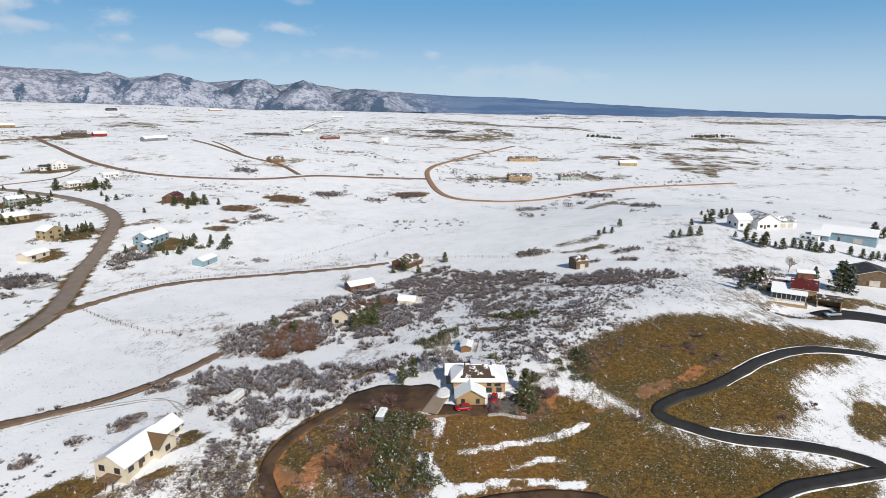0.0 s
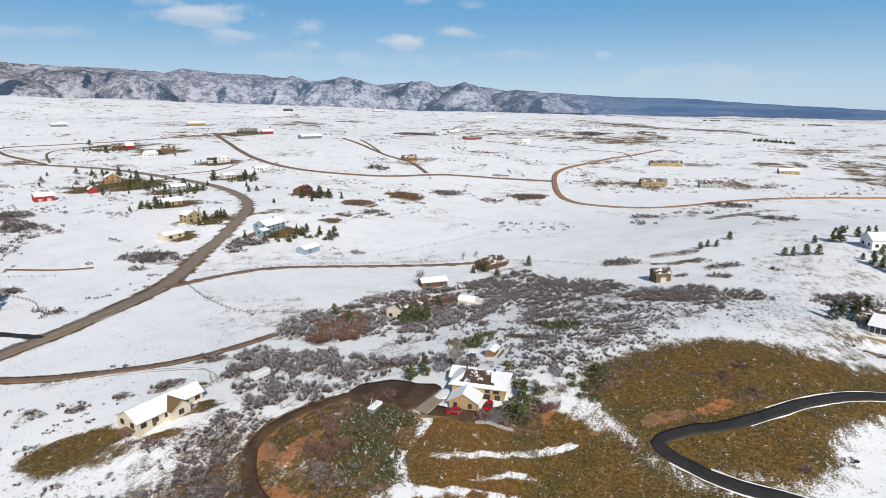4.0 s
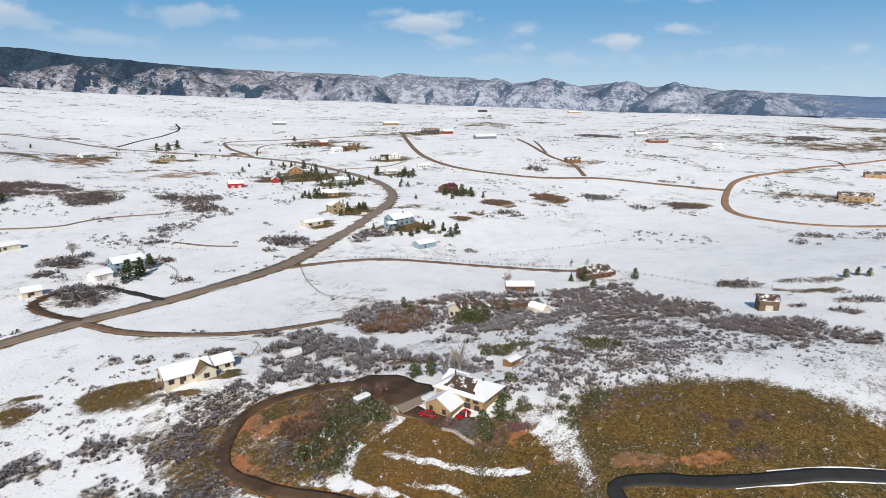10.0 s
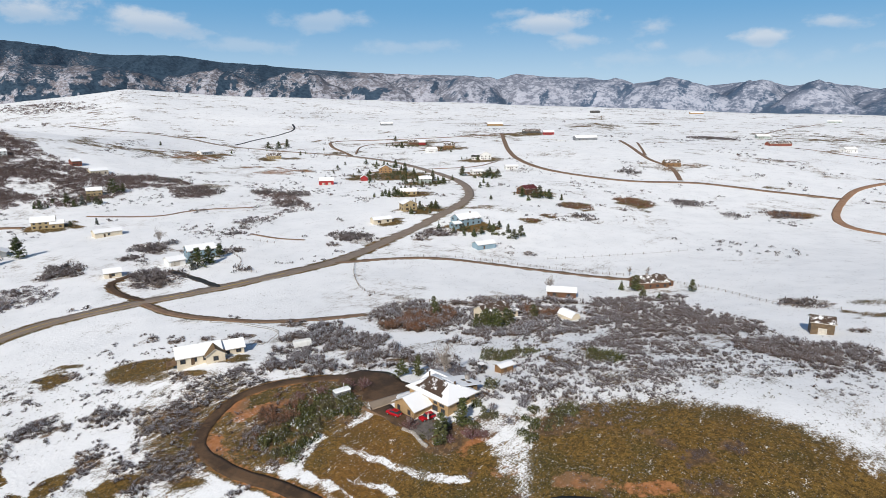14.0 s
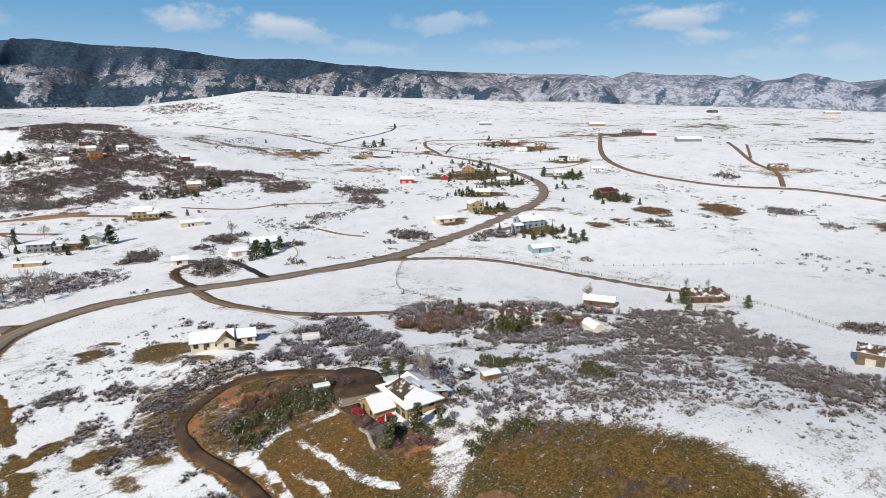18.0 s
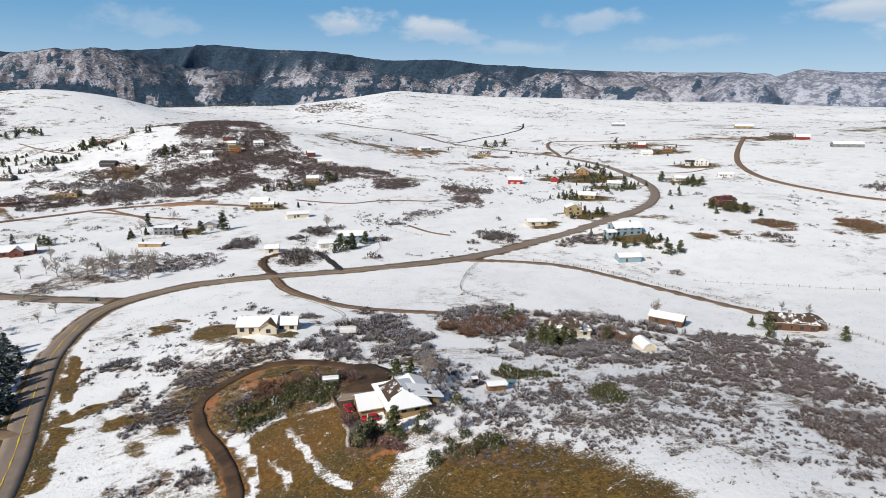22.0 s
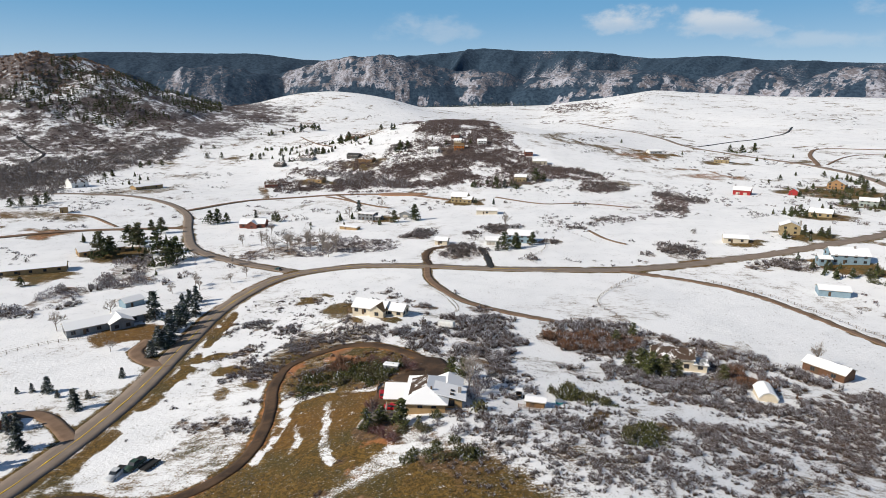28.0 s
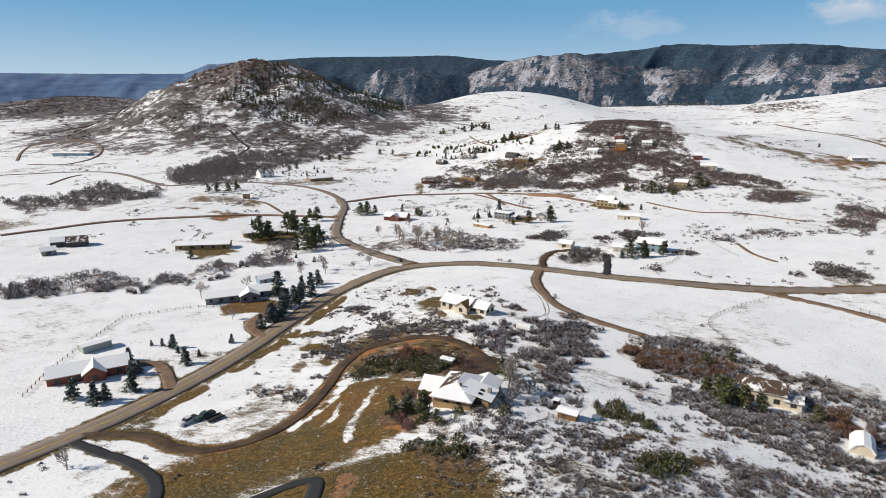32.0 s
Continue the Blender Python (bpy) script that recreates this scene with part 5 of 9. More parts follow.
M_BROWN_TRIM = material("brown_trim", two_tone((0.12, 0.075, 0.045), (0.09, 0.06, 0.035), 2.0), 0.6)
M_GLASS = material("dark_window_glass", lambda n, v: n.mix(n.noise(v, 0.8, 2.0), (0.02, 0.025, 0.03), (0.05, 0.06, 0.07)), 0.08)
M_PLANK = material("weathered_planks", two_tone((0.22, 0.135, 0.075), (0.14, 0.085, 0.05), 1.2, (0.30, 0.22, 0.15), 6), 0.85, bump=0.02, bump_scale=6)
M_METAL = material("galvanised_metal", two_tone((0.42, 0.44, 0.45), (0.34, 0.36, 0.37), 0.8), 0.4, 0.6)
M_STONE = material("grey_stone", two_tone((0.26, 0.23, 0.20), (0.36, 0.32, 0.28), 1.5, (0.75, 0.76, 0.78), 2.5), 0.9, bump=0.04, bump_scale=3)
M_CONCRETE = material("stained_concrete", two_tone((0.30, 0.24, 0.18), (0.38, 0.32, 0.25), 0.6), 0.9)

shared = {}


def window_meshes(w, h):
    if (w, h) not in shared:
        s = Solid()
        for x0, x1, z0, z1 in ((-w / 2 - 0.1, w / 2 + 0.1, -0.1, 0), (-w / 2 - 0.1, w / 2 + 0.1, h, h + 0.1), (-w / 2 - 0.1, -w / 2, 0, h), (w / 2, w / 2 + 0.1, 0, h), (-0.03, 0.03, 0, h)):
            s.box(x0, x1, -0.09, 0.02, z0, z1)
        shared[w, h] = s.mesh("frame", [M_BROWN_TRIM]), Solid().box(-w / 2, w / 2, -0.05, 0.01, 0, h).mesh("pane", [M_GLASS])
    return shared[w, h]


def add_window(parent, x, y, z, turn, w=1.3, h=1.2):
    frame_mesh, pane_mesh = window_meshes(w, h)
    ob = part("window", frame_mesh, parent, pose(x, y, z, 0, 0, turn))
    part("pane", pane_mesh, ob)


def add_door(parent, x, y, z, turn, w=1.0, h=2.05, mat=M_BROWN_TRIM, name="door"):
    s = Solid().box(-w / 2, w / 2, -0.08, 0.02, 0, h)
    k = max(1, round(h / 0.6))
    for i in range(k):
        s.box(-w / 2 + 0.12, w / 2 - 0.12, -0.11, -0.08, h * i / k + 0.1, h * (i + 1) / k - 0.08)
    part(name, s.mesh(name, [mat]), parent, pose(x, y, z, 0, 0, turn))


def gable_walls(s, x0, x1, y0, y1, z0, ze, zr, axis):
    """A five-sided prism: walls with gables at the ends of the ridge."""
    if axis == "x":
        m = (y0 + y1) / 2
        s.loft([[(x, y0, z0), (x, y1, z0), (x, y1, ze), (x, m, zr), (x, y0, ze)] for x in (x0, x1)])
    else:
        m = (x0 + x1) / 2
        s.loft([[(x0, y, z0), (x1, y, z0), (x1, y, ze), (m, y, zr), (x0, y, ze)] for y in (y0, y1)])


def gable_roof(s, x0, x1, y0, y1, ze, zr, axis, over=0.45, thick=0.24):
    """Two sloping slabs; their top is material 0, edges 1. Half b may be told apart as material 2."""
    if axis == "y":
        t = Solid()
        gable_roof(t, y0, y1, x0, x1, ze, zr, "x", over, thick)
        k = len(s.v)
        s.v += [(p[1], p[0], p[2]) for p in t.v]
        s.f += [tuple(k + i for i in reversed(f)) for f in t.f]
        s.m += t.m
        return
    m, half = (y0 + y1) / 2, (y1 - y0) / 2
    drop = over * (zr - ze) / half
    a, b = x0 - over, x1 + over
    for side in (-1, 1):
        e = m + side * (half + over)
        p = [(e, ze - drop + 0.02), (e, ze - drop + thick), (m, zr + thick), (m, zr + 0.02)]
        lo, hi = [(a, y, z) for y, z in p], [(b, y, z) for y, z in p]
        order = (lambda q: q) if side > 0 else (lambda q: list(reversed(q)))
        s.face(order([hi[1], hi[2], lo[2], lo[1]]), 0)
        s.face(order([lo[0], lo[3], hi[3], hi[0]]), 1)
        s.face(order([lo[0], hi[0], hi[1], lo[1]]), 1)
        s.face(order([lo[3], lo[0], lo[1], lo[2]]), 1)
        s.face(order([hi[0], hi[3], hi[2], hi[1]]), 1)


def hip_roof(s, x0, x1, y0, y1, ze, zr, ridge, over=0.5, thick=0.24, south=0):
    """A hip roof with its ridge along x, from ridge[0] to ridge[1]; south is the material of its low-y slope."""
    x0, x1, y0, y1 = x0 - over, x1 + over, y0 - over, y1 + over
    m = (y0 + y1) / 2
    lo = [(x0, y0, ze), (x1, y0, ze), (x1, y1, ze), (x0, y1, ze)]
    up = [(x, y, ze + thick) for x, y, _ in lo]
    r0, r1 = (ridge[0], m, zr), (ridge[1], m, zr)
    s.face(lo[::-1], 1)
    for i in range(4):
        s.face([lo[i], lo[(i + 1) % 4], up[(i + 1) % 4], up[i]], 1)
    s.face([up[0], up[1], r1, r0], south)
    s.face([up[1], up[2], r1], 0)
    s.face([up[2], up[3], r0, r1], 0)
    s.face([up[3], up[0], r0], 0)


def building(name, label, category, x, y, turn, blocks, wall, roof="snow", trim=None, chimney=None, garage=None, group="", sink=1.6, door=True):
    """A house of gabled blocks. x, y: the middle of its front wall, which lies along turn; the house lies to the left of that way.
    Each block: x0, x1, y0, y1, eave, ridge, axis of the ridge, windows at the front, back and sides."""
    z = float(np.median(ground(np.array([x, x - math.sin(radians(turn)) * 5]), np.array([y, y + math.cos(radians(turn)) * 5]))))
    home = thing(name, label, category, x, y, turn, group, z)
    trim = trim or M_TRIM
    for k, (x0, x1, y0, y1, ze, zr, axis, front, back, sides) in enumerate(blocks):
        s = Solid()
        gable_walls(s, x0, x1, y0, y1, -sink, ze, zr, axis)
        part("wall", s.mesh("wall", [WALL[wall]]), home)
        s = Solid()
        gable_roof(s, x0, x1, y0, y1, ze, zr, axis)
        part("roof", s.mesh("roof", [ROOF[roof if isinstance(roof, str) else roof[k]], trim]), home)
        storeys = [0.9] if ze < 4.4 else [0.9, 3.6]
        for sill in storeys:
            for i in range(front):
                add_window(home, x0 + (x1 - x0) * (i + 0.5) / front, y0, sill, 0)
            for i in range(back):
                add_window(home, x0 + (x1 - x0) * (i + 0.5) / back, y1, sill, 180)
            for i in range(sides):
                yy = y0 + (y1 - y0) * (i + 0.5) / sides
                add_window(home, x1, yy, sill, 90)
                add_window(home, x0, yy, sill, -90)
    if door:
        b = blocks[0]
        add_door(home, b[0] + (b[1] - b[0]) * 0.34, b[2], 0.05, 0)
    if garage:
        for gx, gy, gturn, gw in garage:
            add_door(home, gx, gy, 0.05, gturn, gw, 2.2, M_TRIM, "garage_door")
    if chimney:
        cx, cy, top = chimney
        s = Solid().box(cx - 0.45, cx + 0.45, cy - 0.4, cy + 0.4, 2.0, top).box(cx - 0.55, cx + 0.55, cy - 0.5, cy + 0.5, top, top + 0.15)
        part("chimney", s.mesh("chimney", [M_STONE]), home)
    return home


def simple(name, label, category, x, y, turn, long, deep, eave, rise, wall, roof="snow", axis="x", front=2, back=1, sides=1, **more):
    return building(name, label, category, x, y, turn, [(-long / 2, long / 2, 0, deep, eave, eave + rise, axis, front, back, sides)], wall, roof, **more)

# ---- plants ----
def island_paint(cols, weights):
    """Each twig or leaf takes one of the colours."""
    def paint(n, vec):
        r = n.add("ShaderNodeNewGeometry").outputs["Random Per Island"]
        ramp = n.add("ShaderNodeValToRGB", r)
        el = ramp.color_ramp.elements
        while len(el) < len(cols):
            el.new(0.5)
        ramp.color_ramp.interpolation = "CONSTANT"
        at = 0.0
        for e, c, w in zip(el, cols, weights):
            e.position, e.color = at, (*c, 1)
            at += w
        return n.mix(n.step(n.noise(vec, 0.15, 3.0), 0.4, 0.7), ramp.outputs[0], n.mix(0.35, ramp.outputs[0], (0.16, 0.11, 0.085)))
    return paint


M_TWIG = material("frosted_oak_twigs", island_paint([(0.090, 0.068, 0.066), (0.165, 0.142, 0.145), (0.28, 0.26, 0.275), (0.58, 0.58, 0.62)], [0.31, 0.29, 0.24, 0.16]), 0.9)
M_FIELD_TWIG = material("dull_grey_twigs", island_paint([(0.060, 0.049, 0.046), (0.105, 0.088, 0.085), (0.165, 0.148, 0.150), (0.36, 0.35, 0.37)], [0.34, 0.34, 0.25, 0.07]), 0.9)
# brown stems, their colour darkened for the shade inside a bush
M_FOOT = material("shaded_brown_oak_stems", island_paint([(0.036, 0.026, 0.021), (0.070, 0.048, 0.035), (0.125, 0.078, 0.048)], [0.38, 0.36, 0.26]), 0.95)
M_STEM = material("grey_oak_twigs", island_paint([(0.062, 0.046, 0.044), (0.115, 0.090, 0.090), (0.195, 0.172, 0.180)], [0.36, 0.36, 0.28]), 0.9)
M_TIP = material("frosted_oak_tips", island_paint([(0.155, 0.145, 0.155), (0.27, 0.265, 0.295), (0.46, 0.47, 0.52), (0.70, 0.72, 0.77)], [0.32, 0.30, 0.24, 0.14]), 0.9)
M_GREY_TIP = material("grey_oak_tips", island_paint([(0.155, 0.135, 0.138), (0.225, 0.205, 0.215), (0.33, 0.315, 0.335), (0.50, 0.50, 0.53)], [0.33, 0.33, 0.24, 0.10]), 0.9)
M_RED_TIP = material("rust_oak_leaves", island_paint([(0.19, 0.085, 0.045), (0.27, 0.125, 0.065), (0.24, 0.16, 0.115), (0.42, 0.37, 0.35)], [0.36, 0.34, 0.22, 0.08]), 0.9)
M_RED_STEM = material("rust_oak_twigs", island_paint([(0.11, 0.055, 0.035), (0.18, 0.085, 0.048), (0.17, 0.115, 0.085)], [0.36, 0.36, 0.28]), 0.9)
FROSTED, GREYED, RUSTED, MIXED_OAK = [M_FOOT, M_STEM, M_TIP], [M_FOOT, M_STEM, M_GREY_TIP], [M_FOOT, M_RED_STEM, M_RED_TIP], [M_FOOT, M_RED_STEM, M_TIP]
M_RUST = material("rust_coloured_oak_leaves", island_paint([(0.15, 0.075, 0.045), (0.24, 0.11, 0.06), (0.20, 0.14, 0.105), (0.36, 0.33, 0.32)], [0.34, 0.34, 0.24, 0.08]), 0.9)
M_KNOLL_TWIG = material("brown_oak_twigs", island_paint([(0.090, 0.062, 0.055), (0.150, 0.105, 0.095), (0.20, 0.160, 0.155), (0.36, 0.33, 0.34)], [0.34, 0.34, 0.24, 0.08]), 0.9)
M_GROVE = material("pale_grove_twigs", island_paint([(0.115, 0.090, 0.080), (0.185, 0.155, 0.14), (0.27, 0.245, 0.235), (0.42, 0.42, 0.44)], [0.30, 0.34, 0.26, 0.10]), 0.9)
M_JUNIPER = material("snow_dusted_juniper", island_paint([(0.030, 0.036, 0.012), (0.072, 0.080, 0.026), (0.165, 0.160, 0.056), (0.60, 0.62, 0.65)], [0.38, 0.32, 0.24, 0.06]), 0.85)
M_NEEDLE = material("pine_needles", island_paint([(0.030, 0.042, 0.016), (0.060, 0.078, 0.026), (0.115, 0.125, 0.042), (0.50, 0.52, 0.55)], [0.34, 0.36, 0.27, 0.03]), 0.8)
M_BLUE_NEEDLE = material("spruce_needles", island_paint([(0.030, 0.044, 0.036), (0.058, 0.078, 0.064), (0.100, 0.125, 0.105), (0.58, 0.61, 0.65)], [0.33, 0.33, 0.22, 0.12]), 0.8)
M_BARK = material("rough_bark", two_tone((0.13, 0.085, 0.055), (0.20, 0.14, 0.10), 3.0), 0.95)
M_PALE_BARK = material("pale_cottonwood_bark", two_tone((0.24, 0.20, 0.165), (0.34, 0.29, 0.25), 2.0), 0.95)

rng = np.random.RandomState(21)


def twig_ball(n, wide=0.075, long=0.55, flat=0.75, lift=0.35):
    """A bush of one metre radius, made of n slivers that stand out of a dome. Returns vertices, three to a sliver."""
    out = np.zeros((n, 3, 3))
    az, up = rng.rand(n) * 2 * np.pi, np.arccos(rng.rand(n) ** 0.8)
    d = np.stack([np.cos(az) * np.sin(up), np.sin(az) * np.sin(up), np.cos(up)], 1)
    reach = (0.72 + 0.28 * rng.rand(n)) * (0.82 + 0.22 * np.sin(3 * az + rng.rand() * 6) * np.sin(up))
    tip = d * reach[:, None] * [1, 1, flat * 1.25] + [0, 0, 0.05]
    way = d * 0.8 + [0, 0, lift] + rng.randn(n, 3) * 0.30
    way /= np.linalg.norm(way, axis=1)[:, None]
    root = tip - way * (long * (0.6 + 0.8 * rng.rand(n)))[:, None]
    root[:, 2] = np.maximum(root[:, 2], 0.0)
    side = np.cross(way, rng.randn(n, 3))
    side /= np.linalg.norm(side, axis=1)[:, None] + 1e-6
    w = wide * (0.6 + 0.8 * rng.rand(n))[:, None]
    out[:, 0], out[:, 1], out[:, 2] = tip, root + side * w, root - side * w
    return out.reshape(-1, 3)


def brush_ball(n, wide=0.03, long=0.42, flat=0.8):
    """A leafless bush of one metre radius: stems that fan out from the foot, thick with short crooked twigs."""
    stems = max(5, n // 14)
    out = np.zeros((n, 3, 3))
    az, lean = rng.rand(stems) * 6.283, rng.rand(stems) ** 0.6 * 1.15
    d = np.stack([np.cos(az) * np.sin(lean), np.sin(az) * np.sin(lean), np.cos(lean) * flat * 1.2], 1)
    reach = 0.75 + 0.35 * rng.rand(stems)
    which, t = rng.randint(stems, size=n), 0.35 + 0.65 * rng.rand(n) ** 0.6
    which[:stems], t[:stems] = np.arange(stems), 0.9
    base = d[which] * (reach[which] * t)[:, None] + rng.randn(n, 3) * 0.07
    way = d[which] * 0.9 + rng.randn(n, 3) * 0.55 + [0, 0, 0.25]
    way /= np.linalg.norm(way, axis=1)[:, None]
    tip = base + way * (long * (0.4 + 0.6 * rng.rand(n)))[:, None]
    base[:stems], tip[:stems] = d * 0.05, d * reach[:, None] * 1.05
    side = np.cross(way, rng.randn(n, 3))
    side /= np.linalg.norm(side, axis=1)[:, None] + 1e-6
    w = wide * (0.6 + 0.8 * rng.rand(n))[:, None]
    base[:, 2], tip[:, 2] = np.maximum(base[:, 2], 0), np.maximum(tip[:, 2], 0.03)
    out[:, 0], out[:, 1], out[:, 2] = tip, base + side * w, base - side * w
    return out.reshape(-1, 3)


def leaf_ball(n, size=0.2, flat=0.8):
    """A leafy clump of one metre radius, of n small triangles."""
    az, up = rng.rand(n) * 2 * np.pi, np.arccos(rng.rand(n))
    d = np.stack([np.cos(az) * np.sin(up), np.sin(az) * np.sin(up), np.cos(up)], 1)
    c = d * (0.45 + 0.55 * rng.rand(n) ** 0.5)[:, None] * (0.85 + 0.2 * np.sin(4 * az)[:, None]) * [1, 1, flat]
    tri = rng.randn(n, 3, 3) * size
    return (c[:, None] + tri).reshape(-1, 3)


def strew(name, label, category, mats, protos, x, y, size, tall=None):
    """One mesh of many plants, each a turned and scaled copy of one of the shapes."""
    x, y, size = (np.asarray(v, float) for v in (x, y, size))
    tall = size if tall is None else tall
    kind, turn = rng.randint(len(protos), size=len(x)), rng.rand(len(x)) * 2 * np.pi
    z = ground(x, y) - 0.05
    chunks, tiers = [], []
    for k, p in enumerate(protos):
        tier = None
        if len(p) == 2:
            p, tier = p
        i = np.where(kind == k)[0]
        if not len(i):
            continue
        c, s = np.cos(turn[i])[:, None], np.sin(turn[i])[:, None]
        px, py = p[None, :, 0] * size[i, None], p[None, :, 1] * size[i, None]
        chunks.append(np.stack([px * c - py * s + x[i, None], px * s + py * c + y[i, None], p[None, :, 2] * tall[i, None] + z[i, None]], -1).reshape(-1, 3))
        if tier is not None:
            tiers.append(np.tile(tier, len(i)))
    v = np.concatenate(chunks)
    if tiers:
        me = mesh_from(name, v, np.arange(len(v)).reshape(-1, 3), mats, np.concatenate(tiers), flat=True)
        return tagged(new(name, me), label, category, kind="stuff")
    mixed = rng.randint(len(mats), size=len(v) // 3) if len(mats) > 1 else None
    me = mesh_from(name, v, np.arange(len(v)).reshape(-1, 3), mats, mixed, flat=True)
    return tagged(new(name, me), label, category, kind="stuff")


def fill(rings, gap, clear=1.5, patchy=0.0, cell=14.0):
    """Places strewn over polygons, about gap metres apart, keeping off roads and houses."""
    xs, ys = [], []
    for ring in rings:
        lo, hi = np.min(ring, 0), np.max(ring, 0)
        n = int((hi[0] - lo[0]) * (hi[1] - lo[1]) / gap**2)
        x, y = lo[0] + rng.rand(n) * (hi[0] - lo[0]), lo[1] + rng.rand(n) * (hi[1] - lo[1])
        keep = inside(x + wavy(x, y, 6) * 2 + 3 * wavy(x, y, 17), y + wavy(y, x, 6) * 2 + 3 * wavy(y, x, 17), ring)
        if patchy:
            keep &= layered(x, y, cell, 2) > 0.50 * patchy - 0.48 + 0.22 * (rng.rand(n) - 0.5)
        xs.append(x[keep]), ys.append(y[keep])
    x, y = np.concatenate(xs), np.concatenate(ys)
    return free_of(x, y, clear)


PADS = [(7, 147, 11), (6, 136, 9), (16, 132, 6), (24, 125, 8), (10, 122, 9), (-65, 123, 11), (62, 265, 7), (-38, 270, 8), (-16, 314, 11), (-14, 240, 7), (-33, 224, 6), (7, 174, 5), (-8, 150, 9), (-170, 355, 12), (-208, 140, 6), (-209, 170, 9), (120, 201, 12), (131, 186, 8), (-38, 220, 5)]


def free_of(x, y, clear):
    i = np.clip(np.searchsorted(GX, x) - 1, 0, len(GX) - 2)
    j = np.clip(np.searchsorted(GY, y) - 1, 0, len(GY) - 2)
    keep = road_gap[i, j] > clear
    for px, py, r in PADS:
        keep &= np.hypot(x - px, y - py) > r
    return x[keep], y[keep]


def round_clumps(spots, per):
    """Bushes gathered in round clumps: x, y, radius."""
    xs, ys, ss = [], [], []
    for cx, cy, r in spots:
        n = max(1, int(per * r * r))
        a, d = rng.rand(n) * 6.283, np.sqrt(rng.rand(n)) * r
        xs.append(cx + np.cos(a) * d), ys.append(cy + np.sin(a) * d * 0.8)
        ss.append((0.75 + 0.6 * rng.rand(n)) * min(1.9, 0.75 + 0.12 * r) * (1.15 - 0.45 * d / r))
    return np.concatenate(xs), np.concatenate(ys), np.concatenate(ss)


def oak_bush(n, flat, lobes):
    """A rounded leafless bush of one metre radius: lobes of fine upright twigs, frosted at the tips, brown at the foot
    and darkened there for shade.
    Returns vertices, three to a twig, and each twig's tier: foot, middle or tip."""
    a, r = rng.rand(lobes) * 6.283, 0.62 * np.sqrt(rng.rand(lobes))
    centre = np.stack([np.cos(a) * r, np.sin(a) * r, (0.10 + 0.30 * rng.rand(lobes)) * (1.1 - r)], 1)
    wide = 0.36 + 0.20 * rng.rand(lobes)
    of = rng.randint(lobes, size=n)
    az, up = rng.rand(n) * 6.283, np.arccos(rng.rand(n) ** 0.75)
    d = np.stack([np.cos(az) * np.sin(up), np.sin(az) * np.sin(up), np.cos(up) * 1.15 * flat + 0.15], 1)
    depth = rng.rand(n)
    base = centre[of] + d * (wide[of] * (0.25 + 0.45 * depth))[:, None]
    way = d + rng.randn(n, 3) * 0.60 + [0, 0, 0.15]
    way /= np.linalg.norm(way, axis=1)[:, None]
    tip = base + way * (0.15 + 0.18 * rng.rand(n))[:, None]
    side = np.cross(way, rng.randn(n, 3))
    side /= np.linalg.norm(side, axis=1)[:, None] + 1e-6
    w = (0.014 + 0.022 * rng.rand(n))[:, None]
    out = np.stack([tip, base + side * w, base - side * w], 1)
    core = n // 7   # dense crooked stems at the foot, coloured dark as the bush's shaded core
    out[:core] = centre[of[:core], None] * [1, 1, 0.6] + rng.randn(core, 3, 3) * [0.19, 0.19, 0.13]
    out[:, :, 2] = np.maximum(out[:, :, 2], 0.0)
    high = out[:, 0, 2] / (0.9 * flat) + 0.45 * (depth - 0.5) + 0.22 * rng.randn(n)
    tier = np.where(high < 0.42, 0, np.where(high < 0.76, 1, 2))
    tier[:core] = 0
    return out.reshape(-1, 3), tier


OAK = [oak_bush(n, fl, lobes) for n, fl, lobes in ((160, 0.85, 6), (170, 0.95, 7), (150, 0.75, 5), (165, 1.0, 6), (145, 0.7, 8), (155, 0.8, 4))]
FAR_OAK = []
for _ in range(7):   # low rounded bushes for the distance, of small twig tufts over a lumpy dome
    n = 34
    az, up = rng.rand(n) * 6.283, np.arccos(rng.rand(n) ** 0.8)
    d = np.stack([np.cos(az) * np.sin(up), np.sin(az) * np.sin(up), np.cos(up) * 0.80], 1) * (0.35 + 0.55 * rng.rand(n) ** 0.6)[:, None]
    FAR_OAK.append((d[:, None] + rng.randn(n, 3, 3) * [0.15, 0.15, 0.135]).reshape(-1, 3))
    FAR_OAK[-1][:, 2] = np.maximum(FAR_OAK[-1][:, 2], 0.0)
LEAFY = [leaf_ball(230, 0.092), leaf_ball(250, 0.09, 0.95), leaf_ball(210, 0.095, 0.7)]


x, y = fill(RIDGE_SCRUB, 2.5, patchy=0.75, cell=11)
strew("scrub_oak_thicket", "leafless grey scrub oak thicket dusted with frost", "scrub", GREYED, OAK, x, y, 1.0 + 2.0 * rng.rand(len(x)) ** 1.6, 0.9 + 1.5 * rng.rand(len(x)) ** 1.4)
x, y = fill(SLOPE_SCRUB, 2.2, patchy=0.35, cell=12)
strew("scrub_oak_thicket", "low grey scrub oak scattered on the snowy slope", "scrub", FROSTED, OAK, x, y, 0.5 + 0.9 * rng.rand(len(x)) ** 1.6, 0.7 + 0.8 * rng.rand(len(x)))
x, y = fill(CREST_SCRUB, 2.8, patchy=0.7, cell=12)
strew("scrub_oak_thicket", "grey scrub oak thicket along the snowy crest", "scrub", GREYED, OAK, x, y, 0.9 + 1.7 * rng.rand(len(x)) ** 1.5, 0.8 + 1.4 * rng.rand(len(x)) ** 1.4)
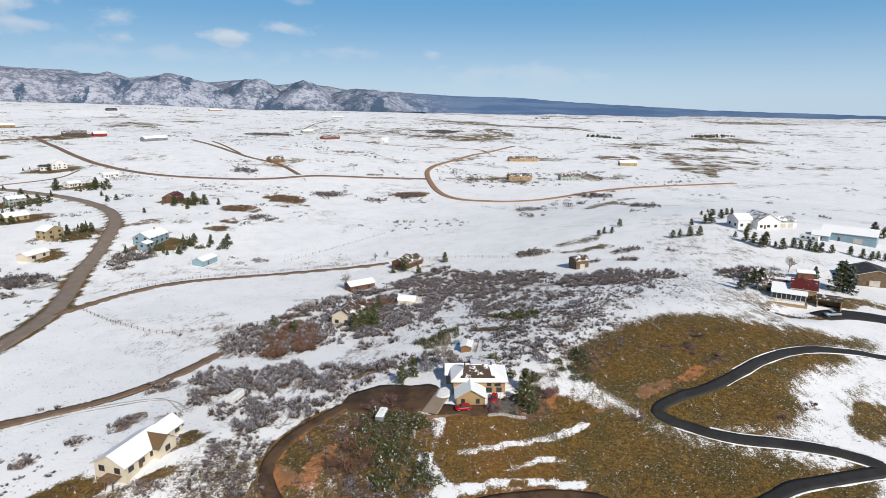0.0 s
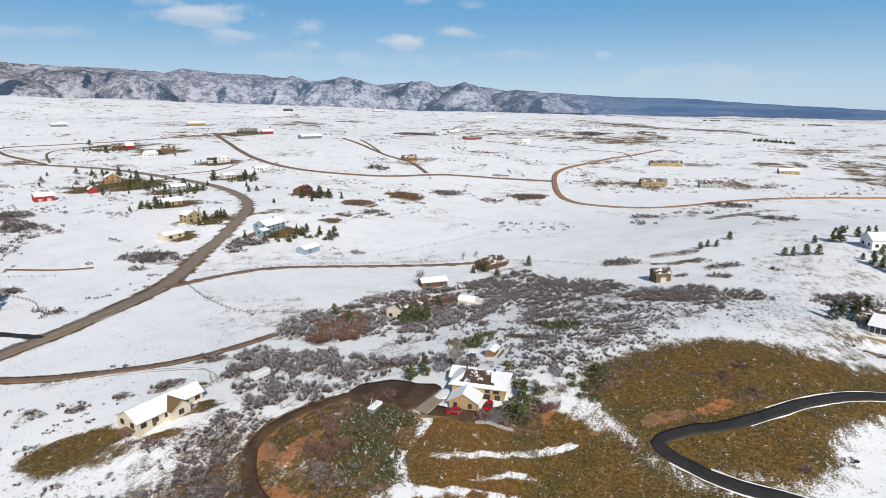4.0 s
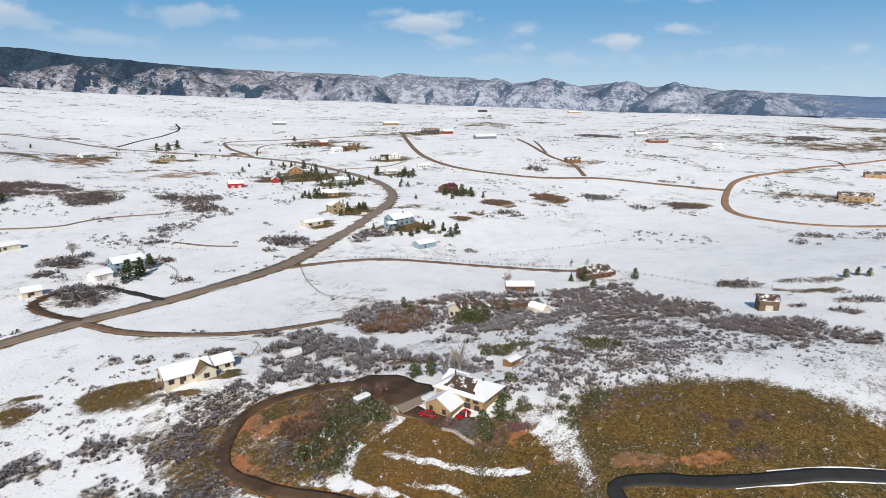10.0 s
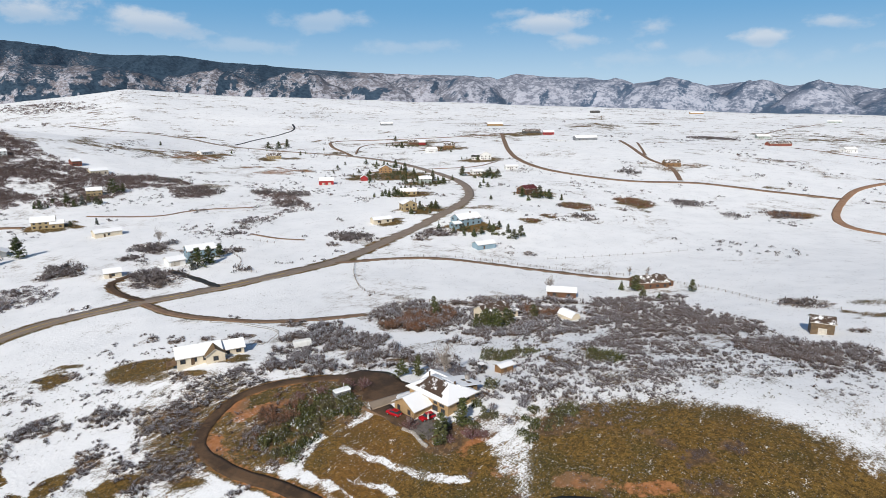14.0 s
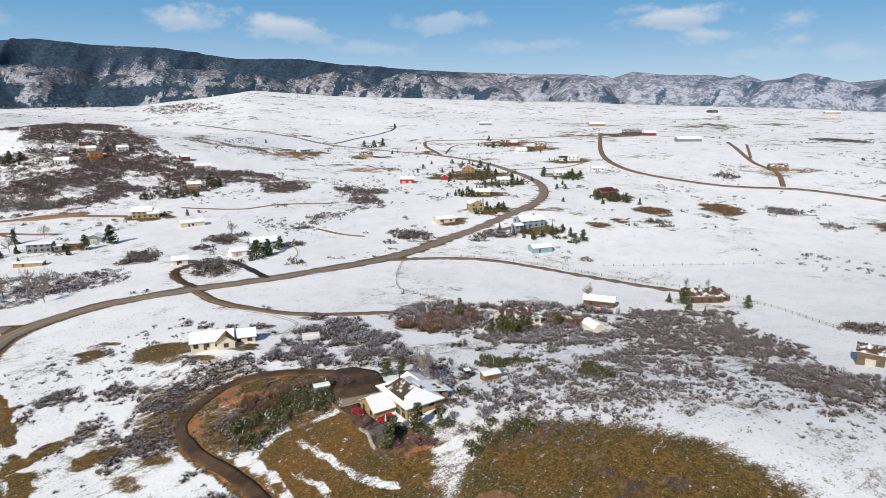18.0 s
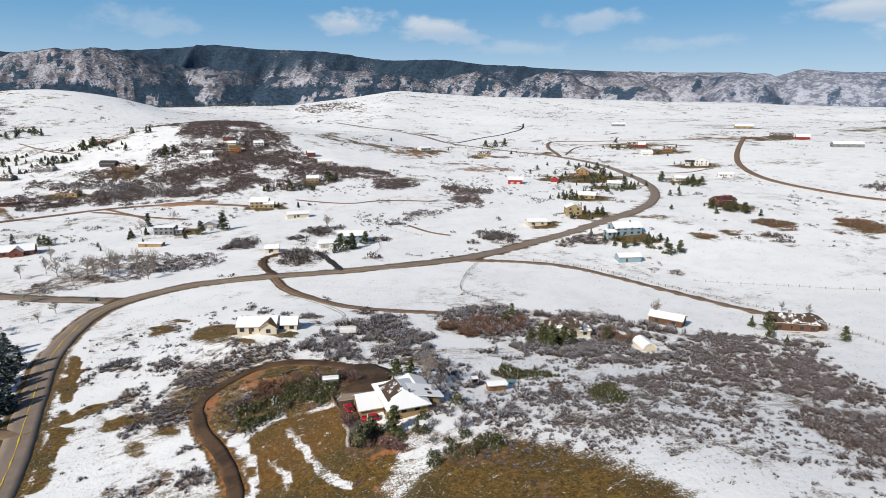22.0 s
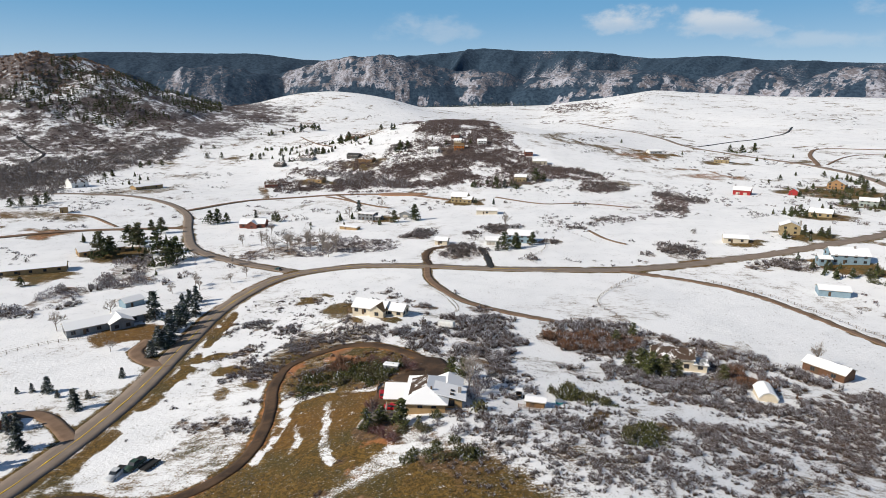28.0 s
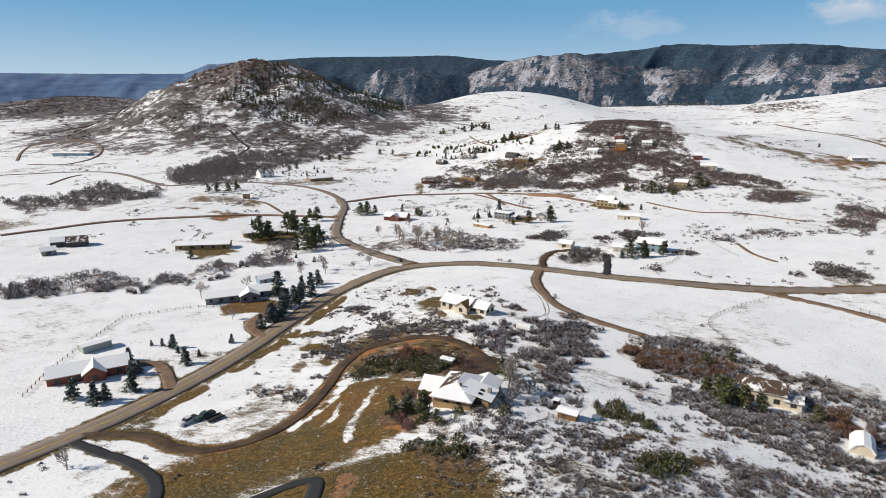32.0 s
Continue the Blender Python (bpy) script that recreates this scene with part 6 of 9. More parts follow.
x, y = fill([[(65, 254), (76, 254), (87, 246), (95, 241), (90, 226), (73, 224), (61, 229)], [(110, 239), (121, 243), (130, 244), (122, 228), (108, 226)]], 2.1, patchy=0.45, cell=9)
strew("scrub_oak_thicket", "dense grey-brown scrub oak on the rim of the ridge", "scrub", GREYED, OAK, x, y, 1.0 + 1.3 * rng.rand(len(x)), 1.0 + 1.4 * rng.rand(len(x)))
x, y = fill(FLANK_SCRUB, 2.4, patchy=0.5, cell=9)
strew("low_shrub", "small grey shrubs among snow above the tan house", "scrub", FROSTED, OAK, x, y, 0.4 + 0.7 * rng.rand(len(x)))
x, y = fill(WEST_SLOPE, 1.7, 0.8, patchy=0.65, cell=8)
strew("scrub_oak_thicket", "frosted grey brush on the slope by the driveway", "scrub", FROSTED, OAK, x, y, 0.6 + 0.9 * rng.rand(len(x)))
x, y = fill([LOOP], 2.0, 0.8, patchy=0.7, cell=7)
strew("scrub_oak_thicket", "grey and rust-brown brush inside the driveway's bend", "scrub", MIXED_OAK, OAK, x, y, 0.5 + 0.8 * rng.rand(len(x)))
x, y = fill(VALLEY_BRUSH + EAST_BRUSH[:1], 3.3, 3, patchy=0.95, cell=22)
strew("scrub_oak_thicket", "grey-brown scrub oak filling the valley below the knoll", "scrub", [M_KNOLL_TWIG], FAR_OAK, x, y, 1.5 + 1.7 * rng.rand(len(x)))
x, y = fill(EAST_BRUSH[1:], 14.0, 3, patchy=0.4, cell=90)
strew("scrub_oak_thicket", "dark strips of brush on the white hill", "scrub", [M_KNOLL_TWIG], FAR_OAK, x, y, 3.0 + 3.0 * rng.rand(len(x)))
x, y = fill([[(36, 177), (38, 185), (13, 195), (5, 206), (32, 211), (51, 179)]], 2.0, patchy=0.75, cell=9)
strew("low_shrub", "frosted grey shrubs below the plank shed", "scrub", FROSTED, OAK, x, y, 0.6 + 0.8 * rng.rand(len(x)))
x, y = fill(THIN_SCRUB, 2.6, patchy=0.7)
strew("low_shrub", "small grey shrubs scattered over thin snow", "scrub", FROSTED, OAK, x, y, 0.35 + 0.6 * rng.rand(len(x)))
x, y = fill(HOUSE_SCRUB + GREY_TOP, 1.9, patchy=0.55, cell=9)
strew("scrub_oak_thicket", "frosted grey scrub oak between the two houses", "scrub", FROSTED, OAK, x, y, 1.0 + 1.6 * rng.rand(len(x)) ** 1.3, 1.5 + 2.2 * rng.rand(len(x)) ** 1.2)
x, y = fill([[(14, 153), (30, 155), (38, 164), (30, 170), (18, 167)], [(-18, 159), (2, 162), (5, 167), (1, 178), (-16, 178)], [(-30, 150), (-16, 156), (-14, 166), (-32, 168)], [(12, 180), (30, 172), (40, 178), (24, 190)]], 1.9, patchy=0.45, cell=9)
strew("scrub_oak_thicket", "tall frosted scrub oak round the tan house", "scrub", FROSTED, OAK, x, y, 0.8 + 0.9 * rng.rand(len(x)), 1.0 + 1.3 * rng.rand(len(x)))
x, y = fill(DRIVE_SCRUB, 1.7, 0.6, patchy=0.6)
strew("scrub_oak_thicket", "grey-brown scrub oak beside the muddy driveway", "scrub", FROSTED, OAK, x, y, 0.8 + 1.0 * rng.rand(len(x)))
x, y = fill(RUST_SCRUB, 1.7)
strew("scrub_oak_thicket", "scrub oak holding rust-brown leaves", "scrub", RUSTED, OAK, x, y, 1.2 + 1.3 * rng.rand(len(x)), 2.0 + 2.2 * rng.rand(len(x)))
x, y, s = round_clumps([(-21, 124, 2.6), (-17, 127, 2.2), (-24, 116, 2.0), (-25, 121, 2.2), (-14, 139, 2.0), (-20, 131, 2.6), (-30, 125, 1.6), (-28, 132, 1.8), (-16, 112, 2.0)], 0.9)
strew("scrub_oak_clump", "red-brown leafy bushes inside the driveway's bend", "scrub", RUSTED, OAK, x, y, 0.9 + 0.7 * rng.rand(len(x)), 1.0 + 0.8 * rng.rand(len(x)))
x, y = fill([[(-50, 196), (-54, 214), (-44, 236), (-24, 254), (-4, 250), (4, 232), (-4, 216), (-18, 204), (-34, 192)]], 2.2, patchy=0.35, cell=9)
strew("scrub_oak_thicket", "tall grey-brown scrub oak round the pale house and the gambrel shed", "scrub", FROSTED, OAK, x, y, 1.1 + 1.4 * rng.rand(len(x)), 1.3 + 1.6 * rng.rand(len(x)))
x, y, s = round_clumps([(-62, 228, 4), (-57, 236, 4.5), (-48, 241, 4), (-38, 246, 4), (-28, 247, 4), (-22, 243, 3), (-50, 233, 3)], 0.5)
strew("scrub_oak_clump", "pinkish-brown bare oak behind the pale house", "scrub", MIXED_OAK, OAK, x, y, 1.2 + 1.0 * rng.rand(len(x)), 1.9 + 1.8 * rng.rand(len(x)))
x, y = fill(JUNIPER_PATCH, 1.95, 0.8, patchy=0.35)
strew("juniper", "green juniper bushes dusted with snow", "shrub", [M_JUNIPER], LEAFY, x, y, 1.0 + 1.2 * rng.rand(len(x)), 1.2 + 1.8 * rng.rand(len(x)))
x, y, s = round_clumps(KNOLL_CLUMPS, 0.9)
strew("scrub_oak_clump", "dark leafless bushes on the bare grassy knoll", "scrub", [M_FOOT, M_STEM, M_STEM], OAK, x, y, s * 1.1, s * 1.1)
x, y, s = round_clumps(NEAR_CLUMPS, 0.42)
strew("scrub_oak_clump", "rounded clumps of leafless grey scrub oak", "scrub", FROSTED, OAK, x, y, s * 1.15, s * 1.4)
x, y, s = round_clumps(ROAD_CLUMPS, 0.20)
strew("scrub_oak_clump", "clumps of grey scrub oak in the fields", "scrub", GREYED, OAK, x, y, s * 1.5, s * 1.7)
GROVE = []
for _ in range(5):   # leafless tree crowns for the creek: many small tufts in an upright dome
    n = 90
    az, up = rng.rand(n) * 6.283, np.arccos(rng.rand(n))
    d = np.stack([np.cos(az) * np.sin(up), np.sin(az) * np.sin(up), np.cos(up)], 1) * (0.45 + 0.55 * rng.rand(n) ** 0.6)[:, None]
    GROVE.append((d[:, None] + rng.randn(n, 3, 3) * [0.085, 0.085, 0.12]).reshape(-1, 3))
    GROVE[-1][:, 2] = np.maximum(GROVE[-1][:, 2], 0.0)
x, y = fill([CREEK_GROVE[0], CREEK_GROVE[1]], 7.0, 3)
strew("creek_grove", "leafless grey-brown trees along the creek", "grove", [M_GROVE], GROVE, x, y, 2.6 + 2.2 * rng.rand(len(x)), 3.0 + 3.0 * rng.rand(len(x)))
x, y = fill(CREEK_TREES[3:] + [[(-240, 30), (-215, 35), (-186, 80), (-196, 112), (-222, 108), (-242, 60)]], 2.6, 2, patchy=0.6, cell=20)
strew("low_shrub", "pale frosted brush under the cottonwoods", "scrub", [M_TWIG], FAR_OAK, x, y, 0.9 + 1.2 * rng.rand(len(x)), 0.9 + 1.0 * rng.rand(len(x)))
x, y = fill([CREEK_TREES[2]] + CREEK_GROVE[2:], 3.2, 3, patchy=0.5, cell=20)
strew("creek_grove", "frosted leafless bushes along the creek bank", "grove", [M_TWIG], GROVE, x, y, 1.5 + 1.6 * rng.rand(len(x)), 1.6 + 2.2 * rng.rand(len(x)))
x, y, s = round_clumps([(-155, -22, 6), (-119, -19, 7), (-95, -17, 7), (-80, -25, 6), (-60, -34, 7), (-55, -51, 6), (-44, -66, 7), (-35, -76, 6), (-143, 9, 5), (-170, -8, 6), (-182, -32, 7), (-128, 6, 4)], 0.20)
strew("creek_grove", "pale frosted trees and bushes along the near creek", "grove", FROSTED, OAK, x, y, 1.3 + 1.4 * rng.rand(len(x)), 2.0 + 2.4 * rng.rand(len(x)))
x, y = fill(CREEK_TREES[:2], 8.0, 3, patchy=0.3, cell=40)
strew("creek_grove", "pale leafless trees beside the creek", "grove", [M_GROVE], GROVE, x, y, 2.2 + 2.0 * rng.rand(len(x)), 3.0 + 3.0 * rng.rand(len(x)))
x, y = fill(KNOLL_WIDE, 3.5, 3, patchy=0.6, cell=30)
strew("scrub_oak_thicket", "reddish-brown scrub oak over the knoll's slopes", "scrub", [M_KNOLL_TWIG], FAR_OAK, x, y, 1.6 + 2.0 * rng.rand(len(x)))
x, y = fill([[(-556, -40), (-535, 20), (-508, 54), (-484, 84), (-452, 92), (-462, 45), (-477, 1), (-480, -24)]], 4.2, 3, patchy=0.5, cell=26)
strew("scrub_oak_thicket", "tall grey leafless trees and brush at the knoll's foot", "scrub", [M_GROVE, M_TWIG], GROVE, x, y, 1.8 + 1.8 * rng.rand(len(x)), 2.4 + 2.4 * rng.rand(len(x)))
x, y = fill(KNOLL_TAIL, 5.0, 3, patchy=0.8, cell=36)
strew("scrub_oak_thicket", "grey-brown scrub oak trailing off below the knoll", "scrub", [M_KNOLL_TWIG], FAR_OAK, x, y, 1.6 + 1.8 * rng.rand(len(x)))
x, y = fill(ROCK_FOOT, 9.0, 3, patchy=0.5, cell=60)
strew("scrub_oak_thicket", "brown scrub at the foot of the rocky hill", "scrub", [M_KNOLL_TWIG], FAR_OAK, x, y, 2.4 + 2.4 * rng.rand(len(x)))
x, y, s = round_clumps(VALLEY_CLUMPS + FENCE_CLUMPS + PASTURE_CLUMPS + [(-245, 124, 12), (-238, 156, 7), (-262, 172, 10), (-178, 187, 8), (-334, 315, 9), (-298, 259, 9), (-275, 238, 6), (-285, 250, 5), (-360, 243, 8), (-345, 285, 6), (-207, 271, 11), (-310, 290, 7)], 0.16)
strew("scrub_oak_clump", "dark grey clumps of scrub oak in snowy pastures", "scrub", [M_FIELD_TWIG], FAR_OAK, x, y, s * 1.4, s * 1.6)
x, y, s = round_clumps(RUST_CLUMPS, 0.16)
strew("scrub_oak_clump", "rust-brown clumps of scrub oak on bare soil", "scrub", [M_RUST], FAR_OAK, x, y, s * 1.3, s * 1.5)
x, y, s = round_clumps(GREEN_CLUMPS, 0.025)
strew("pine_wood", "rows of dark evergreens round far houses", "wood", [M_NEEDLE], [twig_ball(40, 0.2, 0.6, 1.2, 0.2) for _ in range(3)], x, y, 2.2 + 1.6 * rng.rand(len(x)), 3.0 + 2.0 * rng.rand(len(x)))
x, y = fill(KNOLL_SCRUB + KNOLL_MORE, 3.8, 3, patchy=0.6, cell=30)
strew("scrub_oak_thicket", "reddish-brown scrub oak covering the knoll", "scrub", [M_KNOLL_TWIG], FAR_OAK, x, y, 1.6 + 1.8 * rng.rand(len(x)))
x, y = fill(FIELD_SCRUB, 5.5, 3, patchy=0.9, cell=30)
strew("low_shrub", "grey shrubs dotted over the snowy fields", "scrub", [M_FIELD_TWIG], FAR_OAK, x, y, 1.0 + 1.4 * rng.rand(len(x)))
x, y = fill(FAR_FIELD, 10.0, 3, patchy=0.9, cell=50)
strew("low_shrub", "grey shrubs dotted over the far fields", "scrub", [M_FIELD_TWIG], FAR_OAK, x, y, 1.2 + 2.0 * rng.rand(len(x)))

# belts of brush along ditches, banks and fences further off: half width, line
BRUSH_BELTS = [(5, [(83, 466), (107, 527), (138, 560), (173, 594)]), (4, [(173, 594), (208, 620), (242, 641)]), (4, [(124, 389), (142, 418), (168, 463)]), (4, [(21, 689), (39, 652), (62, 636), (95, 622)]),
               (4, [(8, 707), (40, 686)]), (3, [(193, 672), (205, 650), (228, 630)]), (4, [(-324, 1012), (-313, 1086), (-301, 1212)]), (3, [(-216, 875), (-187, 860), (-159, 846), (-131, 847), (-99, 830)]),
               (3, [(-65, 792), (-47, 792)]), (5, [(-69, 688), (-52, 674)]), (6, [(-20, 1159), (1, 1275), (43, 1404)]), (3, [(-42, 1453), (20, 1496)]), (4, [(-167, 521), (-147, 526), (-128, 530)]),
               (4, [(-122, 541), (-103, 546), (-88, 547), (-76, 540)]), (3, [(-66, 525), (-54, 514)]), (4, [(-48, 561), (-33, 549), (-14, 522)]), (4, [(-7, 756), (10, 743), (40, 679)]),
               (3, [(59, 470), (69, 463), (75, 442)]), (3, [(59, 494), (73, 492)]), (4, [(-165, 467), (-145, 470), (-121, 462), (-109, 447)]), (3, [(-152, 405), (-134, 407)]), (3, [(-250, 414), (-254, 412)]),
               (4, [(-418, 315), (-393, 329), (-372, 338)]), (5, [(-372, 311), (-334, 307), (-302, 300)]), (4, [(-299, 241), (-299, 253), (-309, 265)]), (4, [(-286, 218), (-265, 218), (-253, 223)]),
               (5, [(-454, 266), (-432, 284)]), (4, [(-533, 244), (-516, 269), (-498, 281)]), (4, [(-671, 273), (-700, 305)]), (4, [(-232, 669), (-214, 661), (-191, 614)]), (3, [(-262, 697), (-241, 687)]),
               (3, [(-128, 336), (-116, 330), (-103, 324)]), (4, [(-300, 353), (-295, 360)]), (5, [(-463, 11), (-460, 31), (-460, 46), (-450, 77)]), (5, [(-513, 62), (-508, 90), (-519, 107)]),
               (5, [(-474, 108), (-434, 118)]), (6, [(-681, 84), (-720, 120), (-725, 165)]), (6, [(-644, 161), (-622, 187), (-599, 198)]), (6, [(-558, 119), (-574, 157), (-562, 188)]),
               (5, [(-526, 203), (-499, 236), (-454, 251)]), (4, [(-466, 278), (-434, 281)]), (4, [(-410, 314), (-388, 329), (-337, 326)]), (4, [(-334, 294), (-305, 293)]),
               (4, [(-273, 238), (-289, 264), (-304, 283)]), (4, [(-279, 198), (-269, 212), (-271, 229)]), (6, [(-886, -283), (-931, -270), (-976, -246)]), (5, [(-990, -321), (-1018, -284), (-1009, -248)]),
               (4, [(-700, 77), (-794, 104), (-1389, 142)]), (6, [(-342, -271), (-421, -288), (-505, -323)]), (6, [(-528, -340), (-583, -345), (-692, -338)]), (6, [(-743, -327), (-823, -327), (-943, -294)]),
               (5, [(-202, -274), (-238, -253), (-287, -253)]), (5, [(-271, -305), (-313, -293), (-339, -283)]), (4, [(-218, -365), (-206, -305), (-185, -251)]), (4, [(-759, -1139), (-701, -957), (-613, -705)]),
               (3, [(-931, -1224), (-983, -1173), (-752, -788)]), (4, [(-910, -1393), (-973, -1356), (-1021, -1237)]), (3, [(-695, -742), (-698, -705)]), (4, [(-682, -588), (-728, -566)]),
               (5, [(-529, -16), (-498, 26), (-482, 61)]), (5, [(-556, -17), (-548, 26)]), (5, [(-567, 49), (-550, 78), (-536, 117)]), (5, [(-608, 68), (-613, 94), (-578, 130)]),
               (5, [(-702, 110), (-673, 148), (-691, 161)]), (4, [(-603, 166), (-619, 184)]), (4, [(-657, -306), (-720, -273)]), (4, [(-1198, -104), (-1246, -67)])]


def belt(wide, line):
    """Bushes strewn along a line, spread further up the slope than along it."""
    way = spline(line, 2.0) if len(line) > 2 else np.linspace(line[0], line[1], max(2, int(math.dist(*line) / 2)))
    out = float(np.hypot(*(way.mean(0) - [70, 80])))
    n = int(np.clip(len(way) * wide * 0.20 * (1 if out < 900 else 0.6), 8, 260))
    p = way[rng.randint(len(way), size=n)]
    a = rng.randn(n, 2) * wide * 0.9
    u = (way.mean(0) - [70, 80]) / out
    p = p + a[:, :1] * [u[1], -u[0]] + a[:, 1:] * u * min(3.0, max(1.0, out / 300))
    keep = layered(p[:, 0], p[:, 1], 16, 2) > -0.35
    return p[keep, 0], p[keep, 1], (0.7 + 1.2 * rng.rand(keep.sum())) * (1 if out < 700 else 1.4 if out < 1200 else 2.0)


for k in range(2):
    got = [belt(*b) for b in BRUSH_BELTS[k::2]]
    x, y, size = (np.concatenate([g[i] for g in got]) for i in range(3))
    strew("scrub_oak_thicket", ("dark belts of scrub oak along ditches and banks", "brown belts of scrub oak on the slopes")[k], "scrub", [(M_FIELD_TWIG, M_KNOLL_TWIG)[k]], FAR_OAK, x, y, size)


def dots(n, r0, r1, a0, a1, low, cell):
    """Places thrown over a sector of the land, gathered by noise."""
    r, a = r0 + (r1 - r0) * rng.rand(n) ** 0.8, np.radians(a0 + (a1 - a0) * rng.rand(n))
    x, y = 70 - np.sin(a) * r, 80 + np.cos(a) * r
    keep = layered(x, y, cell, 3) > low
    return free_of(x[keep], y[keep], 4)


x, y = dots(17000, 330, 1700, -45, 60, 0.34, 55)
strew("low_shrub", "small dark shrubs in lines over the snowy plain", "scrub", [M_FIELD_TWIG], FAR_OAK, x, y, 0.9 + 1.9 * rng.rand(len(x)) ** 1.5)
x, y = dots(9000, 230, 950, 52, 135, 0.34, 45)
strew("low_shrub", "small dark shrubs dotted over the valley", "scrub", [M_FIELD_TWIG], FAR_OAK, x, y, 0.8 + 1.5 * rng.rand(len(x)))
x, y = dots(6500, 240, 900, 84, 142, 0.32, 36)
strew("low_shrub", "grey brush gathered along ditches and fences", "scrub", [M_FIELD_TWIG], FAR_OAK, x, y, 0.8 + 1.5 * rng.rand(len(x)))
x, y = dots(2600, 1400, 3200, -45, 120, 0.35, 240)
strew("low_shrub", "dark shrubs on the far slopes", "scrub", [M_KNOLL_TWIG], FAR_OAK, x, y, 2.0 + 3.0 * rng.rand(len(x)))
# grass tufts and sagebrush near the house
n = 26000
x, y = rng.uniform(-120, 125, n), rng.uniform(62, 245, n)
keep = (layered(x, y, 30, 4) + 0.35 * layered(x, y, 6, 2) > 0.08 + 0.2 * rng.rand(n)) & ~((x < -58) & (y > 116)) & ~((x < -30) & (y > 176))
x, y = free_of(x[keep], y[keep], 0.8)
strew("sagebrush", "small dark tufts of sagebrush and dry grass", "grass", [M_KNOLL_TWIG, M_FIELD_TWIG], [twig_ball(11, 0.17, 0.7) for _ in range(5)], x, y, 0.16 + 0.30 * rng.rand(len(x)))

# dry grass standing on the bare knoll, the lawn's rim and the banks
M_STRAW = material("dry_grass_blades", island_paint([(0.060, 0.040, 0.012), (0.130, 0.082, 0.020), (0.230, 0.142, 0.042), (0.36, 0.25, 0.09)], [0.26, 0.34, 0.27, 0.13]), 0.95)
n = 30000
x, y = rng.uniform(20, 128, n), rng.uniform(86, 182, n)
i, j = np.searchsorted(GX, x) - 1, np.searchsorted(GY, y) - 1
keep = (grass[i, j] > 0.45 + 0.4 * rng.rand(n)) & (dirt[i, j] < 0.5) & ~inside(x, y, LAWN)
x, y = free_of(x[keep], y[keep], 0.3)
strew("dry_grass", "tufts of dry golden grass on the bare knoll", "grass", [M_STRAW], [twig_ball(7, 0.20, 0.8, 0.9, 0.8) for _ in range(6)], x, y, 0.14 + 0.20 * rng.rand(len(x)), 0.18 + 0.30 * rng.rand(len(x)))

# low tufts on the thin snow of the ridge's open flank
x, y = fill([[(56, 180), (80, 178), (108, 176), (126, 192), (120, 238), (96, 236), (74, 214), (60, 200)], [(-105, 70), (-60, 62), (-50, 96), (-70, 112), (-100, 100)]], 2.6, patchy=0.2, cell=9)
strew("sagebrush", "small grey-green sage tufts on thin snow", "shrub", [material("sage_tufts", island_paint([(0.075, 0.068, 0.038), (0.125, 0.115, 0.066), (0.19, 0.17, 0.12), (0.42, 0.42, 0.42)], [0.34, 0.34, 0.22, 0.10]), 0.9)], [leaf_ball(16, 0.22, 0.7) for _ in range(5)], x, y, 0.22 + 0.34 * rng.rand(len(x)) ** 1.5)

# brush on the slopes below the houses
spots = [(cx, cy, 0.8 + 2.6 * q**2) for cx, cy, q in zip(rng.uniform(-115, -28, 170), rng.uniform(62, 128, 170), rng.rand(170)) if layered(np.array(cx), np.array(cy), 16, 2) > -0.1]
spots += [(cx, cy, 0.6 + 1.6 * q**2) for cx, cy, q in zip(rng.uniform(-30, 110, 60), rng.uniform(64, 106, 60), rng.rand(60)) if layered(np.array(cx), np.array(cy), 14, 2) > 0.05]
x, y, s = round_clumps(spots, 0.45)
near = (x > -78) & (x < -56) & (y > 109) & (y < 136)
x, y, s = x[~near], y[~near], s[~near]
x2, y2 = free_of(x, y, 1.2)
strew("scrub_oak_clump", "grey twiggy brush on the thinly snowed slope", "scrub", FROSTED, OAK, x2, y2, 0.6 + 0.8 * rng.rand(len(x2)))
x, y, s = round_clumps([(114, 228, 4), (121, 231, 5), (127, 233, 4), (133, 231, 4), (107, 186, 3.5), (113, 184, 3)], 0.4)
strew("scrub_oak_clump", "dark leafless brush beside the hilltop house", "scrub", FROSTED, OAK, x, y, s * 1.1, s * 1.1)
x, y, s = round_clumps([(-68, 69, 3), (-69, 72, 3), (-71, 76, 3.2), (-71, 78, 3), (-61, 88, 4), (-61, 92, 4.5), (-56, 94, 3), (-40, 79, 3), (-44, 82, 3.2), (-19, 85, 4.2), (-23, 91, 4), (-21, 94, 4), (-34, 87, 3), (-29, 92, 3.5), (-26, 97, 3.5), (-3, 100, 4), (-40, 104, 3.5), (-45, 108, 4), (-60, 68, 2), (9, 101, 4)], 0.5)
x, y = free_of(x, y, 0.8)
strew("scrub_oak_clump", "dark twiggy brush on the slope below the cream house", "scrub", FROSTED, OAK, x, y, 0.8 + 0.8 * rng.rand(len(x)), 0.9 + 0.8 * rng.rand(len(x)))
# clumps of oak in the nearer fields
r, a = 170 + 520 * rng.rand(520) ** 0.8, np.radians(20 + 115 * rng.rand(520))
cx, cy = 70 - np.sin(a) * r, 80 + np.cos(a) * r
ok = (layered(cx + 40, cy, 110, 3) > 0.12) & (r > 230)
x, y, s = round_clumps(list(zip(cx[ok], cy[ok], 1.5 + 6.5 * rng.rand(ok.sum()) ** 2)), 0.10)
x2, y2 = free_of(x, y, 3)
strew("scrub_oak_clump", "dark clumps of scrub oak scattered through the valley", "scrub", [M_KNOLL_TWIG], FAR_OAK, x2, y2, 1.2 + 1.3 * rng.rand(len(x2)))
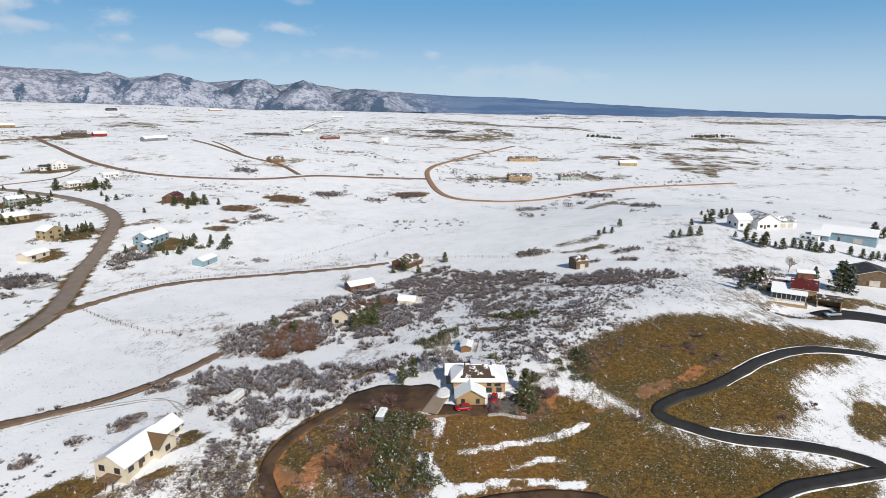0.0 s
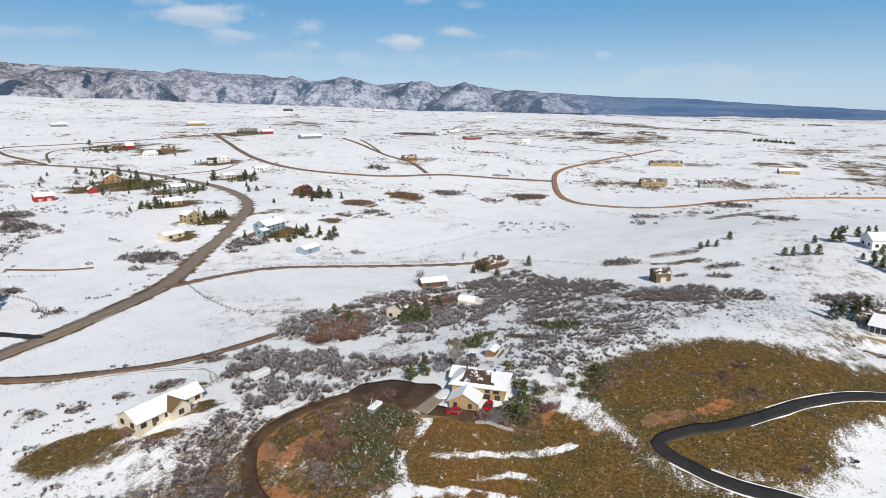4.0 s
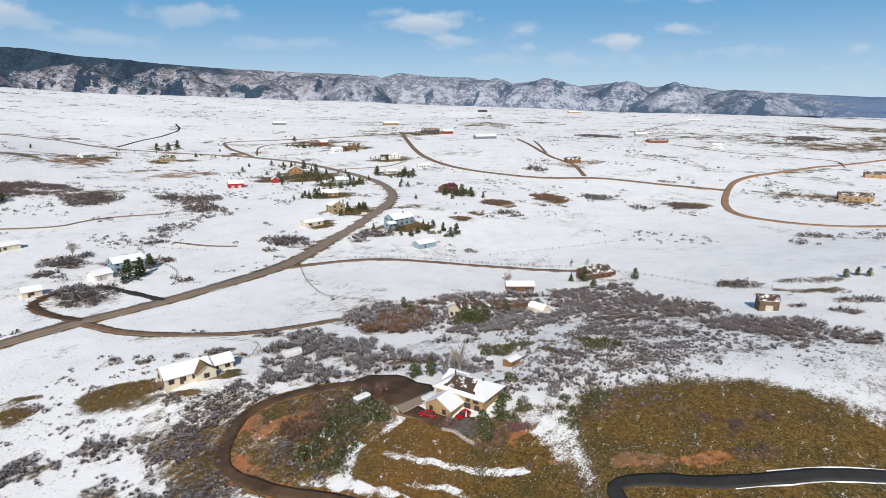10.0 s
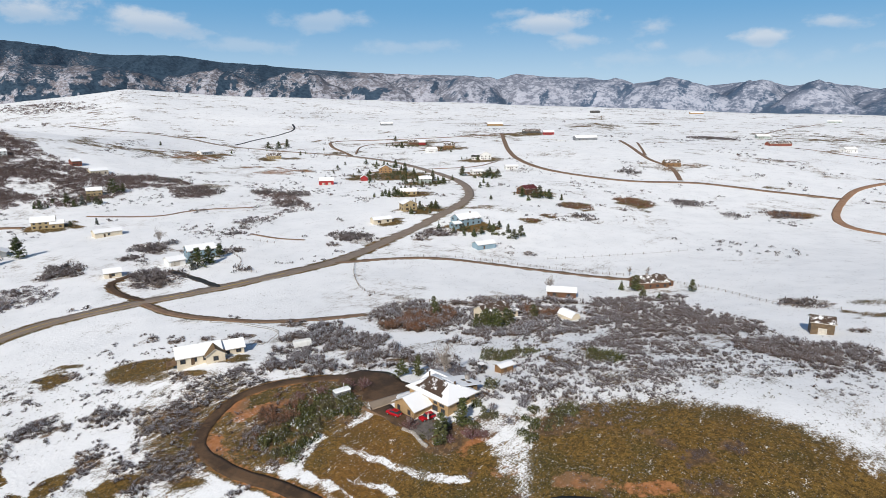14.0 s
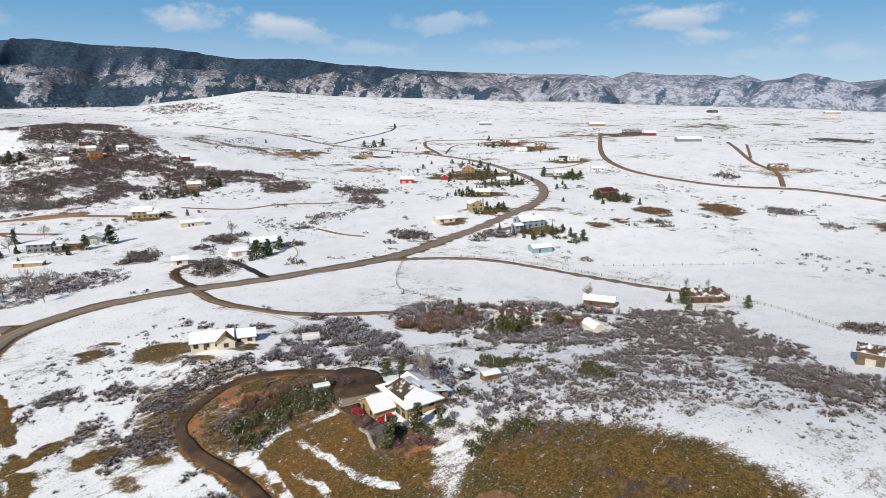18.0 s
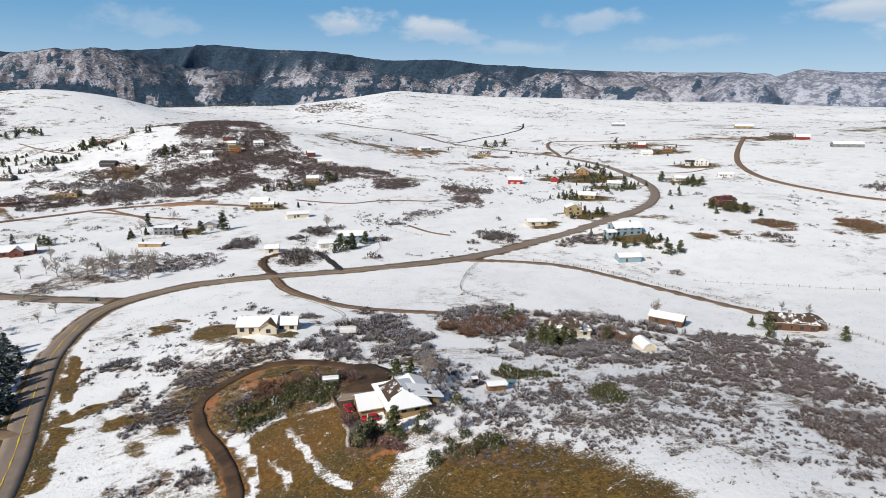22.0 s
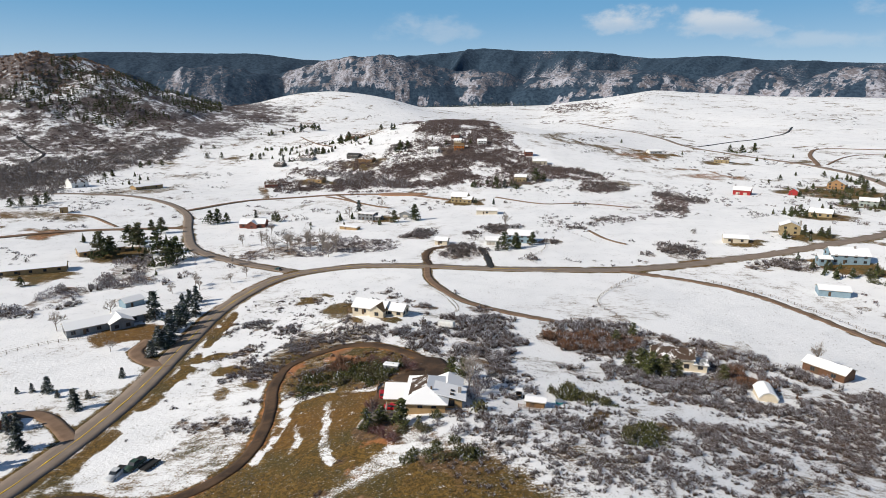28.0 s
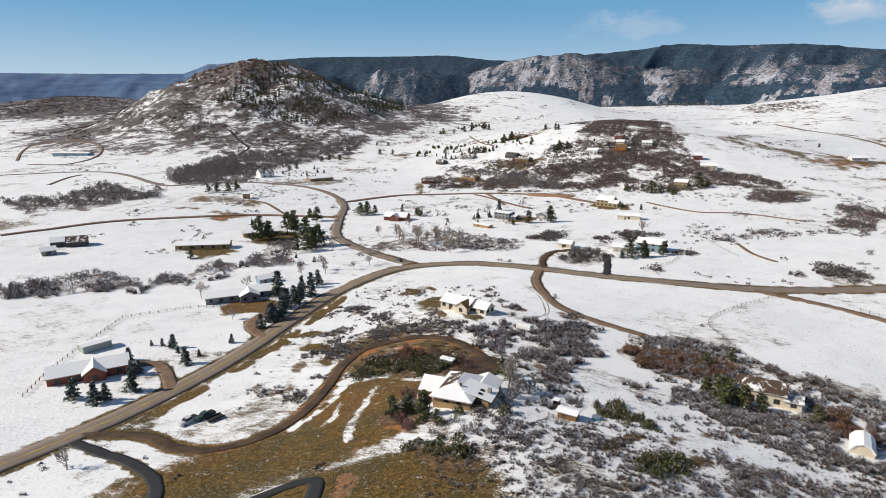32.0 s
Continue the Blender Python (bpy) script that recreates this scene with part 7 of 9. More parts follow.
# bare garden shrubs and hedges round the hamlet
x, y, s = round_clumps([(-225, 362, 12), (-290, 398, 18), (-305, 430, 20), (-330, 455, 22), (-390, 465, 30), (-420, 490, 22), (-455, 510, 20), (-160, 355, 14), (-195, 340, 9), (-300, 515, 14), (-200, 458, 10), (-350, 420, 20), (-260, 400, 14), (-590, 665, 24), (-510, 655, 18), (-610, 60, 22), (-455, 180, 18)], 0.045)
x, y = free_of(x, y, 3)
strew("low_shrub", "bare grey garden shrubs round the hamlet's houses", "shrub", [M_FIELD_TWIG, M_KNOLL_TWIG], FAR_OAK, x, y, 0.9 + 1.5 * rng.rand(len(x)))
# evergreen shrubs and small trees round the hamlet's houses
x, y, s = round_clumps([(-225, 362, 10), (-290, 392, 16), (-320, 455, 24), (-390, 470, 34), (-460, 510, 22), (-150, 352, 12), (-138, 346, 9), (-300, 515, 16), (-195, 455, 10), (-210, 180, 9), (-735, 520, 20), (-590, 660, 22), (-450, 180, 14), (-620, 55, 16), (-165, -20, 14)], 0.035)
strew("juniper", "dark green shrubs and small trees round the hamlet", "shrub", [M_JUNIPER], LEAFY, x, y, 1.0 + 1.6 * rng.rand(len(x)), 1.4 + 2.2 * rng.rand(len(x)))

x, y = rng.uniform(-1700, -800, 5000), rng.uniform(-2000, -1150, 5000)
keep = (np.minimum(np.hypot(x + 1306, y + 1467), np.hypot(x + 1061, y + 1652)) < 480) & (layered(x, y, 130, 3) > 0.0)
strew("scrub_oak_thicket", "dark brush over the low hills by the plain", "scrub", [M_KNOLL_TWIG], FAR_OAK, x[keep], y[keep], 2.5 + 3.0 * rng.rand(keep.sum()))

# rocky hill: brush, boulders and pines
a, r = rng.rand(8000) * 6.283, np.sqrt(rng.rand(8000)) * 430
x, y = -1010 + np.cos(a) * r, -690 + np.sin(a) * r
keep = layered(x, y, 90, 3) > -0.1 + 0.25 * (r > 300)
strew("scrub_oak_thicket", "brown brush covering the rocky hill", "scrub", [M_KNOLL_TWIG], FAR_OAK, x[keep], y[keep], 1.8 + 2.2 * rng.rand(keep.sum()))
FAR_TREE = [np.concatenate([twig_ball(22, 0.26, 0.5, 0.5, 0.1) * [1 - 0.28 * k, 1 - 0.28 * k, 1.0] + [0, 0, 0.9 * k] for k in range(3)]) for _ in range(3)]
n = 1500
x, y = rng.uniform(-1250, -800, n), rng.uniform(-640, -380, n)
keep = (np.hypot(x + 1010, y + 690) < 330) & (layered(x, y, 80, 2) > -0.25)
strew("pine_wood", "dark pines on the shaded side of the rocky hill", "wood", [M_NEEDLE], FAR_TREE, x[keep], y[keep], 2.6 + 1.6 * rng.rand(keep.sum()))
x, y = dots(1500, 2300, 3100, 84, 112, 0.0, 260)
strew("pine_wood", "dark pines on the slopes behind the white hill", "wood", [M_BLUE_NEEDLE], FAR_TREE, x, y, 4.0 + 3.0 * rng.rand(len(x)))
x, y = rng.uniform(-1130, -880, 700), rng.uniform(-800, -560, 700)
ROCK = [leaf_ball(26, 0.5, 0.8) for _ in range(3)]
strew("boulder", "pale orange rock outcrops on the hill", "rock", [material("pale_outcrop_rock", two_tone((0.34, 0.22, 0.15), (0.24, 0.16, 0.12), 0.2), 0.95)], ROCK, x, y, 1.0 + 2.6 * rng.rand(700))


# ---- trees ----
M_GREEN_NEEDLE = material("green_pine_needles", island_paint([(0.040, 0.050, 0.016), (0.078, 0.090, 0.028), (0.140, 0.145, 0.050), (0.55, 0.57, 0.60)], [0.31, 0.34, 0.29, 0.06]), 0.8)


def pine_meshes(seed, wide, blue):
    """Trunk and crown of a conifer one metre tall: whorls of drooping boughs set with needle tufts."""
    g = np.random.RandomState(seed)
    tris = []
    levels = 11
    for k in range(levels):
        h = 0.10 + 0.88 * k / levels
        reach = wide * (1 - h) ** (0.95 if blue is True else 0.75) * (0.75 + 0.5 * g.rand()) + 0.03
        n = 7 if k < levels - 3 else 5
        for b in range(n):
            a = g.rand() * 6.283
            d = np.array([math.cos(a), math.sin(a), -0.25 if blue is True else 0.05])
            for t in np.linspace(0.25, 1.0, 4):
                c = np.array([0, 0, h]) + d * reach * t + g.randn(3) * 0.012
                for _ in range(4):
                    tris.append(c + g.randn(3, 3) * [0.042, 0.042, 0.026])
    v = np.array(tris).reshape(-1, 3)
    crown = mesh_from("crown", v, np.arange(len(v)).reshape(-1, 3), [M_GREEN_NEEDLE if blue == "green" else M_BLUE_NEEDLE if blue else M_NEEDLE], flat=True)
    trunk = Solid().tube((0, 0, -0.05), (0, 0, 0.5), 0.022, 0.014, 6).tube((0, 0, 0.5), (0.004, 0, 0.96), 0.014, 0.003, 6)
    for k in range(8):
        a, h = g.rand() * 6.283, 0.2 + 0.07 * k
        trunk.tube((0, 0, h), (math.cos(a) * wide * (1 - h), math.sin(a) * wide * (1 - h), h + 0.02), 0.006, 0.002, 4)
    return trunk.mesh("trunk", [M_BARK]), crown


PINE_KINDS = [pine_meshes(s, w, b) for s, w, b in ((1, 0.30, False), (2, 0.36, False), (3, 0.33, False), (4, 0.27, True), (5, 0.31, True), (6, 0.42, False), (7, 0.36, "green"), (8, 0.42, "green"), (9, 0.32, "green"))]


def conifer(x, y, tall, kind, label, group, name="pine_tree"):
    ob = thing(name, label, "tree", x, y, random.uniform(0, 360), group)
    ob.scale = (tall, tall, tall * random.uniform(0.92, 1.08))
    trunk, crown = PINE_KINDS[kind]
    part("trunk", trunk, ob)
    part("crown", crown, ob)


def bare_tree(x, y, tall, label, group="", seed=0, name="bare_tree", spread=0.55):
    """A leafless tree: trunk, limbs that fork three times, and fine twigs."""
    g = random.Random(seed)
    trunk, limbs = Solid(), Solid()

    def grow(p, d, long, r, depth):
        q = p + d * long
        (trunk if depth == 0 else limbs).tube(p, q, r, r * 0.7, 5 if depth < 2 else 3)
        if depth == 4:
            return
        for _ in range(3 if depth < 3 else 5):
            e = (d + Vector((g.gauss(0, spread), g.gauss(0, spread), g.gauss(0.1, 0.3)))).normalized()
            grow(p + d * long * g.uniform(0.55, 1.0), e, long * g.uniform(0.5, 0.78), max(r * 0.6, 0.06), depth + 1)

    ob = thing(name, label, "tree", x, y, g.uniform(0, 360), group)
    grow(Vector((0, 0, -0.2)), Vector((g.gauss(0, 0.06), g.gauss(0, 0.06), 1)).normalized(), tall * 0.36, tall * 0.022, 0)
    part("trunk", trunk.mesh("trunk", [M_PALE_BARK]), ob)
    part("bough", limbs.mesh("bough", [M_PALE_BARK]), ob)
    v = brush_ball(420, 0.016, 0.22, 0.9) * [tall * 0.30, tall * 0.30, tall * 0.48] + [0, 0, tall * 0.34]
    part("crown", mesh_from("crown", v, np.arange(len(v)).reshape(-1, 3), [M_PALE_BARK], flat=True), ob)
    return ob


RANCH_PINES = [(133, 317, 4.0), (116, 297, 4.4), (119, 296, 4.4), (124, 296, 5.6), (129, 296, 5.0), (141, 319, 5.4), (144, 318, 8.1), (156, 333, 5.7), (169, 348, 4.2), (165, 346, 4.2), (151, 347, 2.9), (162, 364, 2.3), (153, 296, 5.2), (143, 288, 3.1), (144, 280, 6.1), (146, 276, 5.5),
               (147, 270, 6.0), (150, 273, 7.3), (153, 270, 3.0), (154, 266, 5.4), (160, 268, 5.1), (162, 266, 4.6), (165, 264, 4.9), (166, 261, 4.8), (168, 260, 4.8), (172, 259, 4.2), (179, 257, 4.3), (181, 252, 4.2), (183, 249, 4.2), (187, 251, 3.7), (188, 248, 3.7)]
HILLTOP_PINES = [(215, 294, 7.8), (217, 290, 6.3), (108, 208.3, 7.0), (117.4, 218.3, 6.6), (121.6, 220.7, 6.8), (114.1, 209.5, 3.2), (111.5, 213, 6.0), (146.2, 212.5, 11.5), (149.5, 211.6, 10.5), (146, 227, 4.8)]
BEND_PINES = [(-738, 543, 13.5), (-725, 521, 12.0), (-729, 506, 10.7), (-669, 704, 8.8), (-584, 645, 9.0), (-328, 508, 10.8), (-297, 511, 8.2), (-294, 524, 9.0), (-302, 521, 9.8), (-299, 508, 5.9), (-258, 458, 5.3), (-254, 464, 5.3), (-203, 449, 9.1), (-185, 462, 9.1), (-191, 457, 10.9),
              (-194, 453, 6.6), (-176, 467, 5.4), (-211, 419, 4.1), (-131, 357, 7.9), (-131, 350, 6.9), (-141, 356, 6.2), (-153, 361, 5.4), (-151, 341, 5.7), (-151, 349, 5.3), (-163, 337, 4.3)]
HAMLET_PINES = [(-227, 356, 6.7), (-222, 363, 6.1), (-217, 364, 6.1), (-292, 386, 9.0), (-281, 384, 6.3), (-330, 467, 8.9), (-301, 455, 6.3), (-491, 507, 6.5), (-467, 516, 6.4), (-447, 517, 8.1), (-410, 500, 9.3), (-354, 449, 6.8), (-381, 457, 5.5), (-386, 432, 6.2), (-508, 488, 4.7), (-488, 463, 5.4),
                (-468, 443, 4.3), (-306, 431, 6.9), (-305, 386, 5.9), (-443, 460, 5.1), (-297, 409, 6.7), (-384, 490, 6.5)]
FIELD_PINES = [(-291, 112, 13.1), (-283, 98, 9.1), (-333, 62, 10.2), (-199, 174, 11.0), (-201, 181, 9.8), (-210, 191, 8.7), (-196, 170, 5.7), (-476, 216, 14.1), (-475, 224, 8.6), (-455, 175, 9.8), (-443, 183, 8.9), (-441, 193, 7.4), (-447, 154, 8.1), (-368, 156, 4.5), (-362, 171, 5.1), (-296, 6, 6.8),
               (-301, 2, 5.8), (-294, 9, 6.2), (-311, -15, 6.5), (-274, 39, 3.2), (-263, 42, 2.6)]
KNOLL_PINES = [(-617, 58, 12.3), (-623, 67, 9.5), (-613, 53, 7.6), (-719, -40, 12.0), (-717, -28, 13.0), (-694, -13, 9.5), (-992, -144, 11.6), (-993, -153, 14.5), (-976, -173, 15.8), (-958, -182, 12.8), (-769, 10, 9.1), (-742, 30, 9.9), (-742, 34, 8.8), (-662, 13, 7.1), (-655, -60, 10.2), (-650, -49, 10.1),
               (-661, -73, 8.2), (-655, -37, 7.1), (-683, -74, 6.3), (-675, -114, 8.5), (-629, -96, 9.0), (-774, 367, 5.9), (-626, 146, 6.7), (-613, 139, 5.7), (-624, 116, 6.7)]
BRANCH_PINES = [(-175, -54, 16.0), (-182, -52, 13.0), (-216, -61, 13.5), (-207, -50, 14.9), (-190, -29, 15.5), (-174, -9, 15.0), (-172, -12, 13.0), (-249, -58, 12.2), (-160, -8, 12.2), (-258, -70, 7.9), (-118, -57, 5.7), (-283, -39, 10.9), (-287, -35, 10.9), (-289, -29, 8.3), (-327, -196, 9.6), (-315, -196, 8.7),
                (-307, -202, 8.6), (-304, -209, 7.9), (-611, -249, 8.0), (-606, -263, 8.0), (-491, -250, 8.1), (-512, -254, 8.3), (-587, -263, 9.0), (-757, -244, 6.6), (-749, -260, 6.6), (-681, -200, 8.4), (-675, -218, 8.4), (-659, -150, 8.0), (-656, -137, 7.9), (-925, -212, 9.0), (-934, -194, 7.5)]
ROADSIDE_PINES = [(-77, 31, 12.8), (-48, 50, 8.0), (-52, 46, 7.4), (-65, 44, 9.3), (-70, 44, 8.7), (-82, 40, 9.1), (-94, 37, 8.5), (-100, 37, 7.7), (-12, 34, 5.7), (-12, 29, 3.3), (-11, 25, 2.3), (-9, 39, 2.9), (-2, 49, 7.0), (-9, 48, 2.6), (-23, 50, 3.6), (30, 39, 7.8), (30, 47, 7.0), (27, 48, 5.7),
                  (20, 50, 8.0), (-47, 48.5, 8.5), (-56.6, 47.5, 9.0), (-71, 46.5, 9.5), (-81.7, 45.5, 8.0), (-39.4, 50, 6.5), (-62.7, 45, 9.5), (-51, 51, 7.0), (2, 29, 5.1), (11, 40, 5.5), (9, 41, 4.8)]
HOUSE_PINES = [(22.0, 135, 5.6), (19.4, 137.9, 5.2), (21.3, 142.7, 6.8), (24, 147, 3.4), (-11.2, 152.6, 5.4), (-8.2, 155.8, 5.8), (-64, 215, 5.1), (-54, 207, 5.5), (-32, 206, 6.0), (-30, 209, 7.2), (-28, 212, 7.6), (-26, 215, 7.0), (-27, 219, 5.6), (-25, 210, 5.8), (-33, 211, 6.4), (-26, 232, 5.6), (-20, 300, 7.7), (-21, 309, 6.0), (1, 312, 5.5),
               (84, 318, 4.0), (88, 322, 4.2), (92, 321, 4.0), (100, 335, 4.5)]
for spots, group, label, kinds in ((RANCH_PINES, "pines round the ranch", "young green pine in the snow beside the ranch", (6, 1, 8)), (HILLTOP_PINES, "pines on the hilltop", "tall dark pine beside the hilltop house", (0, 2, 3)),
                                   (BEND_PINES, "pines by the road bend", "dark pine near the road bend", (0, 1, 2, 5)), (HAMLET_PINES, "pines of the hamlet", "dark pine between the hamlet's houses", (0, 1, 2, 5)),
                                   (FIELD_PINES, "pines in the valley", "dark pine in the snowy valley", (0, 2, 3, 5)), (KNOLL_PINES, "pines on the knoll", "dark pine among brown scrub on the knoll", (0, 1, 3)),
                                   (BRANCH_PINES, "pines by the side road", "tall dark pine beside the side road", (1, 2, 5)), (ROADSIDE_PINES, "spruces along the road", "blue-green spruce dusted with snow beside the road", (3, 4, 4)),
                                   (HOUSE_PINES, "pines round the houses", "green pine beside a snow-roofed house", (6, 7, 8))):
    for k, (x, y, tall) in enumerate(spots):
        conifer(x, y, tall, kinds[k % len(kinds)], label, group)
# evergreens scattered round the houses of the valley, the bend and the plain: x, y, spread, how many
GARDENS = [(-225, 358, 14, 8), (-290, 392, 20, 14), (-325, 455, 28, 18), (-395, 470, 36, 26), (-455, 510, 22, 10), (-160, 350, 22, 12), (-300, 515, 16, 8), (-195, 455, 14, 6), (-390, 616, 26, 6), (-590, 670, 36, 12), (-510, 660, 24, 6), (-690, 500, 50, 9), (-455, 185, 26, 10), (-610, 60, 30, 8),
           (-700, -40, 50, 14), (-650, -80, 40, 12), (-300, 60, 30, 5), (-190, -35, 30, 14), (-230, -60, 26, 8), (-480, -250, 60, 10), (-205, 178, 10, 4), (-22, 300, 12, 3)]
picks = np.random.RandomState(77)
spots = np.concatenate([np.array([[cx, cy]]) + picks.randn(int(many * 1.2), 2) * wide * 0.6 for cx, cy, wide, many in GARDENS])
x, y = free_of(spots[:, 0], spots[:, 1], 3.0)
YOUNG = [np.concatenate([twig_ball(40, 0.16, 0.55, 0.6, 0.1) * [0.42 - 0.11 * k, 0.42 - 0.11 * k, 0.5] + [0, 0, 0.06 + 0.21 * k] for k in range(4)]) for _ in range(4)]
tall = 2.6 + 4.6 * picks.rand(len(x))
strew("evergreen_grove", "small dark evergreens round the snowy gardens", "grove", [M_NEEDLE], YOUNG, x, y, tall, tall)


def bush(x, y, wide, tall, proto, mat, label):
    """One bush that stands alone."""
    ob = thing("bush", label, "bush", x, y, random.uniform(0, 360), "bushes round the tan house")
    v = proto * [wide, wide, tall]
    part("crown", mesh_from("crown", v, np.arange(len(v)).reshape(-1, 3), [mat], flat=True), ob)


M_PURPLE = material("purple_brown_twigs", island_paint([(0.12, 0.055, 0.055), (0.20, 0.10, 0.10), (0.26, 0.17, 0.165), (0.40, 0.36, 0.37)], [0.34, 0.34, 0.24, 0.08]), 0.9)
DENSE = [brush_ball(520, 0.020, 0.34, 0.9) for _ in range(3)]
GREEN = [leaf_ball(420, 0.085, 0.95) for _ in range(3)]
for k, (x, y, wide, tall) in enumerate([(12.6, 134.4, 2.7, 2.9), (26.6, 139.8, 2.6, 2.6), (23.5, 136.5, 1.6, 1.5), (28.4, 141.8, 1.8, 1.6), (-13.5, 141.5, 2.4, 2.6), (-17.5, 139, 2.2, 2.4), (-21, 133, 2.4, 2.0), (-24, 128, 2.2, 1.8)]):
    bush(x, y, wide, tall, DENSE[k % 3], M_PURPLE, "rounded leafless bush with purple-brown twigs")
for k, (x, y, wide, tall) in enumerate([(27.2, 157, 2.0, 2.2), (28.8, 155.4, 2.0, 2.0), (3.5, 160, 3.0, 3.2), (-4.5, 159, 3.2, 3.4), (8, 158.5, 2.6, 2.8), (-2, 162.5, 3.0, 3.0), (30, 148.5, 1.4, 1.3), (23.2, 151, 1.6, 1.5)]):
    bush(x, y, wide, tall, DENSE[k % 3], M_TWIG, "rounded leafless bush with frosted grey twigs")
for k, (x, y, wide, tall) in enumerate([(14.6, 160.4, 2.4, 3.0), (25.3, 148.6, 1.7, 1.9), (31.9, 155.2, 1.7, 1.7), (38.2, 146.3, 2.0, 1.8), (32.4, 151.4, 1.3, 1.3), (18.6, 150.5, 1.6, 2.2), (36, 150, 1.6, 1.4), (24.5, 143.5, 1.5, 1.6), (17.4, 134.6, 1.2, 1.3)]):
    bush(x, y, wide, tall, GREEN[k % 3], M_JUNIPER, "bushy green juniper dusted with snow")
for k, (x, y, tall) in enumerate([(-193, 40, 12.0), (-199, 46, 14.4), (-193, 50, 15.2), (-199, 60, 14.3), (-191, 69, 16.1), (-191, 77, 14.9), (-246, 20, 9.6), (-206, 31, 11.3), (-199, 53, 11.0), (-208, 55, 13.5), (-181, 75, 11.4), (-211, 14, 9.3), (-216, 24, 10.0)]):
    bare_tree(x, y, tall, "tall leafless cottonwood by the creek", "cottonwoods by the creek", k)
for k, (x, y, tall, label) in enumerate([(-346, 78, 9.8, "leafless tree in the snowy field"), (-260, 177, 12.8, "leafless tree among scrub"), (-307, 60, 11.4, "leafless tan-twigged tree beside the grey house"), (-45, 269, 10.0, "leafless tree behind the red-brown shed"),
                                         (-38, 328, 5.7, "small leafless tree by the farm road"), (-32, 337, 4.8, "small leafless tree by the farm road"), (0.5, 157.5, 12.0, "wide leafless tree behind the tan house"), (-63, 0, 9.4, "leafless tree beside the long ranch house"),
                                         (-83, 9, 7.7, "leafless tree beside the blue shed"), (58, 73, 7.0, "leafless tree beside the road junction"), (140, 235, 8.1, "leafless tree behind the hilltop house"), (122, 216, 9.8, "leafless tree beside the hilltop house"),
                                         (-44, 33, 5.5, "leafless tree in front of the ranch house"), (12.5, 134.5, 3.6, "leafless reddish tree beside the garage"), (-5, 163, 6.0, "leafless tree among scrub oak"), (-130, 40, 6.0, "leafless tree beside the road"), (-118, 30, 6.5, "leafless tree beside the road"), (-163, 27, 8.0, "leafless tree by the side road"), (-140, 44, 7.5, "leafless tree at the road junction"), (-124, 25, 8.5, "leafless tree below the junction"), (-112, 20, 7.0, "leafless tree below the junction"), (-152, -14, 9.0, "leafless tree by the creek bank"), (-168, 4, 9.5, "leafless tree by the side road")]):
    bare_tree(x, y, tall, label, "", 40 + k, spread=0.65)

# ---- the tan house on the hill and its yard ----
HZ = 2.9
home = thing("hill_house", "tan house with a snowy hip roof, shingles partly bare", "house", 9.5, 142.5, 0, z=HZ)


def home_part(name, s, mats, label=""):
    return part(name, s.mesh(name, mats), home, None, label)


s = Solid()
gable_walls(s, -5.9, 1.2, -4.9, 1.0, -1.2, 2.6, 4.7, "y")
home_part("garage_wall", s, [WALL["tan"]])
s = Solid()
gable_roof(s, -5.9, 1.2, -4.9, 1.6, 2.6, 4.7, "y", 0.55)
home_part("garage_roof", s, [ROOF["snow"], M_TRIM])
s = Solid().box(-6.6, 6.8, 0.6, 9.8, -2.4, 4.25)
home_part("wall", s, [WALL["tan"]])
s = Solid().box(-6.62, 6.84, 0.57, 9.84, -2.4, -0.1)
home_part("foundation", s, [M_CONCRETE])
s = Solid()
hip_roof(s, -6.6, 6.8, 0.6, 9.8, 4.2, 6.8, (-3.0, 2.6), 0.75, 0.24, 0)
home_part("roof", s, [ROOF["snow"], M_TRIM])
# bare shingles, laid just over the south slope
slope = (6.8 - 4.44) / (5.2 + 0.15)
s = Solid()
for x0, x1, y0, y1 in ((-4.3, 3.3, 1.8, 4.9), (-5.0, 4.4, 1.0, 1.8), (-3.4, 2.4, 4.9, 5.1)):
    z = lambda v: 4.44 + (v + 0.15) * slope + 0.012  # noqa: E731
    s.face([(x0, y0, z(y0)), (x1, y0, z(y0)), (x1 - 0.5, y1, z(y1)), (x0 + 0.5, y1, z(y1))])
home_part("shingle_patch", s, [ROOF["melt"]], "brown shingles showing through melting snow")
s = Solid()
gable_walls(s, -8.4, -1.0, 6.5, 13.2, -2.0, 3.4, 4.9, "x")
home_part("west_wing_wall", s, [WALL["tan"]])
s = Solid()
gable_roof(s, -8.4, -1.0, 6.5, 13.2, 3.4, 4.9, "x", 0.5)
home_part("west_wing_roof", s, [ROOF["snow"], M_TRIM])
s = Solid().box(-1.2, 4.2, 9.0, 13.6, -2.4, 4.0)
home_part("north_wing_wall", s, [WALL["tan"]])
s = Solid()
p = [(7.0, 5.85), (7.0, 6.1), (14.6, 4.3), (14.6, 4.05)]
s.loft([[(x, y, z) for y, z in p] for x in (-1.8, 4.9)])
home_part("north_wing_roof", s, [ROOF["snow"]])
for x in (1.6, 3.4):
    s = Solid().box(x - 0.45, x + 0.45, -0.5, 0.5, 0, 0.14)
    sky_light = part("skylight", s.mesh("skylight", [M_BROWN_TRIM]), home, pose(0, 11.3, 5.09, -13.3, 0, 0))
    part("pane", Solid().box(x - 0.36, x + 0.36, -0.4, 0.4, 0.14, 0.16).mesh("pane", [M_GLASS]), sky_light)
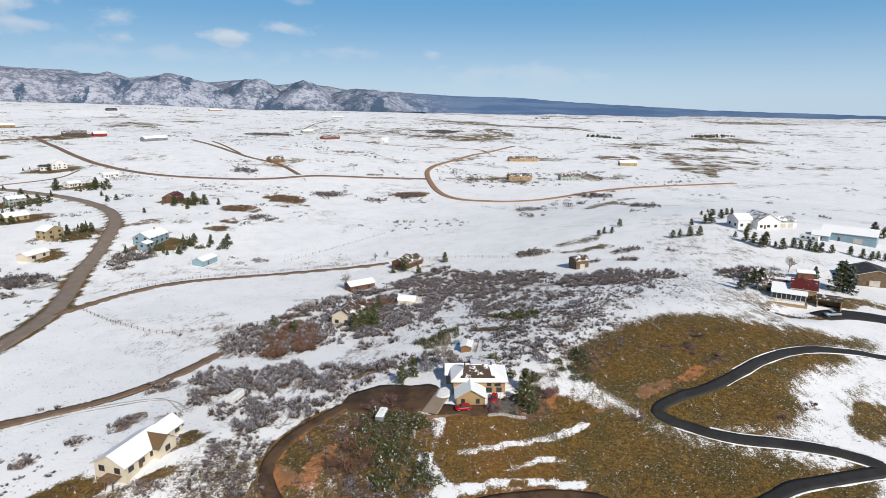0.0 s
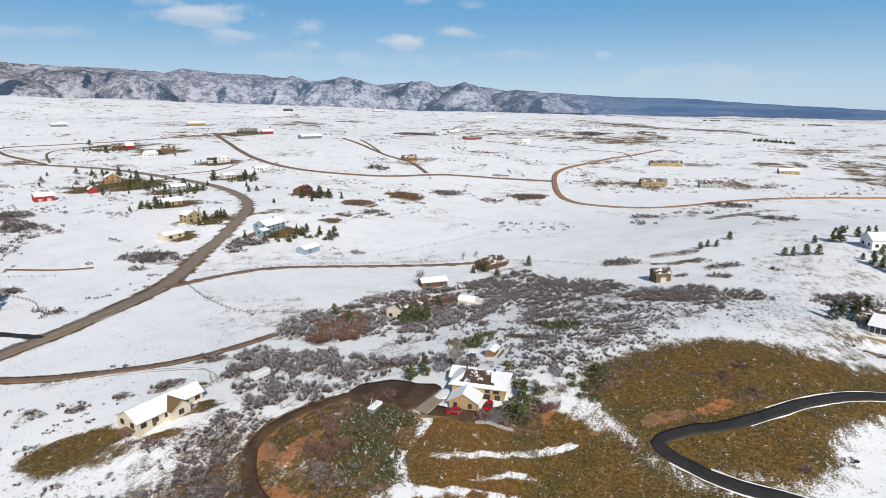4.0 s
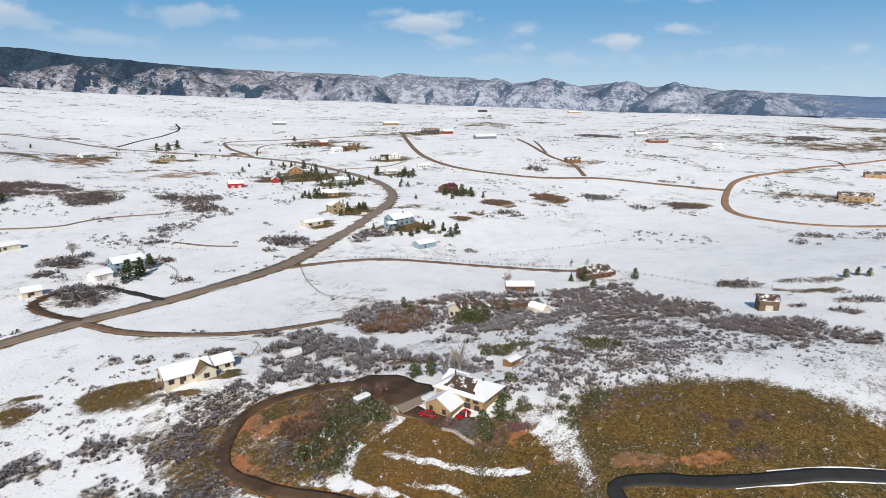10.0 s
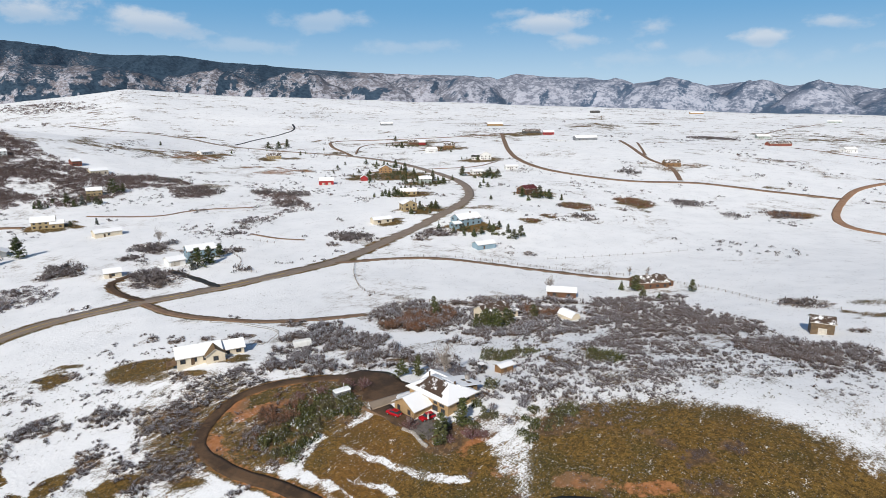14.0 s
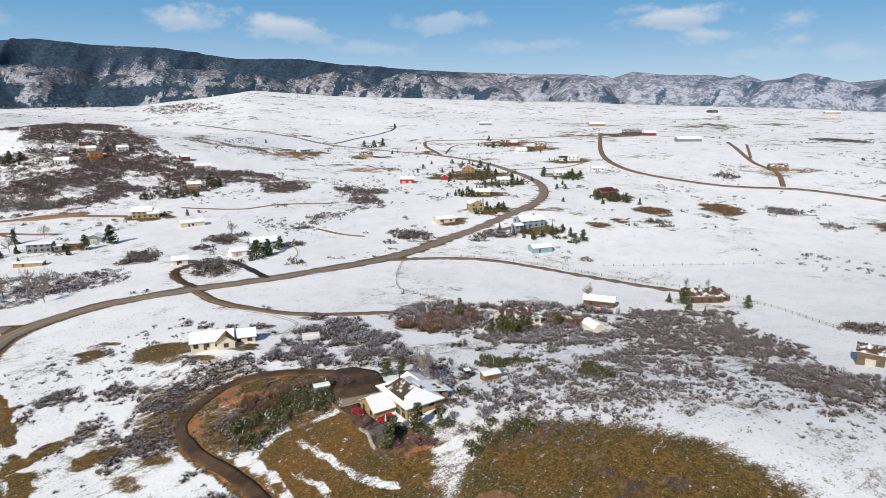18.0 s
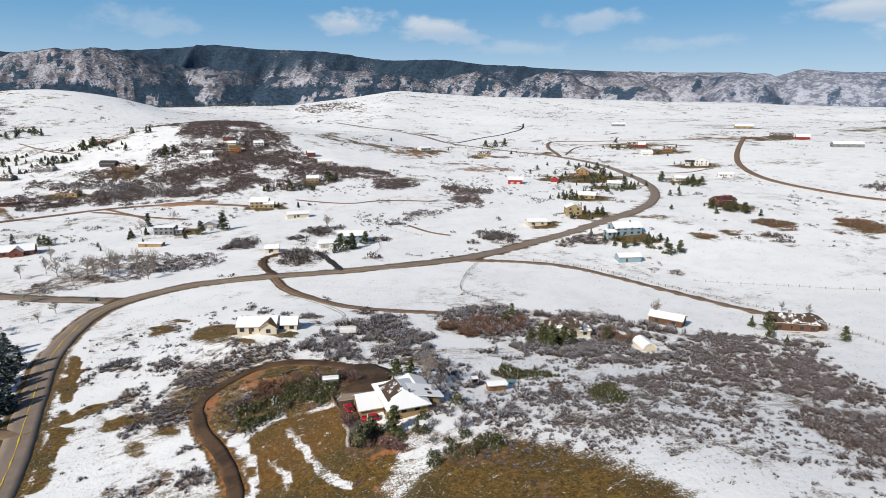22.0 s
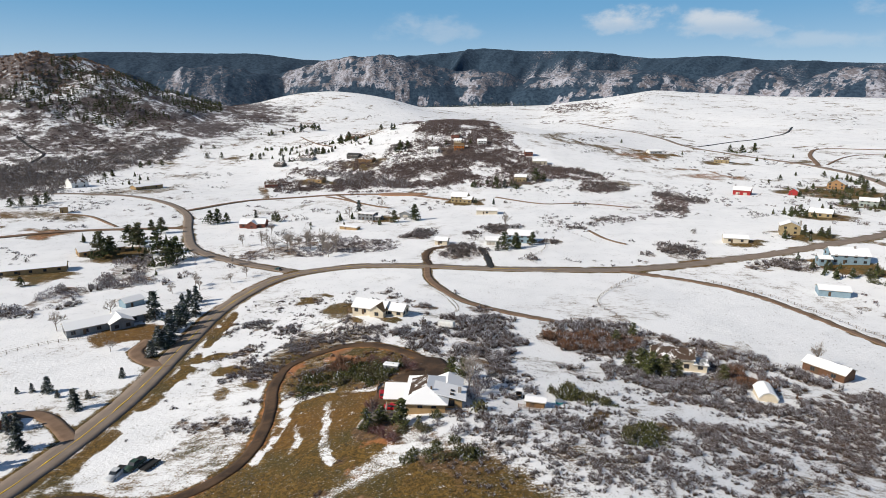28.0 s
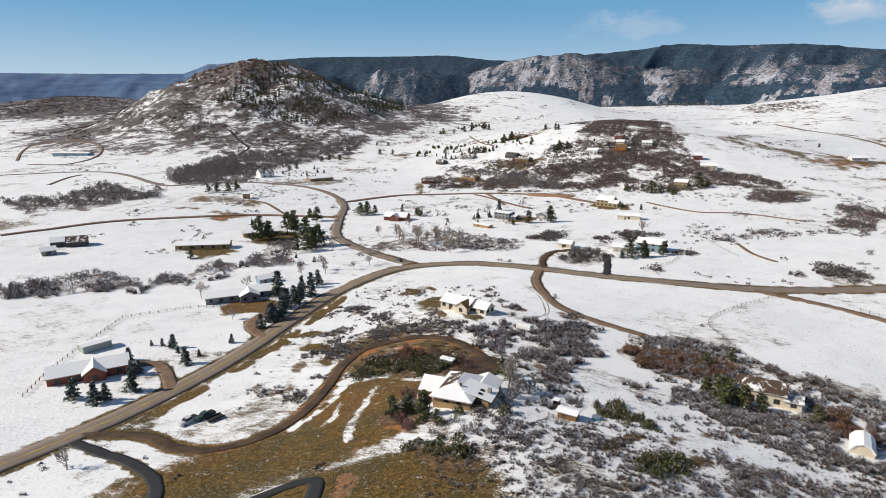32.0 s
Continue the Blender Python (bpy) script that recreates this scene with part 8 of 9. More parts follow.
s = Solid().tube((-3.6, 4.6, 5.6), (-3.6, 4.6, 7.7), 0.18, 0.18, 8).tube((-3.6, 4.6, 7.7), (-3.6, 4.6, 7.85), 0.26, 0.26, 8)
home_part("flue", s, [M_BROWN_TRIM], "dark metal flue pipe")
s = Solid().box(0.8, 1.8, 12.6, 13.4, 4.2, 5.8)
home_part("chimney", s, [M_STONE])
for x, y, r in ((1.2, 5.0, 0.2), (3.4, 6.4, 0.22)):
    home_part("roof_vent", Solid().box(x - r, x + r, y - r, y + r, 5.9, 6.95), [M_BROWN_TRIM])
for x, y, z, turn, w, h in ((-4.3, -4.9, 1.0, 0, 0.8, 1.1), (-0.6, -4.9, 1.0, 0, 0.8, 1.1), (2.6, 0.6, 3.0, 0, 1.0, 1.0), (4.8, 0.6, 3.0, 0, 1.4, 0.6), (6.8, 4.0, 3.2, 90, 1.0, 0.6), (6.8, 7.2, 3.2, 90, 1.0, 0.6), (2.5, 0.6, 1.15, 0, 1.6, 1.3), (5.2, 0.6, 1.15, 0, 1.2, 1.3), (4.2, 11.0, 2.6, 90, 1.6, 1.4), (-8.4, 9.0, 1.0, -90, 1.4, 1.3)):
    add_window(home, x, y, z, turn, w, h)
for y in (-3.2, -0.4):
    add_door(home, -5.9, y, 0.1, -90, 2.5, 2.2, M_TRIM, "garage_door")
# deck on the north-east corner
s = Solid()
for k in range(24):
    s.box(4.3 + k * 0.115, 4.3 + k * 0.115 + 0.1, 9.9, 15.2, 1.7, 1.76)
s.box(4.25, 7.1, 9.9, 10.0, 1.45, 1.7).box(4.25, 7.1, 15.1, 15.2, 1.45, 1.7).box(7.0, 7.1, 9.9, 15.2, 1.45, 1.7)
home_part("deck", s, [M_PLANK])
for y in (10.2, 12.6, 15.0):
    home_part("deck_post", Solid().box(6.9, 7.06, y - 0.08, y + 0.08, -2.4, 2.75), [M_PLANK])
home_part("deck_rail", Solid().box(6.9, 7.06, 9.9, 15.2, 2.65, 2.78).box(4.3, 7.06, 15.06, 15.2, 2.65, 2.78).box(6.95, 7.01, 9.9, 15.2, 2.15, 2.22), [M_PLANK])
s = Solid()
for k in range(9):
    s.box(7.1 + k * 0.3, 7.42 + k * 0.3, 12.8, 14.4, 1.6 - k * 0.2, 1.66 - k * 0.2)
home_part("deck_stairs", s, [M_PLANK])
# parking slab, patio and edging
s = Solid().box(-3.6, 3.6, -3.2, 3.2, -1.6, 0.02)
patio = thing("patio", "grey flagstone patio below the tan house", "patio", 15.2, 137.6, 0, z=HZ + 0.85)
part("paving", s.mesh("paving", [material("dark_flagstone", two_tone((0.11, 0.095, 0.085), (0.17, 0.15, 0.135), 1.2, (0.06, 0.055, 0.05), 3.0), 0.9)]), patio)
for k in range(22):
    a = k / 21
    x, y = 11.5 + 8.5 * a, 133.6 + 0.5 * math.sin(5 * a) - 0.3 * a
    ob = tagged(new("boulder"), "grey landscaping boulder edging the patio", "rock", "boulders round the patio")
    g = random.Random(k)
    rings = [[(math.cos(t) * r * g.uniform(0.8, 1.2), math.sin(t) * r * g.uniform(0.8, 1.2), z) for t in (6.283 * i / 7 for i in range(7))] for r, z in ((0.42, -0.2), (0.5, 0.12), (0.38, 0.42), (0.14, 0.55))]
    ob.matrix_basis = pose(x, y, float(ground(x, y)), 0, 0, g.uniform(0, 360))
    part("stone", Solid().loft(rings).mesh("stone", [M_STONE]), ob)
s = Solid()
for k in range(20):
    x = -7.5 + k * 1.0
    s.box(x, x + 1.0, -0.12, 0.12, -0.5, 0.22, 0)
edging = thing("timber_edging", "low timber edging between drive and lawn", "edging", 3.5, 134.0, 4)
part("timber", s.mesh("timber", [M_PLANK]), edging)
umb = thing("patio_umbrella", "closed white patio umbrella", "umbrella", 14.6, 138.4, 0, z=HZ + 0.87)
part("pole", Solid().tube((0, 0, 0), (0, 0, 2.6), 0.04, 0.04, 6).mesh("pole", [M_METAL]), umb)
part("canopy", Solid().tube((0, 0, 1.0), (0, 0, 2.5), 0.26, 0.07, 8).mesh("canopy", [material("off_white_canvas", two_tone((0.66, 0.63, 0.58), (0.58, 0.55, 0.5)), 0.9)]), umb)
for x, y in ((13.4, 139.0), (16.0, 139.0)):
    table = thing("patio_table", "round dark metal patio table", "table", x, y, 0, "patio furniture", HZ + 0.87)
    part("tabletop", Solid().tube((0, 0, 0.70), (0, 0, 0.74), 0.6, 0.6, 14).mesh("tabletop", [M_BROWN_TRIM]), table)
    for k in range(4):
        a = 0.785 + k * 1.571
        part("leg", Solid().tube((math.cos(a) * 0.45, math.sin(a) * 0.45, 0), (math.cos(a) * 0.3, math.sin(a) * 0.3, 0.70), 0.02, 0.02, 4).mesh("leg", [M_BROWN_TRIM]), table)

# shed, outhouse and compost beside the house
shed = simple("yard_shed", "small plank shed with a snowy lean roof", "shed", 8.9, 173.7, 80, 4.4, 2.8, 2.1, 0.4, "wood", "snow", front=0, back=0, sides=0)
hut = thing("outhouse", "tall narrow grey plank outhouse, its front open", "outhouse", 2.4, 170.2, 80)
for x in (-0.65, 0.65):
    part("side_panel", Solid().box(x - 0.05, x + 0.05, -0.7, 0.7, -0.2, 2.3).mesh("side_panel", [WALL["dark"]]), hut)
part("back_panel", Solid().box(-0.6, 0.6, 0.62, 0.7, -0.2, 2.3).mesh("back_panel", [WALL["dark"]]), hut)
part("shelf", Solid().box(-0.6, 0.6, -0.5, 0.62, 0.85, 0.93).mesh("shelf", [M_PLANK]), hut)
part("roof", Solid().box(-0.85, 0.85, -0.95, 0.9, 2.3, 2.42).mesh("roof", [ROOF["snow"]]), hut)
fence_line = thing("lattice_fence", "brown lattice fence before the plank shed", "fence", 10.6, 172.2, 80)
for k in range(5):
    part("post", Solid().box(k * 1.3 - 2.66, k * 1.3 - 2.54, -0.06, 0.06, -0.2, 1.25).mesh("post", [M_PLANK]), fence_line)
for k in range(26):
    part("slat", Solid().box(k * 0.2 - 2.56, k * 0.2 - 2.49, -0.03, 0.0, 0.1, 1.15).mesh("slat", [M_PLANK]), fence_line)
tub = thing("water_tub", "turquoise plastic water tub", "tub", 4.5, 180.1, 0)
part("shell", Solid().tube((0, 0, 0), (0, 0, 0.75), 0.9, 1.0, 14).mesh("shell", [material("turquoise_plastic", two_tone((0.05, 0.36, 0.34), (0.04, 0.30, 0.29)), 0.4)]), tub)
part("rim", Solid().tube((0, 0, 0.75), (0, 0, 0.80), 1.05, 1.05, 14).mesh("rim", [M_METAL]), tub)

# ---- the cream ranch house ----
wh = building("ranch_house", "cream ranch house with snowy gable roofs and a brown front gable", "house", -64.0, 122.0, 74,
              [(-9.6, 3.2, 0.6, 8.8, 2.6, 4.7, "x", 4, 3, 2), (3.2, 10.0, 2.2, 7.8, 2.4, 4.2, "x", 2, 2, 2), (-1.6, 3.8, -1.2, 4.7, 2.6, 4.4, "y", 1, 0, 1)], "cream", ("snow", "snow", "bare"), M_TRIM)
s = Solid().box(-12.4, -9.6, 1.5, 5.5, 0.4, 0.55)
part("porch", s.mesh("porch", [M_PLANK]), wh)
for y in (1.6, 3.5, 5.4):
    part("porch_post", Solid().box(-12.4, -12.25, y - 0.08, y + 0.08, -1.6, 1.4).mesh("porch_post", [M_PLANK]), wh)
part("porch_rail", Solid().box(-12.42, -12.3, 1.5, 5.5, 1.3, 1.42).mesh("porch_rail", [M_PLANK]), wh)
camper = thing("camper_trailer", "small white camper trailer half hidden in scrub", "trailer", -56, 148.5, 73)
part("body", Solid().loft([[(x, -1.1, 0.6), (x, 1.1, 0.6), (x, 1.15, 2.0), (x, 0.9, 2.5), (x, -0.9, 2.5), (x, -1.15, 2.0)] for x in (-2.8, 2.8)]).mesh("body", [WALL["white"]]), camper)
for x in (-0.7, 0.7):
    for y in (-1.05, 1.05):
        part("wheel", Solid().tube((x, y - 0.1, 0.35), (x, y + 0.1, 0.35), 0.35, 0.35, 12).mesh("wheel", [M_BLACK]), camper)
box = thing("storage_container", "low white utility trailer under snow beside the muddy drive", "container", -15.0, 135.2, 80)
part("body", Solid().loft([[(x, -1.0, 0.5), (x, 1.0, 0.5), (x, 1.05, 1.5), (x, 0.85, 1.95), (x, -0.85, 1.95), (x, -1.05, 1.5)] for x in (-2.1, 2.1)]).mesh("body", [WALL["grey"]]), box)
part("snow", Solid().loft([[(x, -1.0, 1.72), (x, 1.0, 1.72), (x, 0.8, 2.12), (x, -0.8, 2.12)] for x in (-2.15, 2.15)]).mesh("snow", [ROOF["snow"]]), box)
for x in (-0.8, 0.8):
    for y in (-1.1, 1.1):
        part("wheel", Solid().tube((x, y - 0.12, 0.35), (x, y + 0.12, 0.35), 0.36, 0.36, 12).mesh("wheel", [M_BLACK]), box)

# ---- barns, sheds and houses on the near side ----
barn = simple("barn", "old grey-brown plank barn, its roof half under snow", "barn", 63, 262.5, 20, 6.4, 6.4, 4.0, 1.4, "plank", "melt", front=0, back=0, sides=0, door=False, garage=[(0, 0, 0, 2.4)])
simple("red_shed", "long red-brown shed with a snowy roof", "shed", -37, 266.6, 35, 12.4, 6.5, 2.8, 1.4, "brown", "snow", front=2, sides=0)
building("farmhouse", "dark brown farmhouse with a snowy roof", "house", -14.5, 310.0, 55, [(-9, 6, 0, 9, 3.2, 5.4, "x", 4, 3, 2), (2, 9.5, 2, 11, 2.6, 4.2, "y", 2, 1, 1)], "brown", "melt", chimney=(-3, 4.5, 6.5))
gambrel = thing("gambrel_shed", "cream gambrel shed, half of its pale roof under snow", "shed", -14.6, 239.0, 168)
profile = [(-2.4, -1.4), (-2.4, 1.3), (-1.4, 2.6), (0, 3.1), (1.4, 2.6), (2.4, 1.3), (2.4, -1.4)]
part("wall", Solid().loft([[(x, y, z) for y, z in profile] for x in (-3.6, 3.6)]).mesh("wall", [WALL["cream"]]), gambrel)
for name, ring, mat in (("roof_slope", profile[1:4], ROOF["snow"]), ("roof_slope", profile[3:6], ROOF["snow"])):
    part(name, Solid().loft([[(x, y * 1.05, z + 0.03) for y, z in ring] + [(x, y * 1.09, z + 0.15) for y, z in reversed(ring)] for x in (-3.85, 3.85)]).mesh(name, [mat]), gambrel)
for x in (-3.7, 3.7):
    part("gable_trim", Solid().loft([[(x + dx, y * 1.02, z + 0.02) for y, z in profile[1:6]] + [(x + dx, y * 0.94, z - 0.18) for y, z in reversed(profile[1:6])] for dx in (-0.06, 0.06)]).mesh("gable_trim", [WALL["white"]]), gambrel)
for x, turn in ((3.6, 90), (-3.6, -90)):
    add_door(gambrel, x, 0, 0.05, turn, 1.8, 2.1, WALL["cream"])
building("hidden_house", "pale house with half-melted snow on its roof behind tall pines", "house", -31.2, 220.8, 80, [(-7.5, 4.5, 2, 9.5, 3.6, 5.8, "x", 3, 3, 2), (4.5, 8.5, 2, 7.5, 2.2, 2.9, "x", 1, 1, 1)], "cream", ("melt", "frost"))
# the road hamlet
building("blue_house", "blue-grey house with a wide snowy roof", "house", -169, 350, 80, [(-9, 9, 0, 11, 4.6, 7.6, "x", 4, 3, 2), (-15, -9, -2, 4, 2.6, 3.8, "x", 2, 0, 1)], "blue", "snow", chimney=(3, 5, 8.4))
simple("blue_shed", "blue metal shed with a snowy roof", "shed", -128, 320.5, 75, 12.5, 7, 2.9, 1.5, "blue", "snow", front=0, sides=0)
building("maroon_house", "dark maroon house among pines", "house", -206, 466, 90, [(-8, 8, 0, 10, 4.6, 7.4, "x", 3, 2, 2)], "brown", "maroon", chimney=(2, 5, 8.2))
simple("white_shed", "white shed with a snowy roof", "shed", -216, 311.5, 75, 13.5, 7, 2.8, 1.5, "cream", "snow", front=2, sides=0)
building("tan_house", "tan two-storey house with a stone chimney", "house", -230, 349, 70, [(-5.5, 5.5, 0, 9, 5.2, 7.6, "y", 2, 2, 2)], "yellow", "snow", chimney=(5.5, 3, 8.5))
building("tan_house", "tan house with a snowy roof among pines", "house", -284, 395, 55, [(-7, 7, 0, 9, 3.0, 5.4, "x", 3, 2, 2)], "yellow", "snow")
building("tan_house", "pale tan house among bare trees", "house", -321, 449, 55, [(-6, 6, 0, 9, 4.6, 6.6, "x", 3, 2, 2)], "sage", "snow")
building("gable_house", "golden wooden house with a tall snowy gable", "house", -420, 480, 50, [(-7, 7, 0, 12, 4.5, 8.5, "y", 3, 2, 2)], "amber", "snow")
simple("small_red_barn", "small red barn with a white roof", "barn", -395, 431, 55, 7, 7, 3.4, 2.4, "red", "snow", axis="y", front=0, sides=0)
simple("red_barn", "bright red barn with a snowy roof", "barn", -404, 391, 60, 14, 10, 4.2, 2.6, "red", "snow", front=0, sides=0, garage=[(-3, 0, 0, 3), (3, 0, 0, 3)])
building("white_house", "tall white farmhouse on a brown yard", "house", -390, 614, 50, [(-7, 7, 0, 11, 6.0, 9.5, "y", 3, 2, 2), (-17, -7, 2, 9, 3.2, 5.0, "x", 3, 1, 1)], "white", ("snow", "dark"))
simple("low_white_house", "low white house with a snowy roof", "house", -317, 576, 56, 14, 8, 2.8, 1.6, "white", "snow", front=3)
simple("white_cottage", "white cottage among pines", "house", -323, 527, 65, 12, 8, 2.8, 1.8, "white", "snow", front=3)
# houses of the valley
building("grey_house", "blue-grey flat-roofed house in the valley", "house", -293.5, 77, 72, [(-9, 4, 0, 8, 4.8, 5.5, "x", 4, 2, 2), (4, 9, 1, 7, 3.0, 3.6, "x", 1, 1, 1)], "grey", "snow")
building("grey_garage", "grey garage with a snowy gable and a red side", "garage", -302, 103.5, 70, [(-4.8, 4.8, 0, 8, 2.8, 4.8, "y", 0, 0, 0)], "grey", "snow", garage=[(0, 0, 0, 4)], door=False)
simple("long_low_shed", "long low tan shed with a snowy roof", "shed", -259.5, 69, 65, 14.5, 4.5, 2.0, 0.5, "tan", "snow", front=0, sides=0)
building("brick_house", "brick house with a steep snowy gable", "house", -271, -3, 95, [(-9, 9, 0, 10, 3.0, 5.8, "x", 3, 2, 1), (-3, 4, -3, 5, 3.0, 5.4, "y", 1, 0, 0)], "brick", "snow")
building("yellow_house", "yellow two-storey house with a raised deck", "house", -373, 143, 75, [(-9, 5, 0, 10, 5.0, 8.0, "x", 4, 3, 2), (2, 10, -2, 6, 3.4, 5.4, "x", 2, 1, 1)], "yellow", "snow", sink=2.6)
simple("cream_shed", "cream metal shed with a green door", "shed", -314, 165, 90, 16, 8, 3.0, 1.6, "cream", "snow", front=1, sides=0)
simple("pink_shed", "pale pink shed with a snowy roof beside the lane", "shed", -209, 136.5, 79, 7.5, 6, 2.6, 1.6, "cream", "snow", front=1, sides=0)
simple("white_garage", "white garage with a wide door beside the pines", "garage", -209, 167.5, 88, 8.5, 8, 2.8, 1.6, "white", "snow", front=0, sides=0, garage=[(-1, 0, 0, 4.6)])
building("pine_house", "blue-grey house behind a row of pines", "house", -215, 183, 80, [(-7, 8, 0, 10, 4.8, 7.0, "x", 4, 2, 2)], "blue", "snow")
# the knoll
building("orange_cabin", "bright orange log cabin on the knoll", "house", -602, 133, 88, [(-6, 6, 0, 9, 5.0, 8.0, "x", 3, 2, 2)], "orange", "bare", sink=4)
for x, y, turn, long, wall, roof, label in ((-501, -21, 68, 20, "tan", "melt", "tan house below the knoll"), (-579, 21, 63, 20, "wood", "melt", "wood-sided house on the knoll's shoulder"), (-605, 0, 68, 17, "dark", "dark", "dark-roofed house on the knoll's shoulder"),
                                            (-595, 101, 74, 13, "white", "snow", "white house among brown scrub"), (-650, 126, 83, 10, "brick", "melt", "brick-red house on the knoll"), (-624, 130, 81, 9, "cream", "snow", "cream house on the knoll"),
                                            (-624, 161, 95, 11, "white", "snow", "white house on the knoll"), (-551, 227, 91, 16, "cream", "snow", "cream house below the knoll"), (-472, 200, 77, 12, "yellow", "snow", "golden house among pines"),
                                            (-586, 217, 95, 9, "brick", "snow", "small brick-red house in the scrub"), (-682, 392, 106, 18, "white", "snow", "white house by a brown bank"), (-620, -63, 68, 19, "grey", "melt", "grey house in the valley"),
                                            (-595, -92, 63, 13, "dark", "melt", "dark house in the valley"), (-473, -59, 100, 13, "brick", "melt", "dark brick house in the valley"), (-724, -23, 60, 30, "brown", "melt", "long brown house beyond the knoll")):
    simple("valley_house", label, "house", x, y, turn, long, 9, 3.6 if long > 12 else 4.6, 2.4, wall, roof, front=3, sides=1, sink=3)
# the plateau
for x, y, turn, long, wall, roof, label in ((-614, 452, 71, 17, "yellow", "melt", "yellow house above the snowy road"), (-598, 680, 45, 15, "brown", "melt", "brown house on the plateau"), (-584, 686, 51, 10, "red", "snow", "red barn on the plateau"), (-501, 630, 70, 14, "white", "snow", "white house on the plateau"),
                                            (-513, 674, 45, 16, "wood", "melt", "wooden house on the plateau"), (-763, 1065, 49, 33, "tan", "snow", "long tan house under construction"), (-553, 918, 40, 32, "dark", "melt", "long dark house with snowy gables"), (-512, 913, 45, 18, "red", "snow", "red barn with a snowy roof"),
                                            (-925, 896, 60, 26, "grey", "snow", "grey house on the snowy slope"), (-406, 864, 60, 36, "grey", "snow", "long low grey riding hall"), (-191, 700, 47, 17, "wood", "melt", "orange-brown house on bare soil"), (-194, 1066, 59, 40, "brick", "melt", "long brick-red house on the plain"),
                                            (-804, 2183, 57, 50, "tan", "snow", "long tan barn under the far ridge"), (-941, 1754, 62, 30, "dark", "dark", "dark house under the far ridge"), (-99, 1051, 59, 20, "white", "snow", "white house on the far plain"), (-345, 2001, 10, 34, "sage", "snow", "far grey house on the ridge"),
                                            (-270, 1222, 42, 22, "sage", "snow", "low grey house on the plain"), (85, 660, 10, 26, "tan", "melt", "tan house on a dry slope"), (140, 662, 5, 22, "sage", "melt", "stone-coloured house on a dry slope"), (110, 830, 10, 40, "tan", "melt", "large tan house on the far slope"), (245, 800, 0, 22, "yellow", "snow", "yellow house on the far plain")):
    simple("plateau_house", label, "house", x, y, turn, long, 11, 4.0, 3.0, wall, roof, front=3, sides=1, sink=4)
# beyond the creek
building("long_ranch", "long tan ranch house with a snowy roof", "house", -140, -67, 119, [(-17, 14, 0, 9, 2.8, 4.4, "x", 5, 3, 1)], "tan", "snow")
building("pine_ranch", "tan house hidden among tall pines", "house", -186, -60, 135, [(-12, 12, 0, 9, 3.0, 4.8, "x", 4, 2, 1)], "tan", "snow")
simple("white_barn", "white barn with a tall roof", "barn", -423, -232, 150, 16, 12, 5.0, 4.0, "white", "melt", front=2, sides=0)
simple("pump_house", "small square tan block house", "shed", -293.5, -158.5, 118, 5, 5, 4.5, 0.8, "tan", "snow", front=0, sides=0)
simple("dark_house", "dark house by the field road", "house", -107, -147, 140, 8, 8, 3.2, 2.2, "dark", "snow", front=2)
simple("dark_house", "dark gabled house by the field road", "house", -112, -138, 136, 11, 9, 3.2, 2.6, "dark", "melt", front=2)
simple("dark_house", "small dark house by the field road", "house", -91, -133, 150, 7, 7, 2.8, 1.8, "grey", "snow", front=1)
simple("long_blue_hall", "long pale blue hall beyond the creek", "hall", -497, -632, 108, 54, 14, 4.0, 1.5, "blue", "snow", front=4, sides=0)
simple("tan_hall", "low tan hall by the side road", "hall", -432, -167, 150, 28, 10, 3.0, 1.4, "tan", "snow", front=2, sides=0)
# by the main road
building("long_house", "long grey ranch house with a crooked snowy roof", "house", -66, 20, 134, [(-15, 2, 0, 9, 2.8, 4.4, "x", 4, 3, 1), (2, 15, 2, 11, 2.8, 4.8, "x", 3, 2, 1), (-1, 7, -3, 7, 2.8, 4.6, "y", 2, 0, 0)], "grey", "snow")
simple("blue_shed", "small blue shed behind the ranch house", "shed", -93, 13.5, 147, 8, 6, 2.6, 1.4, "blue", "snow", front=0, sides=0)
simple("metal_shed", "pale grey metal shed with a flat snowy roof", "shed", -1, 11.3, 160, 9.2, 4.5, 2.6, 0.4, "sage", "snow", front=0, sides=0, door=False)
building("brick_ranch", "red-brick ranch house with a snowy roof and front gable", "house", 18, 30.5, 141, [(-11, 11, 0, 9, 2.8, 4.8, "x", 4, 3, 1), (-1.5, 4.5, -2.5, 5, 2.8, 4.9, "y", 1, 0, 0)], "brick", "snow")
# on the hilltop to the east
building("blue_ranch", "large white-fronted ranch house with grey, half-snowed roofs", "house", 166, 301.5, 7, [(-6, 6, 0, 14, 4.2, 7.6, "y", 3, 2, 1), (6, 17, 2, 12, 3.0, 5.2, "x", 0, 2, 1), (-14, -6, 4, 14, 4.0, 6.6, "x", 2, 3, 2)], "white", ("frost", "frost", "snow"), garage=[(9.5, 2, 0, 3), (13.5, 2, 0, 3)])
building("blue_barn", "blue metal barn with a white end", "barn", 190, 276, -40, [(-11, 11, 0, 12, 4.0, 6.4, "x", 0, 0, 0), (-14, -7, -5, 2, 2.8, 4.4, "x", 1, 0, 0)], "blue", "snow", garage=[(4, 0, 0, 3.5)])
wz = building("hilltop_house", "tan hilltop house with a glazed sunroom, maroon roof and snowy terrace", "house", 118.6, 197.0, -30,
              [(0.6, 8.2, 4.5, 13.5, 4.2, 6.5, "x", 2, 2, 2), (-8.6, 0.6, 8.6, 14.5, 3.2, 4.7, "x", 2, 2, 1)], "tan", ("maroon", "melt"), sink=3.5, door=False)
s = Solid()
